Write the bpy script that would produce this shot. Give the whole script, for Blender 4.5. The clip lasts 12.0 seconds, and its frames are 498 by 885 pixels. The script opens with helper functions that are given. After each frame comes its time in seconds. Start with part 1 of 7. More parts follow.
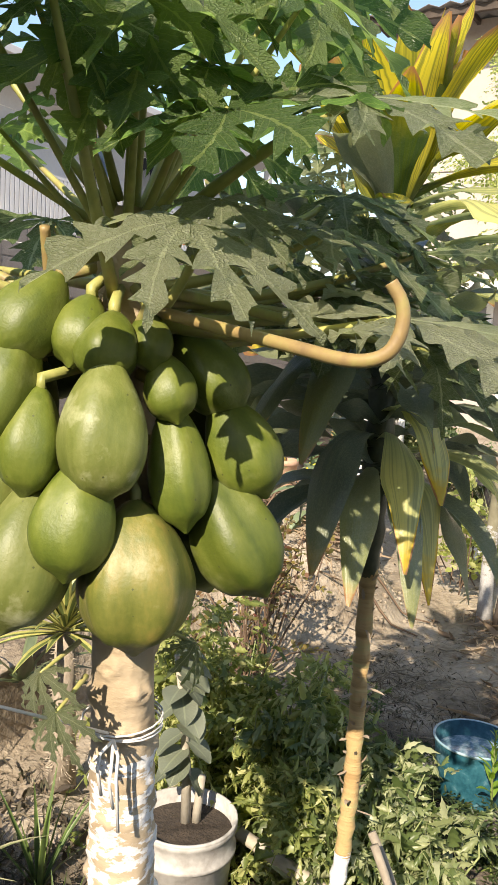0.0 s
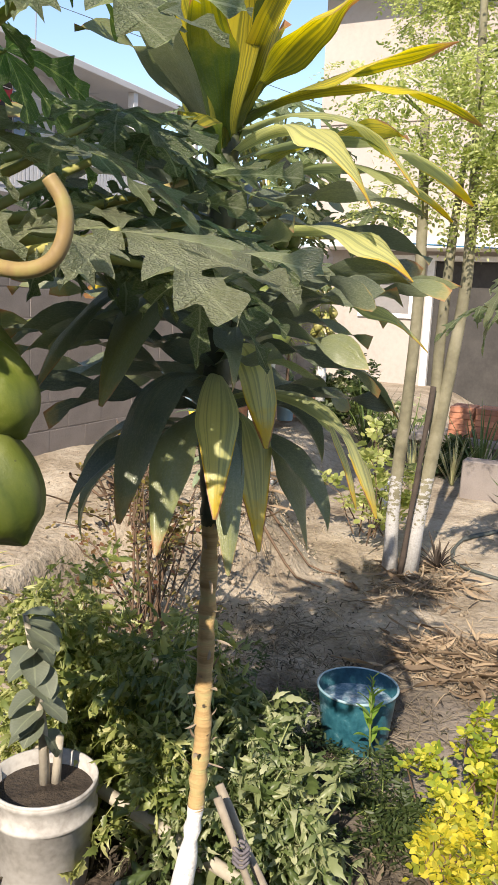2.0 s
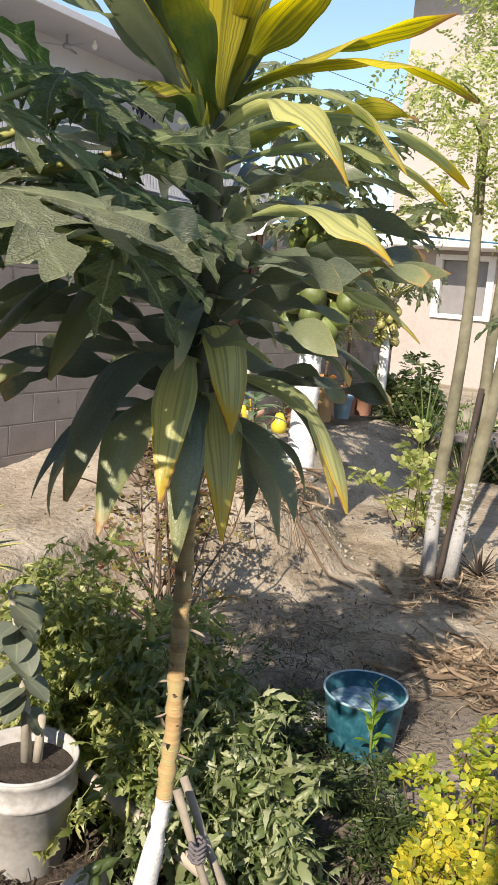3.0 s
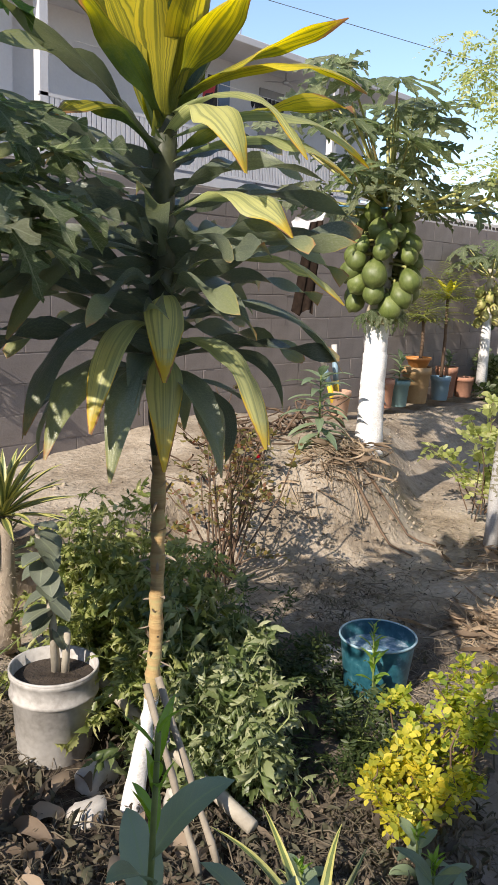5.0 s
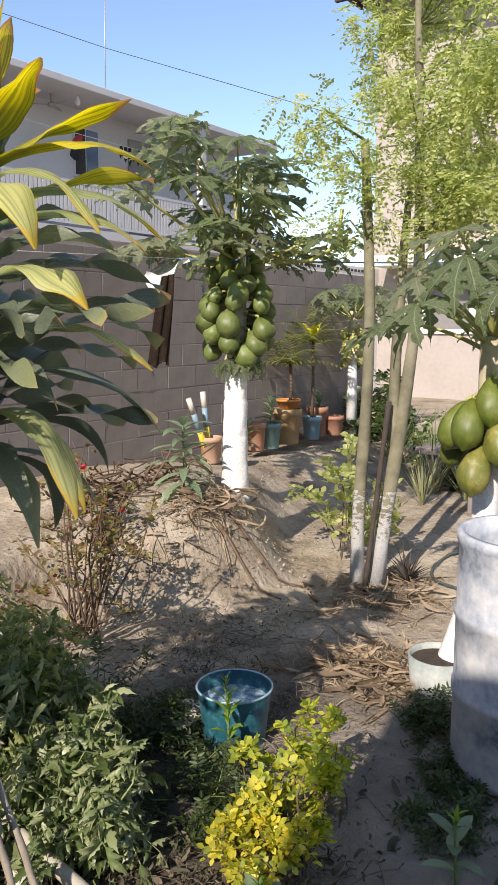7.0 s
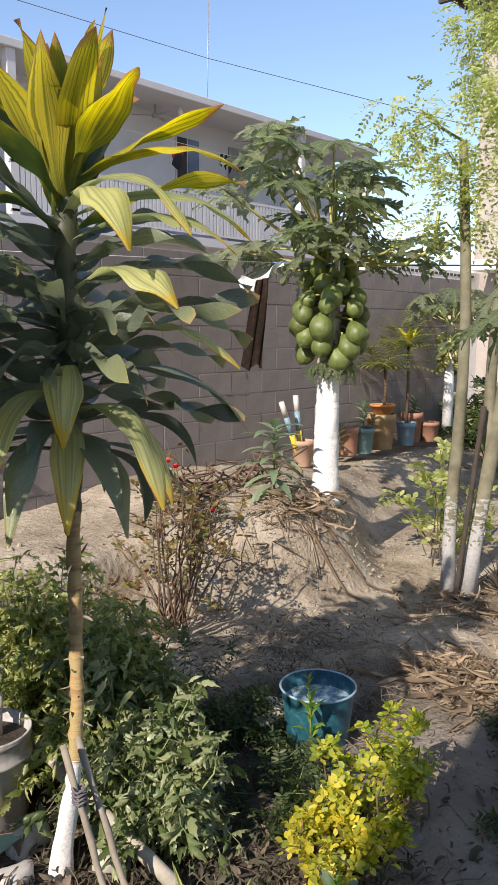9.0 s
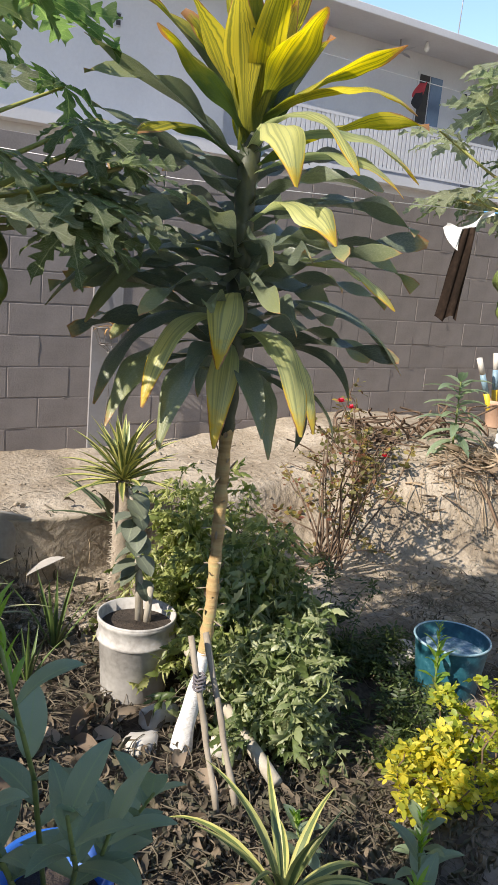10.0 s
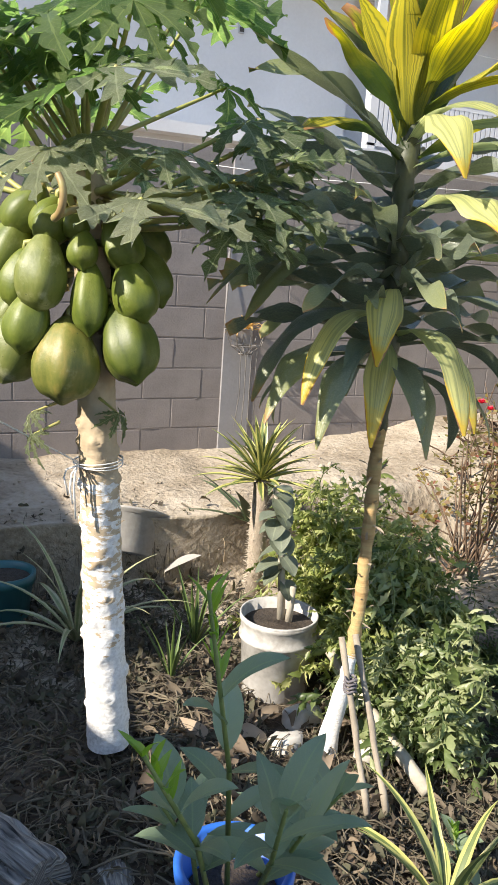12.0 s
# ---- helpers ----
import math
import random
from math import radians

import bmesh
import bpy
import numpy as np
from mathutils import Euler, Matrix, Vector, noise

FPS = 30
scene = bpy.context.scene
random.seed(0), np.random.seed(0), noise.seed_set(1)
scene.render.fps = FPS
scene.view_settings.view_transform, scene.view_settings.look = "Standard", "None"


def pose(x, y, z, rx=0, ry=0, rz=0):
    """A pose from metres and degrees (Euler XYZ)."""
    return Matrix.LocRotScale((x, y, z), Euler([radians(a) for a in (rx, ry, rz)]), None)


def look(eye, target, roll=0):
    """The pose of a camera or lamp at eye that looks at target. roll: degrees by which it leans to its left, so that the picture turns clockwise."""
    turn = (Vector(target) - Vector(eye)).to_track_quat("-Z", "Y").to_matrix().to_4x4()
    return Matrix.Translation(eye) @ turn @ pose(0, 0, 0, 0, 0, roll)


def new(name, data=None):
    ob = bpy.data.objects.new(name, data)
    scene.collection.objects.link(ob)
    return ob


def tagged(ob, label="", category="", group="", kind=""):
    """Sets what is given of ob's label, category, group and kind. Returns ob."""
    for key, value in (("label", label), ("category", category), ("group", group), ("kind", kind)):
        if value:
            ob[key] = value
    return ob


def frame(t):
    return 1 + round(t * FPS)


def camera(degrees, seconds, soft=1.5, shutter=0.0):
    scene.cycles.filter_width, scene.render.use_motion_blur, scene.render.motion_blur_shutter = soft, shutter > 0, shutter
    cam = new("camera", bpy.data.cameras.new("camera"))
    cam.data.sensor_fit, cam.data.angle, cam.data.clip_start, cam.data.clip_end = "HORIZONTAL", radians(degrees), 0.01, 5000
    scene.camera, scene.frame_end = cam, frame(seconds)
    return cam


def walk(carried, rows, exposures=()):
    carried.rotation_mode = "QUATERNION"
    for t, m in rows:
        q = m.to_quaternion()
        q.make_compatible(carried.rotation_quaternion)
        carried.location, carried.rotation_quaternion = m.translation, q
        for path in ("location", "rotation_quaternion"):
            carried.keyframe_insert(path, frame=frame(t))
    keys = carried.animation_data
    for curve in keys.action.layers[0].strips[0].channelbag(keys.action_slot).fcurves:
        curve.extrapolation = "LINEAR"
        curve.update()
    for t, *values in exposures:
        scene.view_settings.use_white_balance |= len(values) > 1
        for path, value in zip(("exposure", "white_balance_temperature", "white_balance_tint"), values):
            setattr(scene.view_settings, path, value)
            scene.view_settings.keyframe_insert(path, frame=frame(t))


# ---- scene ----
cam = camera(34.1, 12.0)
PATH = [
    (0, (0.746, 1.09, 2.064), (2.463, 2.084, 1.812), 3.4),
    (0.5, (0.768, 1.037, 2.058), (2.523, 1.963, 1.806), 2.9),
    (1, (0.793, 0.992, 2.047), (2.553, 1.89, 1.739), 3.1),
    (1.5, (0.843, 0.961, 2.036), (2.589, 1.876, 1.7), 1.9),
    (2, (0.943, 0.902, 2.03), (2.715, 1.764, 1.689), 2.7),
    (2.5, (1.028, 0.855, 2.028), (2.784, 1.75, 1.686), 2.6),
    (3, (1.094, 0.733, 2.011), (2.775, 1.755, 1.652), 4.7),
    (3.2, (1.1, 0.654, 2.009), (2.678, 1.825, 1.637), 4.0),
    (4.8, (1.066, 0.194, 1.993), (2.544, 1.481, 1.597), 1.6),
    (5, (1.111, 0.146, 1.993), (2.578, 1.447, 1.595), 2.3),
    (5.5, (1.189, 0.051, 2.015), (2.612, 1.397, 1.613), 2.0),
    (6, (1.225, 0.014, 2.03), (2.688, 1.319, 1.637), 0.4),
    (6.5, (1.221, -0.016, 2.038), (2.793, 1.173, 1.699), 0.1),
    (6.7, (1.224, -0.033, 2.054), (2.832, 1.115, 1.744), 0.0),
    (7.5, (1.215, -0.035, 2.06), (2.858, 1.06, 1.772), 0.4),
    (8.3, (1.17, -0.012, 2.065), (2.797, 1.122, 1.779), 1.2),
    (8.5, (1.16, -0.006, 2.064), (2.779, 1.133, 1.78), 1.3),
    (9, (1.212, -0.078, 2.04), (2.706, 1.222, 1.761), 0.3),
    (9.5, (1.288, -0.274, 2.047), (2.521, 1.265, 1.714), 4.9),
    (10, (1.262, -0.277, 2.032), (2.368, 1.331, 1.597), 5.2),
    (10.5, (1.238, -0.222, 1.996), (2.31, 1.408, 1.554), 4.2),
    (11, (1.205, -0.209, 2.002), (2.205, 1.464, 1.555), 5.0),
    (11.5, (1.148, -0.18, 1.998), (2.032, 1.557, 1.548), 5.5),
    (12, (1.16, -0.202, 2.004), (2.032, 1.542, 1.556), 4.0),
]
walk(cam, [(t, look(eye, target, roll)) for t, eye, target, roll in PATH],
     [(0, 0.88, 7200, 12), (2.0, 0.70, 6900, 13), (3.0, 0.62, 6750, 13), (5.5, 0.48, 6600, 14), (9.0, 0.42, 6550, 15), (10.0, 0.70, 6510, 12), (10.5, 0.76, 6500, 11), (12, 1.08, 6600, 10)])

# ---- light ----
world = bpy.data.worlds.new("sky")
scene.world = world
world.use_nodes = True
wn = world.node_tree
sky = wn.nodes.new("ShaderNodeTexSky")
sky.sky_type, sky.sun_disc = "NISHITA", False
SUN_EL, SUN_AZ = 35.0, 189.5
sky.sun_elevation, sky.sun_rotation = radians(SUN_EL), radians(90.0 - SUN_AZ)
sky.air_density, sky.dust_density, sky.ozone_density = 1.0, 0.5, 2.2
wn.links.new(sky.outputs[0], wn.nodes["Background"].inputs[0])
wn.nodes["Background"].inputs[1].default_value = 0.16
sun = new("sun", bpy.data.lights.new("sun", "SUN"))
sun.data.energy, sun.data.angle, sun.data.color = 5.0, radians(0.53), (1.0, 0.92, 0.80)
_e, _a = radians(SUN_EL), radians(SUN_AZ)
SUN_DIR = Vector((math.cos(_e) * math.cos(_a), math.cos(_e) * math.sin(_a), math.sin(_e)))
sun.matrix_world = look(SUN_DIR * 30, (0, 0, 0))
scene.view_settings.exposure = 0.5

rnd = random.Random(7)


# ---- materials ----
def material(name):
    m = bpy.data.materials.new(name)
    m.use_nodes = True
    return m, m.node_tree.nodes, m.node_tree.links, m.node_tree.nodes["Principled BSDF"]


def ramp(nodes, stops):
    r = nodes.new("ShaderNodeValToRGB")
    while len(r.color_ramp.elements) < len(stops):
        r.color_ramp.elements.new(0.5)
    for e, (p, c) in zip(r.color_ramp.elements, stops):
        e.position, e.color = p, (*c, 1)
    return r


def tex_noise(nodes, links, scale, detail=4.0, coord="Object", rough=0.6):
    tc, n = nodes.new("ShaderNodeTexCoord"), nodes.new("ShaderNodeTexNoise")
    n.inputs["Scale"].default_value, n.inputs["Detail"].default_value, n.inputs["Roughness"].default_value = scale, detail, rough
    links.new(tc.outputs[coord], n.inputs["Vector"])
    return n


def surface(name, colours, scale=8.0, fine=60.0, rough=0.85, bump=0.3, dist=0.01, metal=0.0, spread=0.0, spec=0.5):
    """Mottled surface: noise at two scales through a ramp, fine relief."""
    m, n, l, p = material(name)
    big, small = tex_noise(n, l, scale), tex_noise(n, l, fine)
    mix = n.new("ShaderNodeMath")
    mix.operation = "MULTIPLY_ADD"
    l.new(small.outputs["Fac"], mix.inputs[0])
    mix.inputs[1].default_value = 0.45
    sub = n.new("ShaderNodeMath")
    sub.operation = "MULTIPLY_ADD"
    l.new(big.outputs["Fac"], sub.inputs[0])
    sub.inputs[1].default_value, sub.inputs[2].default_value = 0.9, -0.17
    l.new(sub.outputs[0], mix.inputs[2])
    k = len(colours) - 1
    r = ramp(n, [(0.25 + 0.5 * i / max(k, 1), c) for i, c in enumerate(colours)])
    l.new(mix.outputs[0], r.inputs[0])
    colour = r.outputs[0]
    if spread:
        oi, hsv, mr = n.new("ShaderNodeObjectInfo"), n.new("ShaderNodeHueSaturation"), n.new("ShaderNodeMapRange")
        l.new(oi.outputs["Random"], mr.inputs[0])
        mr.inputs[3].default_value, mr.inputs[4].default_value = 1 - spread, 1 + spread
        l.new(mr.outputs[0], hsv.inputs["Value"])
        l.new(colour, hsv.inputs["Color"])
        colour = hsv.outputs[0]
    l.new(colour, p.inputs["Base Color"])
    b = n.new("ShaderNodeBump")
    b.inputs["Strength"].default_value, b.inputs["Distance"].default_value = bump, dist
    l.new(mix.outputs[0], b.inputs["Height"])
    l.new(b.outputs[0], p.inputs["Normal"])
    p.inputs["Roughness"].default_value, p.inputs["Metallic"].default_value = rough, metal
    p.inputs["Specular IOR Level"].default_value = spec
    return m


def leaf_mat(name, colours, rough=0.45, thru=0.3, per="island", stripes=0.0, vein=(0.2, 0.26, 0.08), veins=0.0, tip=None, tip_at=0.85, edge=0.0, bump=0.3, fade=None, dust_sheen=0.0):
    """Leaf: colours by chance, lengthwise stripes or side veins by UV, yellowed tip and edge, light through the blade."""
    m, n, l, p = material(name)
    if per == "island":
        g = n.new("ShaderNodeNewGeometry")
        rand = g.outputs["Random Per Island"]
    else:
        rand = n.new("ShaderNodeObjectInfo").outputs["Random"]
    k = len(colours) - 1
    r = ramp(n, [(i / max(k, 1), c) for i, c in enumerate(colours)])
    nz = tex_noise(n, l, 14.0)
    add = n.new("ShaderNodeMath")
    add.operation = "MULTIPLY_ADD"
    l.new(nz.outputs["Fac"], add.inputs[0])
    add.inputs[1].default_value = 0.5
    sc = n.new("ShaderNodeMath")
    sc.operation = "MULTIPLY_ADD"
    l.new(rand, sc.inputs[0])
    sc.inputs[1].default_value, sc.inputs[2].default_value = 0.85, -0.17
    l.new(sc.outputs[0], add.inputs[2])
    l.new(add.outputs[0], r.inputs[0])
    colour = r.outputs[0]
    height = nz.outputs["Fac"]
    uv = n.new("ShaderNodeUVMap")
    sep = n.new("ShaderNodeSeparateXYZ")
    l.new(uv.outputs[0], sep.inputs[0])

    def calc(op, a, b=None, c=None):
        q = n.new("ShaderNodeMath")
        q.operation = op
        for i, x in enumerate((a, b, c)):
            if x is None:
                continue
            if isinstance(x, (int, float)):
                q.inputs[i].default_value = x
            else:
                l.new(x, q.inputs[i])
        return q.outputs[0]

    def blend(fac, a, b):
        q = n.new("ShaderNodeMix")
        q.data_type = "RGBA"
        l.new(fac, q.inputs[0])
        for i, x in ((6, a), (7, b)):
            if isinstance(x, tuple):
                q.inputs[i].default_value = (*x, 1)
            else:
                l.new(x, q.inputs[i])
        return q.outputs[2]

    across = calc("ABSOLUTE", calc("MULTIPLY_ADD", sep.outputs[0], 2.0, -1.0))
    if fade:
        pale, lo, hi, vary = fade
        shift = calc("ADD", calc("MULTIPLY_ADD", rand, vary, -0.5 * vary), calc("MULTIPLY_ADD", nz.outputs["Fac"], 0.3, -0.15))
        mf = n.new("ShaderNodeMapRange")
        l.new(calc("ADD", sep.outputs[1], shift), mf.inputs[0])
        mf.inputs[1].default_value, mf.inputs[2].default_value = lo, hi
        colour = blend(mf.outputs[0], colour, pale)
    if stripes:
        mp, sn = n.new("ShaderNodeMapping"), n.new("ShaderNodeTexNoise")
        mp.inputs["Scale"].default_value = (17.0, 0.7, 1.0)
        l.new(uv.outputs[0], mp.inputs[0])
        off = n.new("ShaderNodeCombineXYZ")
        l.new(calc("MULTIPLY", rand, 40.0), off.inputs[2])
        l.new(off.outputs[0], mp.inputs["Location"])
        sn.inputs["Scale"].default_value, sn.inputs["Detail"].default_value = 1.0, 3.0
        l.new(mp.outputs[0], sn.inputs["Vector"])
        ms = n.new("ShaderNodeMapRange")
        l.new(sn.outputs["Fac"], ms.inputs[0])
        ms.inputs[1].default_value, ms.inputs[2].default_value = 0.44, 0.60
        w = ms.outputs[0]
        fac = calc("MULTIPLY", w, stripes)
        colour = blend(fac, colour, vein)
        height = w
    if veins:
        mid = calc("LESS_THAN", across, 0.075)
        side = calc("GREATER_THAN", calc("SINE", calc("MULTIPLY_ADD", sep.outputs[1], 76.0, calc("MULTIPLY_ADD", across, -16.0, calc("MULTIPLY", nz.outputs["Fac"], 3.0)))), 0.955)
        fac = calc("MULTIPLY", calc("MAXIMUM", mid, calc("MULTIPLY", side, 0.55)), veins)
        colour = blend(fac, colour, vein)
        height = calc("SUBTRACT", nz.outputs["Fac"], calc("MULTIPLY", calc("MAXIMUM", mid, side), 0.5))
    if tip:
        t = calc("ADD", sep.outputs[1], calc("MULTIPLY_ADD", nz.outputs["Fac"], 0.3, -0.15))
        if edge:
            t = calc("ADD", t, calc("MULTIPLY", calc("MULTIPLY", calc("POWER", across, 6.0), sep.outputs[1]), edge))
        mr = n.new("ShaderNodeMapRange")
        l.new(t, mr.inputs[0])
        mr.inputs[1].default_value, mr.inputs[2].default_value = tip_at - 0.05, tip_at + 0.05
        colour = blend(mr.outputs[0], colour, tip)
        m2 = n.new("ShaderNodeMapRange")
        l.new(t, m2.inputs[0])
        m2.inputs[1].default_value, m2.inputs[2].default_value = 1.0, 1.04
        colour = blend(m2.outputs[0], colour, (0.32, 0.16, 0.07))
    # grey mottling: dust, and on papaya and corn leaves painted sheen too
    if dust_sheen:
        fine, cells = tex_noise(n, l, 55.0, 6.0, "Generated", 0.75), n.new("ShaderNodeTexVoronoi")
        cells.feature, cells.inputs["Scale"].default_value = "DISTANCE_TO_EDGE", 46.0
        l.new(fine.inputs["Vector"].links[0].from_socket, cells.inputs["Vector"])
        mf = n.new("ShaderNodeMapRange")
        l.new(fine.outputs["Fac"], mf.inputs[0])
        mf.inputs[1].default_value, mf.inputs[2].default_value, mf.inputs[4].default_value = 0.46, 0.72, dust_sheen
        colour = blend(mf.outputs[0], colour, (0.34, 0.345, 0.26))
        height = calc("ADD", height, calc("MULTIPLY_ADD", fine.outputs["Fac"], 0.8, calc("MINIMUM", calc("MULTIPLY", cells.outputs["Distance"], 3.0), 0.6)))
    l.new(colour, p.inputs["Base Color"])
    p.inputs["Roughness"].default_value = rough
    b = n.new("ShaderNodeBump")
    b.inputs["Strength"].default_value, b.inputs["Distance"].default_value = bump, 0.004
    l.new(height, b.inputs["Height"])
    l.new(b.outputs[0], p.inputs["Normal"])
    tr, mx = n.new("ShaderNodeBsdfTranslucent"), n.new("ShaderNodeMixShader")
    hs = n.new("ShaderNodeHueSaturation")
    hs.inputs["Saturation"].default_value, hs.inputs["Value"].default_value = 1.15, 2.2
    l.new(colour, hs.inputs["Color"])
    l.new(hs.outputs[0], tr.inputs[0])
    mx.inputs[0].default_value = thru
    l.new(p.outputs[0], mx.inputs[1])
    l.new(tr.outputs[0], mx.inputs[2])
    l.new(mx.outputs[0], n["Material Output"].inputs["Surface"])
    return m


SAND = surface("dry_sandy_soil", [(0.13, 0.10, 0.075), (0.27, 0.22, 0.16), (0.39, 0.33, 0.255), (0.46, 0.40, 0.32)], 2.2, 30, 0.95, 1.0, 0.04, spec=0.2)
BLOCK = surface("grey_concrete_block", [(0.165, 0.143, 0.132), (0.220, 0.193, 0.179), (0.262, 0.232, 0.216)], 3, 90, 0.95, 0.5, 0.008, spread=0.05, spec=0.2)
MORTAR = surface("grey_mortar", [(0.150, 0.131, 0.120), (0.235, 0.207, 0.191)], 6, 70, 0.95, 0.6, 0.01, spec=0.2)
HOUSEWALL = surface("grey_white_plaster", [(0.48, 0.475, 0.48), (0.58, 0.575, 0.58)], 0.7, 20, 0.9, 0.15)
CREAM = surface("cream_plaster", [(0.30, 0.262, 0.232), (0.365, 0.322, 0.29), (0.40, 0.357, 0.322)], 0.9, 14, 0.9, 0.3)
WHITEPAINT = surface("white_paint", [(0.58, 0.57, 0.55), (0.72, 0.71, 0.69)], 5, 40, 0.7, 0.25)
METAL = surface("galvanised_sheet", [(0.32, 0.32, 0.33), (0.48, 0.48, 0.49)], 3, 30, 0.5, 0.1, metal=0.6)
# near-black painted for shade inside openings; also the cable's own colour
DARK = surface("shade_and_cable_black", [(0.03, 0.028, 0.026), (0.06, 0.055, 0.05)], 3, 20, 0.9, 0.1)
GLASSBLUE = surface("blue_curtained_glass", [(0.10, 0.14, 0.20), (0.15, 0.20, 0.28)], 2, 10, 0.25, 0.05)
WOOD = surface("weathered_wood", [(0.24, 0.18, 0.12), (0.42, 0.34, 0.25)], 6, 50, 0.85, 0.5)
PETIOLE = surface("papaya_petiole", [(0.18, 0.21, 0.05), (0.34, 0.33, 0.10), (0.27, 0.19, 0.10)], 5, 40, 0.5, 0.15)
def fruit_mat(name, colours, pale, spread=0.14):
    """Papaya skin: lengthwise streaks, dusty bloom in patches, dark latex specks."""
    m, n, l, p = material(name)
    tc, mp = n.new("ShaderNodeTexCoord"), n.new("ShaderNodeMapping")
    mp.inputs["Scale"].default_value = (1, 1, 0.22)
    l.new(tc.outputs["Object"], mp.inputs[0])
    streak, patch, grain = tex_noise(n, l, 38.0, 5.0), tex_noise(n, l, 13.0, 6.0), tex_noise(n, l, 160.0, 3.0)
    l.new(mp.outputs[0], streak.inputs["Vector"])
    add = n.new("ShaderNodeMath")
    add.operation = "MULTIPLY_ADD"
    l.new(streak.outputs["Fac"], add.inputs[0])
    add.inputs[1].default_value = 0.5
    half = n.new("ShaderNodeMath")
    half.operation = "MULTIPLY"
    l.new(patch.outputs["Fac"], half.inputs[0])
    half.inputs[1].default_value = 0.5
    l.new(half.outputs[0], add.inputs[2])
    r = ramp(n, [(0.36, colours[0]), (0.5, colours[1]), (0.64, colours[2])])
    l.new(add.outputs[0], r.inputs[0])
    bloom = ramp(n, [(0.56, (0, 0, 0)), (0.74, (pale, pale, pale))])
    l.new(patch.outputs["Fac"], bloom.inputs[0])
    mx = n.new("ShaderNodeMix")
    mx.data_type = "RGBA"
    l.new(bloom.outputs[0], mx.inputs[0])
    l.new(r.outputs[0], mx.inputs[6])
    mx.inputs[7].default_value = (0.40, 0.41, 0.24, 1)
    vo = n.new("ShaderNodeTexVoronoi")
    vo.inputs["Scale"].default_value = 55.0
    l.new(tc.outputs["Object"], vo.inputs["Vector"])
    sp = n.new("ShaderNodeMath")
    sp.operation = "LESS_THAN"
    l.new(vo.outputs["Distance"], sp.inputs[0])
    sp.inputs[1].default_value = 0.085
    rare = n.new("ShaderNodeMath")
    rare.operation = "GREATER_THAN"
    sx = n.new("ShaderNodeSeparateColor")
    l.new(vo.outputs["Color"], sx.inputs[0])
    l.new(sx.outputs[0], rare.inputs[0])
    rare.inputs[1].default_value = 0.55
    both = n.new("ShaderNodeMath")
    both.operation = "MULTIPLY"
    l.new(sp.outputs[0], both.inputs[0])
    l.new(rare.outputs[0], both.inputs[1])
    m2 = n.new("ShaderNodeMix")
    m2.data_type = "RGBA"
    l.new(both.outputs[0], m2.inputs[0])
    l.new(mx.outputs[2], m2.inputs[6])
    m2.inputs[7].default_value = (0.06, 0.07, 0.02, 1)
    oi, hsv, mr = n.new("ShaderNodeObjectInfo"), n.new("ShaderNodeHueSaturation"), n.new("ShaderNodeMapRange")
    l.new(oi.outputs["Random"], mr.inputs[0])
    mr.inputs[3].default_value, mr.inputs[4].default_value = 1 - spread, 1 + spread
    l.new(mr.outputs[0], hsv.inputs["Value"])
    l.new(m2.outputs[2], hsv.inputs["Color"])
    l.new(hsv.outputs[0], p.inputs["Base Color"])
    p.inputs["Roughness"].default_value = 0.5
    b = n.new("ShaderNodeBump")
    b.inputs["Strength"].default_value, b.inputs["Distance"].default_value = 0.16, 0.004
    l.new(grain.outputs["Fac"], b.inputs["Height"])
    l.new(b.outputs[0], p.inputs["Normal"])
    return m


FRUIT = fruit_mat("green_papaya_skin", ((0.056, 0.082, 0.009), (0.094, 0.120, 0.015), (0.138, 0.158, 0.028)), 0.22)
FRUIT_FAR = fruit_mat("dusty_green_papaya_skin", ((0.075, 0.105, 0.022), (0.118, 0.150, 0.036), (0.165, 0.192, 0.06)), 0.3)
FRUIT_RIPE = fruit_mat("ripening_papaya_skin", ((0.085, 0.105, 0.017), (0.15, 0.155, 0.03), (0.265, 0.21, 0.05)), 0.7)
FRUIT_PALE = fruit_mat("scarred_papaya_skin", ((0.082, 0.106, 0.018), (0.13, 0.15, 0.034), (0.195, 0.207, 0.07)), 1.0)
PAP_LEAF = leaf_mat("papaya_leaf", [(0.066, 0.104, 0.038), (0.128, 0.168, 0.072), (0.230, 0.245, 0.150)], 0.33, 0.42, "object", veins=0.6, vein=(0.38, 0.41, 0.25), bump=0.8, dust_sheen=0.62)
PAP_YOUNG = leaf_mat("young_papaya_leaf", [(0.060, 0.110, 0.034), (0.100, 0.165, 0.050), (0.165, 0.230, 0.080)], 0.26, 0.48, "object", veins=0.7, vein=(0.26, 0.33, 0.11), bump=0.9, dust_sheen=0.15)
# outer ends fade paler, painting in the sun they catch
DRAC = leaf_mat("corn_plant_leaf", [(0.066, 0.084, 0.062), (0.105, 0.130, 0.090), (0.160, 0.182, 0.118)], 0.31, 0.22, "object", stripes=0.35, vein=(0.15, 0.175, 0.105), fade=((0.22, 0.24, 0.09), 0.62, 1.1, 0.6), tip=(0.40, 0.30, 0.11), tip_at=1.0, edge=0.10, bump=0.2, dust_sheen=0.38)
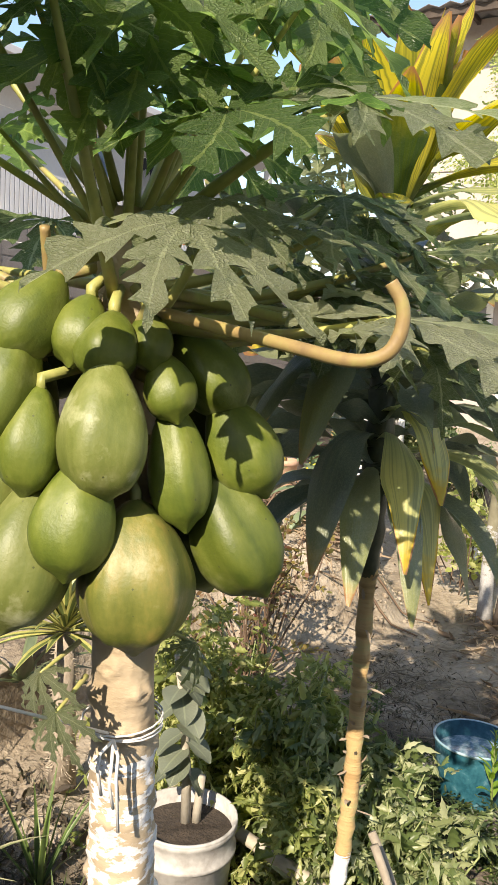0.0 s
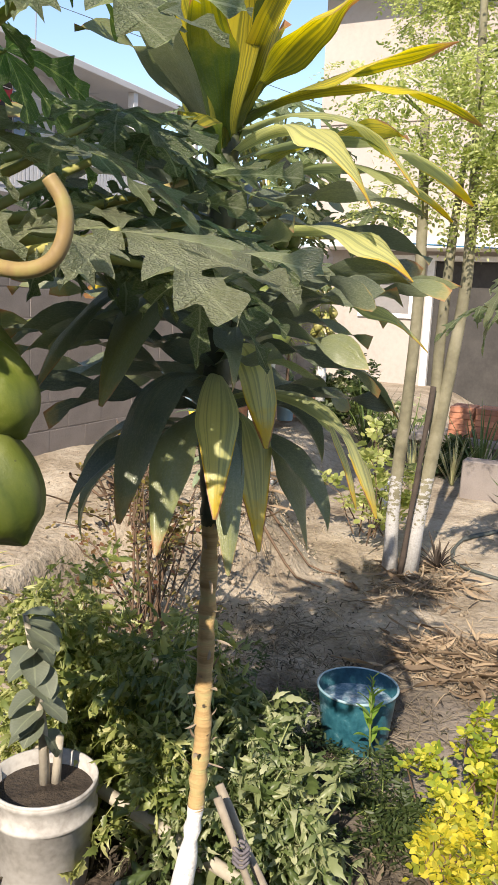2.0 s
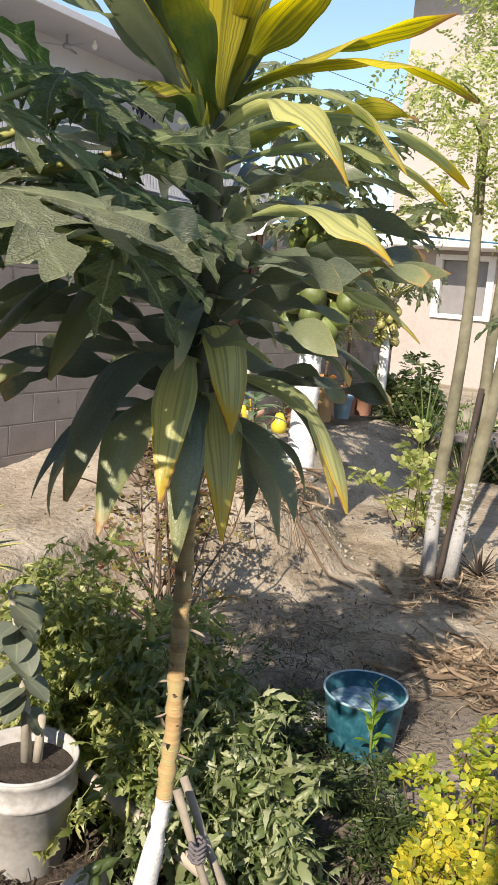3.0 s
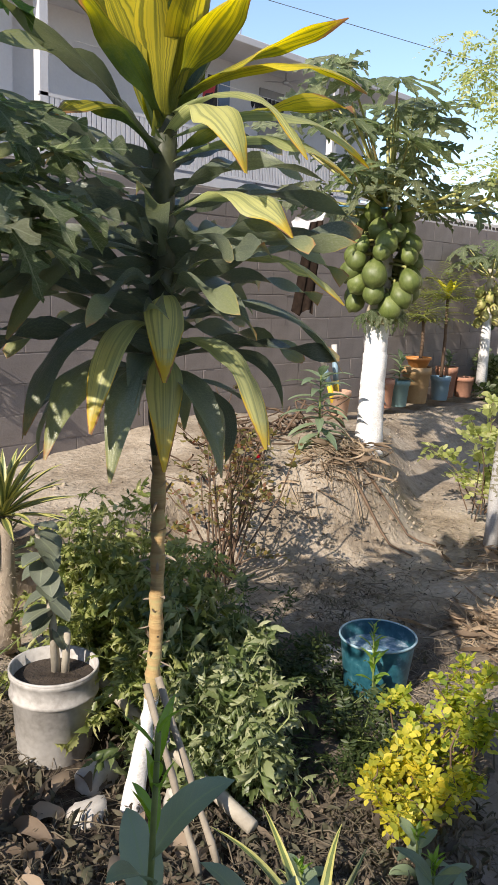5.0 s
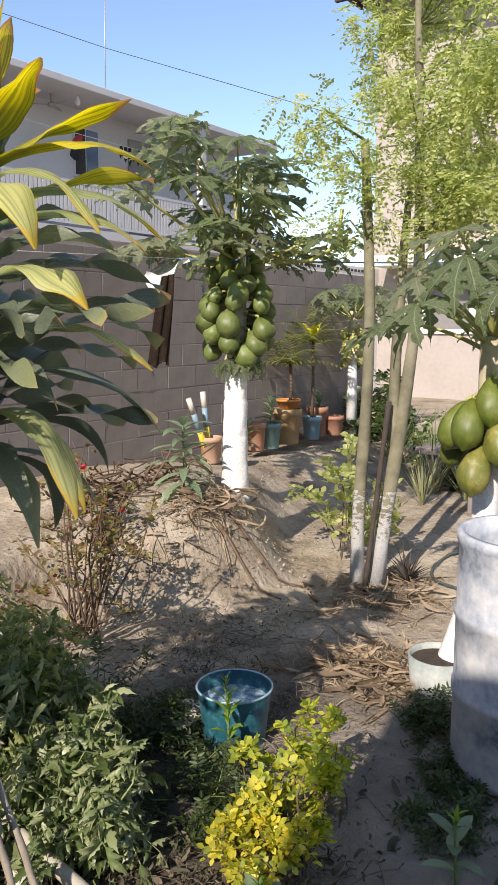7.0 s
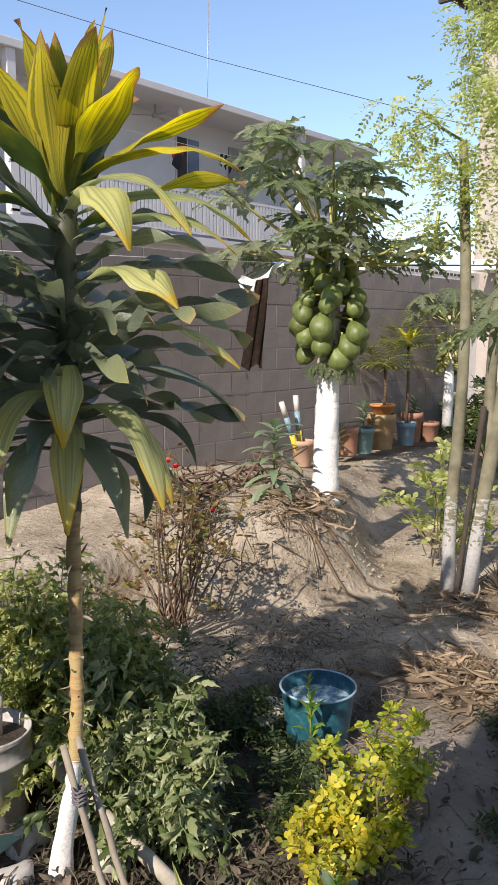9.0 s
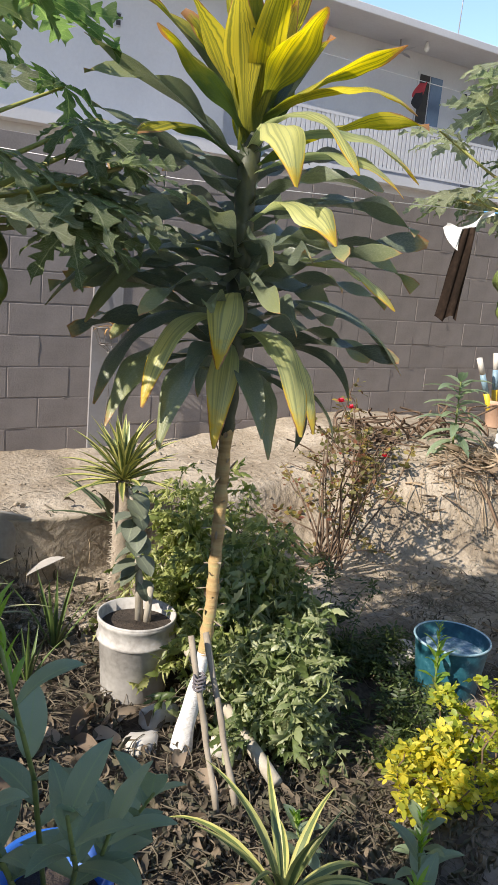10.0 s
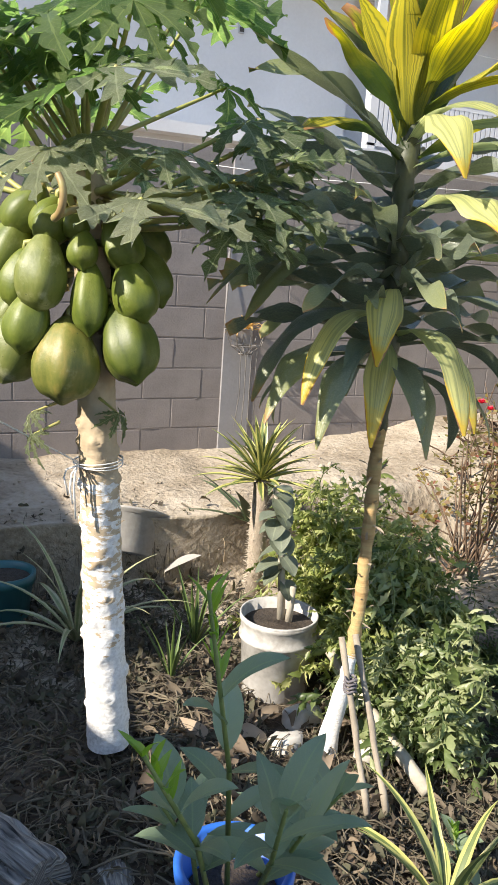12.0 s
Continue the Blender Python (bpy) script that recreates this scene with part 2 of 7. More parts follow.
# lighter copy of the striped leaf: sun on it is in the colour
DRAC_SUNLIT = leaf_mat("corn_plant_leaf_sunlit", [(0.21, 0.25, 0.13), (0.30, 0.335, 0.17), (0.38, 0.40, 0.20)], 0.36, 0.40, "object", stripes=0.5, vein=(0.12, 0.155, 0.07), fade=((0.60, 0.58, 0.22), 0.20, 0.95, 0.5), tip=(0.62, 0.44, 0.05), tip_at=0.92, edge=0.26, bump=0.15, dust_sheen=0.15)
DRAC_YEL = leaf_mat("corn_plant_leaf_yellow", [(0.035, 0.062, 0.022), (0.065, 0.100, 0.028), (0.12, 0.15, 0.03)], 0.38, 0.38, "object", stripes=0.72, vein=(0.075, 0.105, 0.018), fade=((0.58, 0.48, 0.04), 0.30, 0.82, 0.7), tip=(0.30, 0.15, 0.07), tip_at=0.94, edge=0.28, bump=0.15, dust_sheen=0.1)
TOMATO = leaf_mat("tomato_leaf", [(0.050, 0.080, 0.022), (0.125, 0.165, 0.058), (0.26, 0.29, 0.14), (0.44, 0.45, 0.28)], 0.42, 0.30)
MORINGA = leaf_mat("moringa_leaf", [(0.18, 0.225, 0.065), (0.33, 0.365, 0.13), (0.53, 0.53, 0.26)], 0.45, 0.46)
# brighter tomato leaf: sun on the plants by the bucket, painted in
TOMATO_SUNLIT = leaf_mat("sunlit_tomato_leaf", [(0.085, 0.118, 0.028), (0.19, 0.228, 0.064), (0.33, 0.35, 0.12), (0.46, 0.46, 0.22)], 0.42, 0.34)
DURANTA = leaf_mat("yellow_shrub_leaf", [(0.10, 0.15, 0.02), (0.31, 0.32, 0.035), (0.52, 0.46, 0.045), (0.66, 0.56, 0.09)], 0.5, 0.35)
DURANTA_TOP = leaf_mat("green_yellow_shrub_leaf", [(0.13, 0.20, 0.03), (0.26, 0.31, 0.04), (0.42, 0.42, 0.05), (0.56, 0.50, 0.07)], 0.5, 0.35)
WEED = leaf_mat("dark_weed_leaf", [(0.026, 0.046, 0.014), (0.045, 0.070, 0.022), (0.08, 0.105, 0.034)], 0.5, 0.3)
ROSE = leaf_mat("rose_leaf", [(0.22, 0.07, 0.05), (0.12, 0.10, 0.04), (0.14, 0.14, 0.045), (0.30, 0.21, 0.05)], 0.5, 0.3)
BIGLEAF = leaf_mat("grey_green_broad_leaf", [(0.105, 0.125, 0.085), (0.18, 0.20, 0.145)], 0.5, 0.2, "object", veins=0.5, vein=(0.26, 0.30, 0.19), dust_sheen=0.25)
GLOSSLEAF = leaf_mat("glossy_broad_leaf", [(0.125, 0.180, 0.110), (0.185, 0.245, 0.150), (0.25, 0.31, 0.19)], 0.24, 0.28, "object", veins=0.4, vein=(0.24, 0.32, 0.15), dust_sheen=0.2)
BLUE = surface("blue_plastic", [(0.006, 0.040, 0.058), (0.013, 0.078, 0.108), (0.028, 0.12, 0.155), (0.16, 0.28, 0.33)], 13, 60, 0.4, 0.1)
BUCKETWHITE = surface("dirty_white_plastic", [(0.26, 0.24, 0.215), (0.46, 0.44, 0.41), (0.58, 0.565, 0.54)], 5, 40, 0.6, 0.15)
DARKWOOD = surface("dark_rotten_wood", [(0.03, 0.022, 0.018), (0.08, 0.06, 0.045)], 8, 60, 0.9, 0.4)
SOIL = surface("dark_potting_soil", [(0.025, 0.018, 0.013), (0.065, 0.048, 0.034)], 20, 90, 0.95, 0.9, 0.02)


# ---- mesh helpers ----
class Shape:
    """Gathers vertices, faces and UVs into one mesh."""

    def __init__(self):
        self.v, self.f, self.uv, self.sm = [], [], [], []

    def add(self, verts, faces, uvs=None, smooth=True):
        o = len(self.v)
        self.v += [tuple(p) for p in verts]
        self.uv += list(uvs) if uvs else [(0.0, 0.0)] * len(verts)
        self.f += [tuple(i + o for i in f) for f in faces]
        self.sm += [smooth] * len(faces)
        return self

    def mesh(self, name, mat):
        me = bpy.data.meshes.new(name)
        me.from_pydata(self.v, [], self.f)
        layer = me.uv_layers.new(name="UVMap")
        idx = np.empty(len(me.loops), dtype=np.int32)
        me.loops.foreach_get("vertex_index", idx)
        layer.data.foreach_set("uv", np.array(self.uv, dtype=np.float32)[idx].ravel())
        me.polygons.foreach_set("use_smooth", self.sm)
        me.materials.append(mat)
        me.update()
        return me

    def box(self, x0, x1, y0, y1, z0, z1, bevel=0.0):
        if bevel <= 0:
            v = [(x, y, z) for x in (x0, x1) for y in (y0, y1) for z in (z0, z1)]
            f = [(0, 1, 3, 2), (4, 6, 7, 5), (0, 4, 5, 1), (2, 3, 7, 6), (0, 2, 6, 4), (1, 5, 7, 3)]
            return self.add(v, f, smooth=False)
        bm = bmesh.new()
        bmesh.ops.create_cube(bm, size=1, matrix=Matrix.Translation(((x0 + x1) / 2, (y0 + y1) / 2, (z0 + z1) / 2)) @ Matrix.Diagonal((x1 - x0, y1 - y0, z1 - z0, 1)))
        bmesh.ops.bevel(bm, geom=bm.edges[:], offset=bevel, segments=1, affect="EDGES")
        bm.verts.index_update()
        self.add([p.co[:] for p in bm.verts], [[q.index for q in f.verts] for f in bm.faces], smooth=False)
        bm.free()
        return self

    def tube(self, pts, radii, sides=10, cap=True, wob=0.0):
        """A tube along points; radii a number or a list."""
        pts = [Vector(p) for p in pts]
        n = len(pts)
        if not isinstance(radii, (list, tuple)):
            radii = [radii] * n
        up = Vector((0.13, 0.21, 0.97))
        vs, fs, uvs = [], [], []
        length = 0.0
        side = None
        for i, p in enumerate(pts):
            d = (pts[min(i + 1, n - 1)] - pts[max(i - 1, 0)]).normalized()
            if side is None:
                side = d.cross(up if abs(d.dot(up)) < 0.9 else Vector((1, 0, 0))).normalized()
            side = (side - d * side.dot(d)).normalized()
            up2 = d.cross(side)
            if i:
                length += (p - pts[i - 1]).length
            for k in range(sides):
                a = 2 * math.pi * k / sides
                r = radii[i] * (1 + wob * noise.noise(Vector((a * 1.3, length * 9, p.x))))
                vs.append(p + side * math.cos(a) * r + up2 * math.sin(a) * r)
                uvs.append((k / sides, length))
        for i in range(n - 1):
            for k in range(sides):
                a, b = i * sides + k, i * sides + (k + 1) % sides
                fs.append((a, b, b + sides, a + sides))
        if cap:
            fs.append(tuple(range(sides - 1, -1, -1)))
            fs.append(tuple((n - 1) * sides + k for k in range(sides)))
        return self.add(vs, fs, uvs)

    def lathe(self, prof, centre=(0, 0, 0), sides=32, m=None, wob=None):
        """A turned form from (radius, height) pairs."""
        vs, fs, uvs = [], [], []
        n = len(prof)
        for i, (r, z) in enumerate(prof):
            for k in range(sides):
                a = 2 * math.pi * k / sides
                rr = r * (wob(a, i / (n - 1)) if wob else 1)
                p = Vector((rr * math.cos(a), rr * math.sin(a), z))
                if m:
                    p = m @ p
                vs.append(p + Vector(centre))
                uvs.append((k / sides, i / (n - 1)))
        for i in range(n - 1):
            for k in range(sides):
                a, b = i * sides + k, i * sides + (k + 1) % sides
                fs.append((a, b, b + sides, a + sides))
        return self.add(vs, fs, uvs)

    def strap(self, base, az, length, width, lift, droop, curl=0.0, fold=0.25, n=10, twist=0.0, profile=None, wave=0.0):
        """A strap leaf from base, heading az, rising at lift degrees and bending down by droop degrees over its length."""
        p = Vector(base)
        e = radians(lift)
        step = length / n
        vs, fs, uvs = [], [], []
        ph = rnd.random() * 6
        for i in range(n + 1):
            t = i / n
            a = radians(az) + radians(curl) * t * t
            fwd = Vector((math.cos(a) * math.cos(e), math.sin(a) * math.cos(e), math.sin(e)))
            side = Vector((-math.sin(a), math.cos(a), 0))
            nor = side.cross(fwd) * -1
            tw = radians(twist) * t
            s2 = side * math.cos(tw) + nor * math.sin(tw)
            n2 = nor * math.cos(tw) - side * math.sin(tw)
            w = width * 0.5 * (profile(t) if profile else (0.62 + 0.85 * t if t < 0.45 else 1.0) * min(1.0, max(0.02, (1 - t) * 2.6)) ** 0.7)
            wv = wave * width * math.sin(t * 11 + ph)
            vs += [p - s2 * w + n2 * (w * fold + wv), p, p + s2 * w + n2 * (w * fold - wv)]
            uvs += [(0, t), (0.5, t), (1, t)]
            if i:
                b = (i - 1) * 3
                fs += [(b, b + 1, b + 4, b + 3), (b + 1, b + 2, b + 5, b + 4)]
            p = p + fwd * step
            e -= radians(droop) / n * (0.5 + t)
        return self.add(vs, fs, uvs)


def part(name, shape, mat, parent, label="", kind=""):
    ob = new(name, shape.mesh(name, mat) if isinstance(shape, Shape) else shape)
    ob.parent = parent
    if label or kind:
        tagged(ob, label, kind=kind)
    return ob


def thing(name, at, label, category, group="", kind=""):
    ob = new(name)
    ob.location = at
    ob.empty_display_size = 0.1
    tagged(ob, label, category, group, kind)
    bpy.context.view_layer.update()
    return ob


def under(ob, parent):
    """Parents ob so that its mesh stays where its coordinates put it."""
    ob.parent = parent
    ob.matrix_parent_inverse = parent.matrix_world.inverted()
    return ob


def piece(name, shape, mat, parent, label="", kind=""):
    """A part whose mesh is written in world coordinates, under a thing at any place."""
    ob = new(name, shape.mesh(name, mat) if isinstance(shape, Shape) else shape)
    under(ob, parent)
    if label or kind:
        tagged(ob, label, kind=kind)
    return ob


def smooth01(t):
    t = min(1.0, max(0.0, t))
    return t * t * (3 - 2 * t)


# ---- ground ----
def ground_z(x, y):
    lump = math.exp(-((x - 5.4) / 1.0) ** 2)
    edge = 3.35 - 0.75 * lump - 0.2 * smooth01((x - 7) / 2)
    z = 0.37 + (0.36 + 0.19 * math.exp(-((x - 5.6) / 1.2) ** 2)) * smooth01((y - edge) / (0.13 + 0.42 * smooth01((x - 3.6) / 1.0) + 0.5 * smooth01((x - 6.5) / 1.5)))
    z += 0.22 * math.exp(-((x - 1.5) / 0.8) ** 2 - ((y - 1.3) / 0.9) ** 2)
    z += 0.10 * smooth01((x - 6.5) / 2) * smooth01((3.4 - y) / 1.0)
    near = math.exp(-((x - 4) / 6) ** 2 - ((y - 1) / 5) ** 2)
    z += near * (0.035 * noise.noise(Vector((x * 1.7, y * 1.7, 0.3))) + 0.026 * noise.noise(Vector((x * 6, y * 6, 2.1))) + 0.016 * noise.noise(Vector((x * 17, y * 17, 4))))
    return z


def span(lo, hi, step, far):
    inner = list(np.arange(lo, hi + step / 2, step))
    out, d, p = [], step, hi
    while p < far:
        d *= 1.35
        p += d
        out.append(p)
    return [lo - (o - hi) for o in reversed(out)] + inner + out


def build_ground():
    xs, ys = span(-1.0, 11.0, 0.06, 600), sorted(span(-1.6, 4.7, 0.06, 600) + [3.36, 3.385, 3.415, 3.46, 3.475])
    s = Shape()
    nx = len(xs)
    vs = []
    for y in ys:
        for x in xs:
            # the cut bank overhangs a little below its crest
            d = (y - 3.415) / 0.065
            lip = -0.11 * max(-1.0, min(1.0, d)) * max(0.0, 1 - max(0.0, abs(d) - 1) / 6) * (1 - smooth01((x - 3.1) / 0.6)) * (0.8 + 0.4 * noise.noise(Vector((x * 3, 0, 0))))
            vs.append((x, y + lip, ground_z(x, y)))
    fs = [(j * nx + i, j * nx + i + 1, (j + 1) * nx + i + 1, (j + 1) * nx + i) for j in range(len(ys) - 1) for i in range(nx - 1)]
    s.add(vs, fs)
    tagged(new("ground", s.mesh("ground", SAND)), "dry sandy garden soil with dappled shade and litter", "ground", kind="structure")


def humus_and_shade(mat):
    """Dark, mulchy soil in the planted bed, widened as painted shade; the open yard stays sandy."""
    n, l = mat.node_tree.nodes, mat.node_tree.links
    p = n["Principled BSDF"]
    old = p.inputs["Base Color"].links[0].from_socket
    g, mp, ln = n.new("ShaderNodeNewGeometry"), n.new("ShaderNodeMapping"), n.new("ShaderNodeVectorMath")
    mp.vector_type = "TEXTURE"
    # patch reaches past the bed to paint shade between tomatoes and bucket
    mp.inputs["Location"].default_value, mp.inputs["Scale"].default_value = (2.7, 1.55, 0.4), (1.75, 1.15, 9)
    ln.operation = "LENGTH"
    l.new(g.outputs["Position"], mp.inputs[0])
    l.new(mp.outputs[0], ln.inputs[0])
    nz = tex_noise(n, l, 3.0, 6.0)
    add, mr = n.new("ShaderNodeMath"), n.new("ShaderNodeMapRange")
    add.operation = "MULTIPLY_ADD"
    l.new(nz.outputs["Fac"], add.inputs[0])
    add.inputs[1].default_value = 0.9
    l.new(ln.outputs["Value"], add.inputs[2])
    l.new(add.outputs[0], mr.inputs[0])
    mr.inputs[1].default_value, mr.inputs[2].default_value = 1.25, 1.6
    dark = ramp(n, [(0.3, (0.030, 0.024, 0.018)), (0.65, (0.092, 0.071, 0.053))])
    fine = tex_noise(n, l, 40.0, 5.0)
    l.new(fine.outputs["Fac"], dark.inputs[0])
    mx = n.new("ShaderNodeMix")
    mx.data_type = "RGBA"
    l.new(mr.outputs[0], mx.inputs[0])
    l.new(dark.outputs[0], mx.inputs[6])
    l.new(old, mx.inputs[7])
    # trodden brown earth by the drum and the blue bucket
    m2p, ln2, add2, mr2 = n.new("ShaderNodeMapping"), n.new("ShaderNodeVectorMath"), n.new("ShaderNodeMath"), n.new("ShaderNodeMapRange")
    m2p.vector_type = "TEXTURE"
    m2p.inputs["Location"].default_value, m2p.inputs["Scale"].default_value = (3.75, 0.9, 0.4), (0.95, 0.85, 9)
    ln2.operation, add2.operation = "LENGTH", "MULTIPLY_ADD"
    l.new(g.outputs["Position"], m2p.inputs[0])
    l.new(m2p.outputs[0], ln2.inputs[0])
    l.new(nz.outputs["Fac"], add2.inputs[0])
    add2.inputs[1].default_value = 0.8
    l.new(ln2.outputs["Value"], add2.inputs[2])
    l.new(add2.outputs[0], mr2.inputs[0])
    mr2.inputs[1].default_value, mr2.inputs[2].default_value = 1.2, 1.5
    damp = ramp(n, [(0.3, (0.14, 0.115, 0.092)), (0.5, (0.22, 0.185, 0.15)), (0.7, (0.31, 0.27, 0.225))])
    l.new(nz.outputs["Fac"], damp.inputs[0])
    mx2 = n.new("ShaderNodeMix")
    mx2.data_type = "RGBA"
    l.new(mr2.outputs[0], mx2.inputs[0])
    l.new(damp.outputs[0], mx2.inputs[6])
    l.new(mx.outputs[2], mx2.inputs[7])
    l.new(mx2.outputs[2], p.inputs["Base Color"])


humus_and_shade(SAND)
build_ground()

# ---- block wall ----
WALL_Y, WALL_X0, WALL_X1, WALL_Z0, COURSES = 4.64, -3.0, 10.8, 0.485, 11
COURSE, BLOCK_L = 0.196, 0.40


def build_wall():
    top = WALL_Z0 + COURSES * COURSE
    s = Shape().box(WALL_X0, WALL_X1, WALL_Y + 0.0014, WALL_Y + 0.13, 0.2, top - 0.004)
    wall = tagged(new("wall_north", s.mesh("wall_north", MORTAR)), "grey concrete block garden wall with rough mortar joints", "wall", kind="structure")
    meshes = []
    for k in range(4):
        b = Shape().box(0, BLOCK_L - 0.009, -0.0015 * k / 3, 0.02, 0, COURSE - 0.009, 0.002)
        meshes.append(b.mesh("block", BLOCK))
    rest = Shape()
    for c in range(COURSES):
        z = WALL_Z0 + c * COURSE + 0.006
        x = WALL_X0 - (c % 2) * BLOCK_L / 2
        while x < WALL_X1 - 0.02:
            x0, x1 = max(x, WALL_X0) + 0.006, min(x + BLOCK_L, WALL_X1) - 0.006
            if c >= 1 and x > 0.7 and x1 - x0 > 0.3:
                ob = new("block", rnd.choice(meshes))
                ob.location = (x0, WALL_Y + rnd.uniform(-0.0012, 0.0012), z)
                ob.rotation_euler = (0, rnd.uniform(-0.004, 0.004), 0)
                ob.parent = wall
            else:
                rest.box(x0, x1, WALL_Y, WALL_Y + 0.02, z, z + COURSE - 0.012)
            x += BLOCK_L
    part("blocks", rest, BLOCK, wall, kind="stuff")
    lumps = Shape()
    for _ in range(110):
        c = rnd.randrange(1, COURSES)
        z = WALL_Z0 + c * COURSE + rnd.gauss(0, 0.008)
        x = rnd.uniform(0.6, 10.6)
        if rnd.random() < 0.3:
            x = WALL_X0 + round((x - WALL_X0) / (BLOCK_L / 2)) * BLOCK_L / 2 + rnd.gauss(0, 0.006)
            z += rnd.uniform(-0.1, 0.05)
            sx, sz = rnd.uniform(0.004, 0.010), rnd.uniform(0.02, 0.07)
        else:
            sx, sz = rnd.uniform(0.015, 0.09), rnd.uniform(0.003, 0.009)
        ring = [(x + sx * math.cos(a) * rnd.uniform(0.7, 1.2), WALL_Y - 0.002, z + sz * math.sin(a) * rnd.uniform(0.7, 1.2)) for a in [k * 2 * math.pi / 8 for k in range(8)]]
        lumps.add(ring + [(x, WALL_Y - rnd.uniform(0.003, 0.006), z)], [(k, (k + 1) % 8, 8) for k in range(8)])
    part("mortar_lumps", lumps, MORTAR, wall, "squeezed-out mortar along the joints", "stuff")
    col = Shape().box(3.34, 3.55, WALL_Y - 0.012, WALL_Y + 0.1, 0.3, top + 0.003, 0.004)
    part("column", col, surface("smooth_cast_concrete", [(0.20, 0.19, 0.19), (0.26, 0.25, 0.25)], 3, 40, 0.9, 0.3), wall, "smooth cast concrete column")


build_wall()


# ---- the house behind the wall ----
def build_house():
    h = thing("house", (9, 12.4, 0.3), "two-storey white house with flat roof and long balcony", "house")
    piece("wall", Shape().box(-6, 18.8, 12.4, 16, 0.2, 6.3), HOUSEWALL, h)
    piece("roof", Shape().box(-6.3, 19.0, 11.25, 16.3, 6.27, 6.40, 0.01), HOUSEWALL, h, "flat concrete roof slab with a thin edge")
    piece("balcony_floor", Shape().box(-6, 18.8, 11.25, 12.4, 3.62, 3.78), HOUSEWALL, h)
    piece("lower_wall", Shape().box(-6, 18.8, 11.6, 12.39, 0.2, 3.62), HOUSEWALL, h)
    piece("front_room", Shape().box(-6, 8.6, 12.0, 12.4, 3.78, 6.27), HOUSEWALL, h, "plain front room set back under the roof")
    for x in (8.62, 16.0, 18.6):
        piece("post", Shape().box(x, x + 0.16, 11.3, 11.46, 3.78, 6.27, 0.008), HOUSEWALL, h)
    rail = piece("railing", Shape().box(8.6, 18.6, 11.30, 11.34, 4.58, 4.63).box(8.6, 18.6, 11.30, 11.34, 3.84, 3.88), HOUSEWALL, h)
    bars = Shape()
    x = 8.8
    while x < 18.55:
        bars.box(x, x + 0.075, 11.305, 11.33, 3.86, 4.6)
        x += 0.10
    piece("slats", bars, HOUSEWALL, rail, kind="stuff")
    w = piece("window", Shape().box(13.20, 13.90, 12.37, 12.41, 4.95, 5.95), HOUSEWALL, h)
    # open half of the window: dark sheet for the room's shade
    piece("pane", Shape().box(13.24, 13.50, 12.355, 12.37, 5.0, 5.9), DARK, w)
    piece("pane", Shape().box(13.54, 13.86, 12.355, 12.37, 5.0, 5.9), GLASSBLUE, w, "window pane with a blue curtain behind it")
    piece("door", Shape().box(14.8, 15.6, 12.36, 12.41, 3.8, 5.95, 0.01), surface("dull_door", [(0.2, 0.19, 0.18), (0.28, 0.27, 0.26)], 2, 10, 0.7, 0.1), h)


build_house()


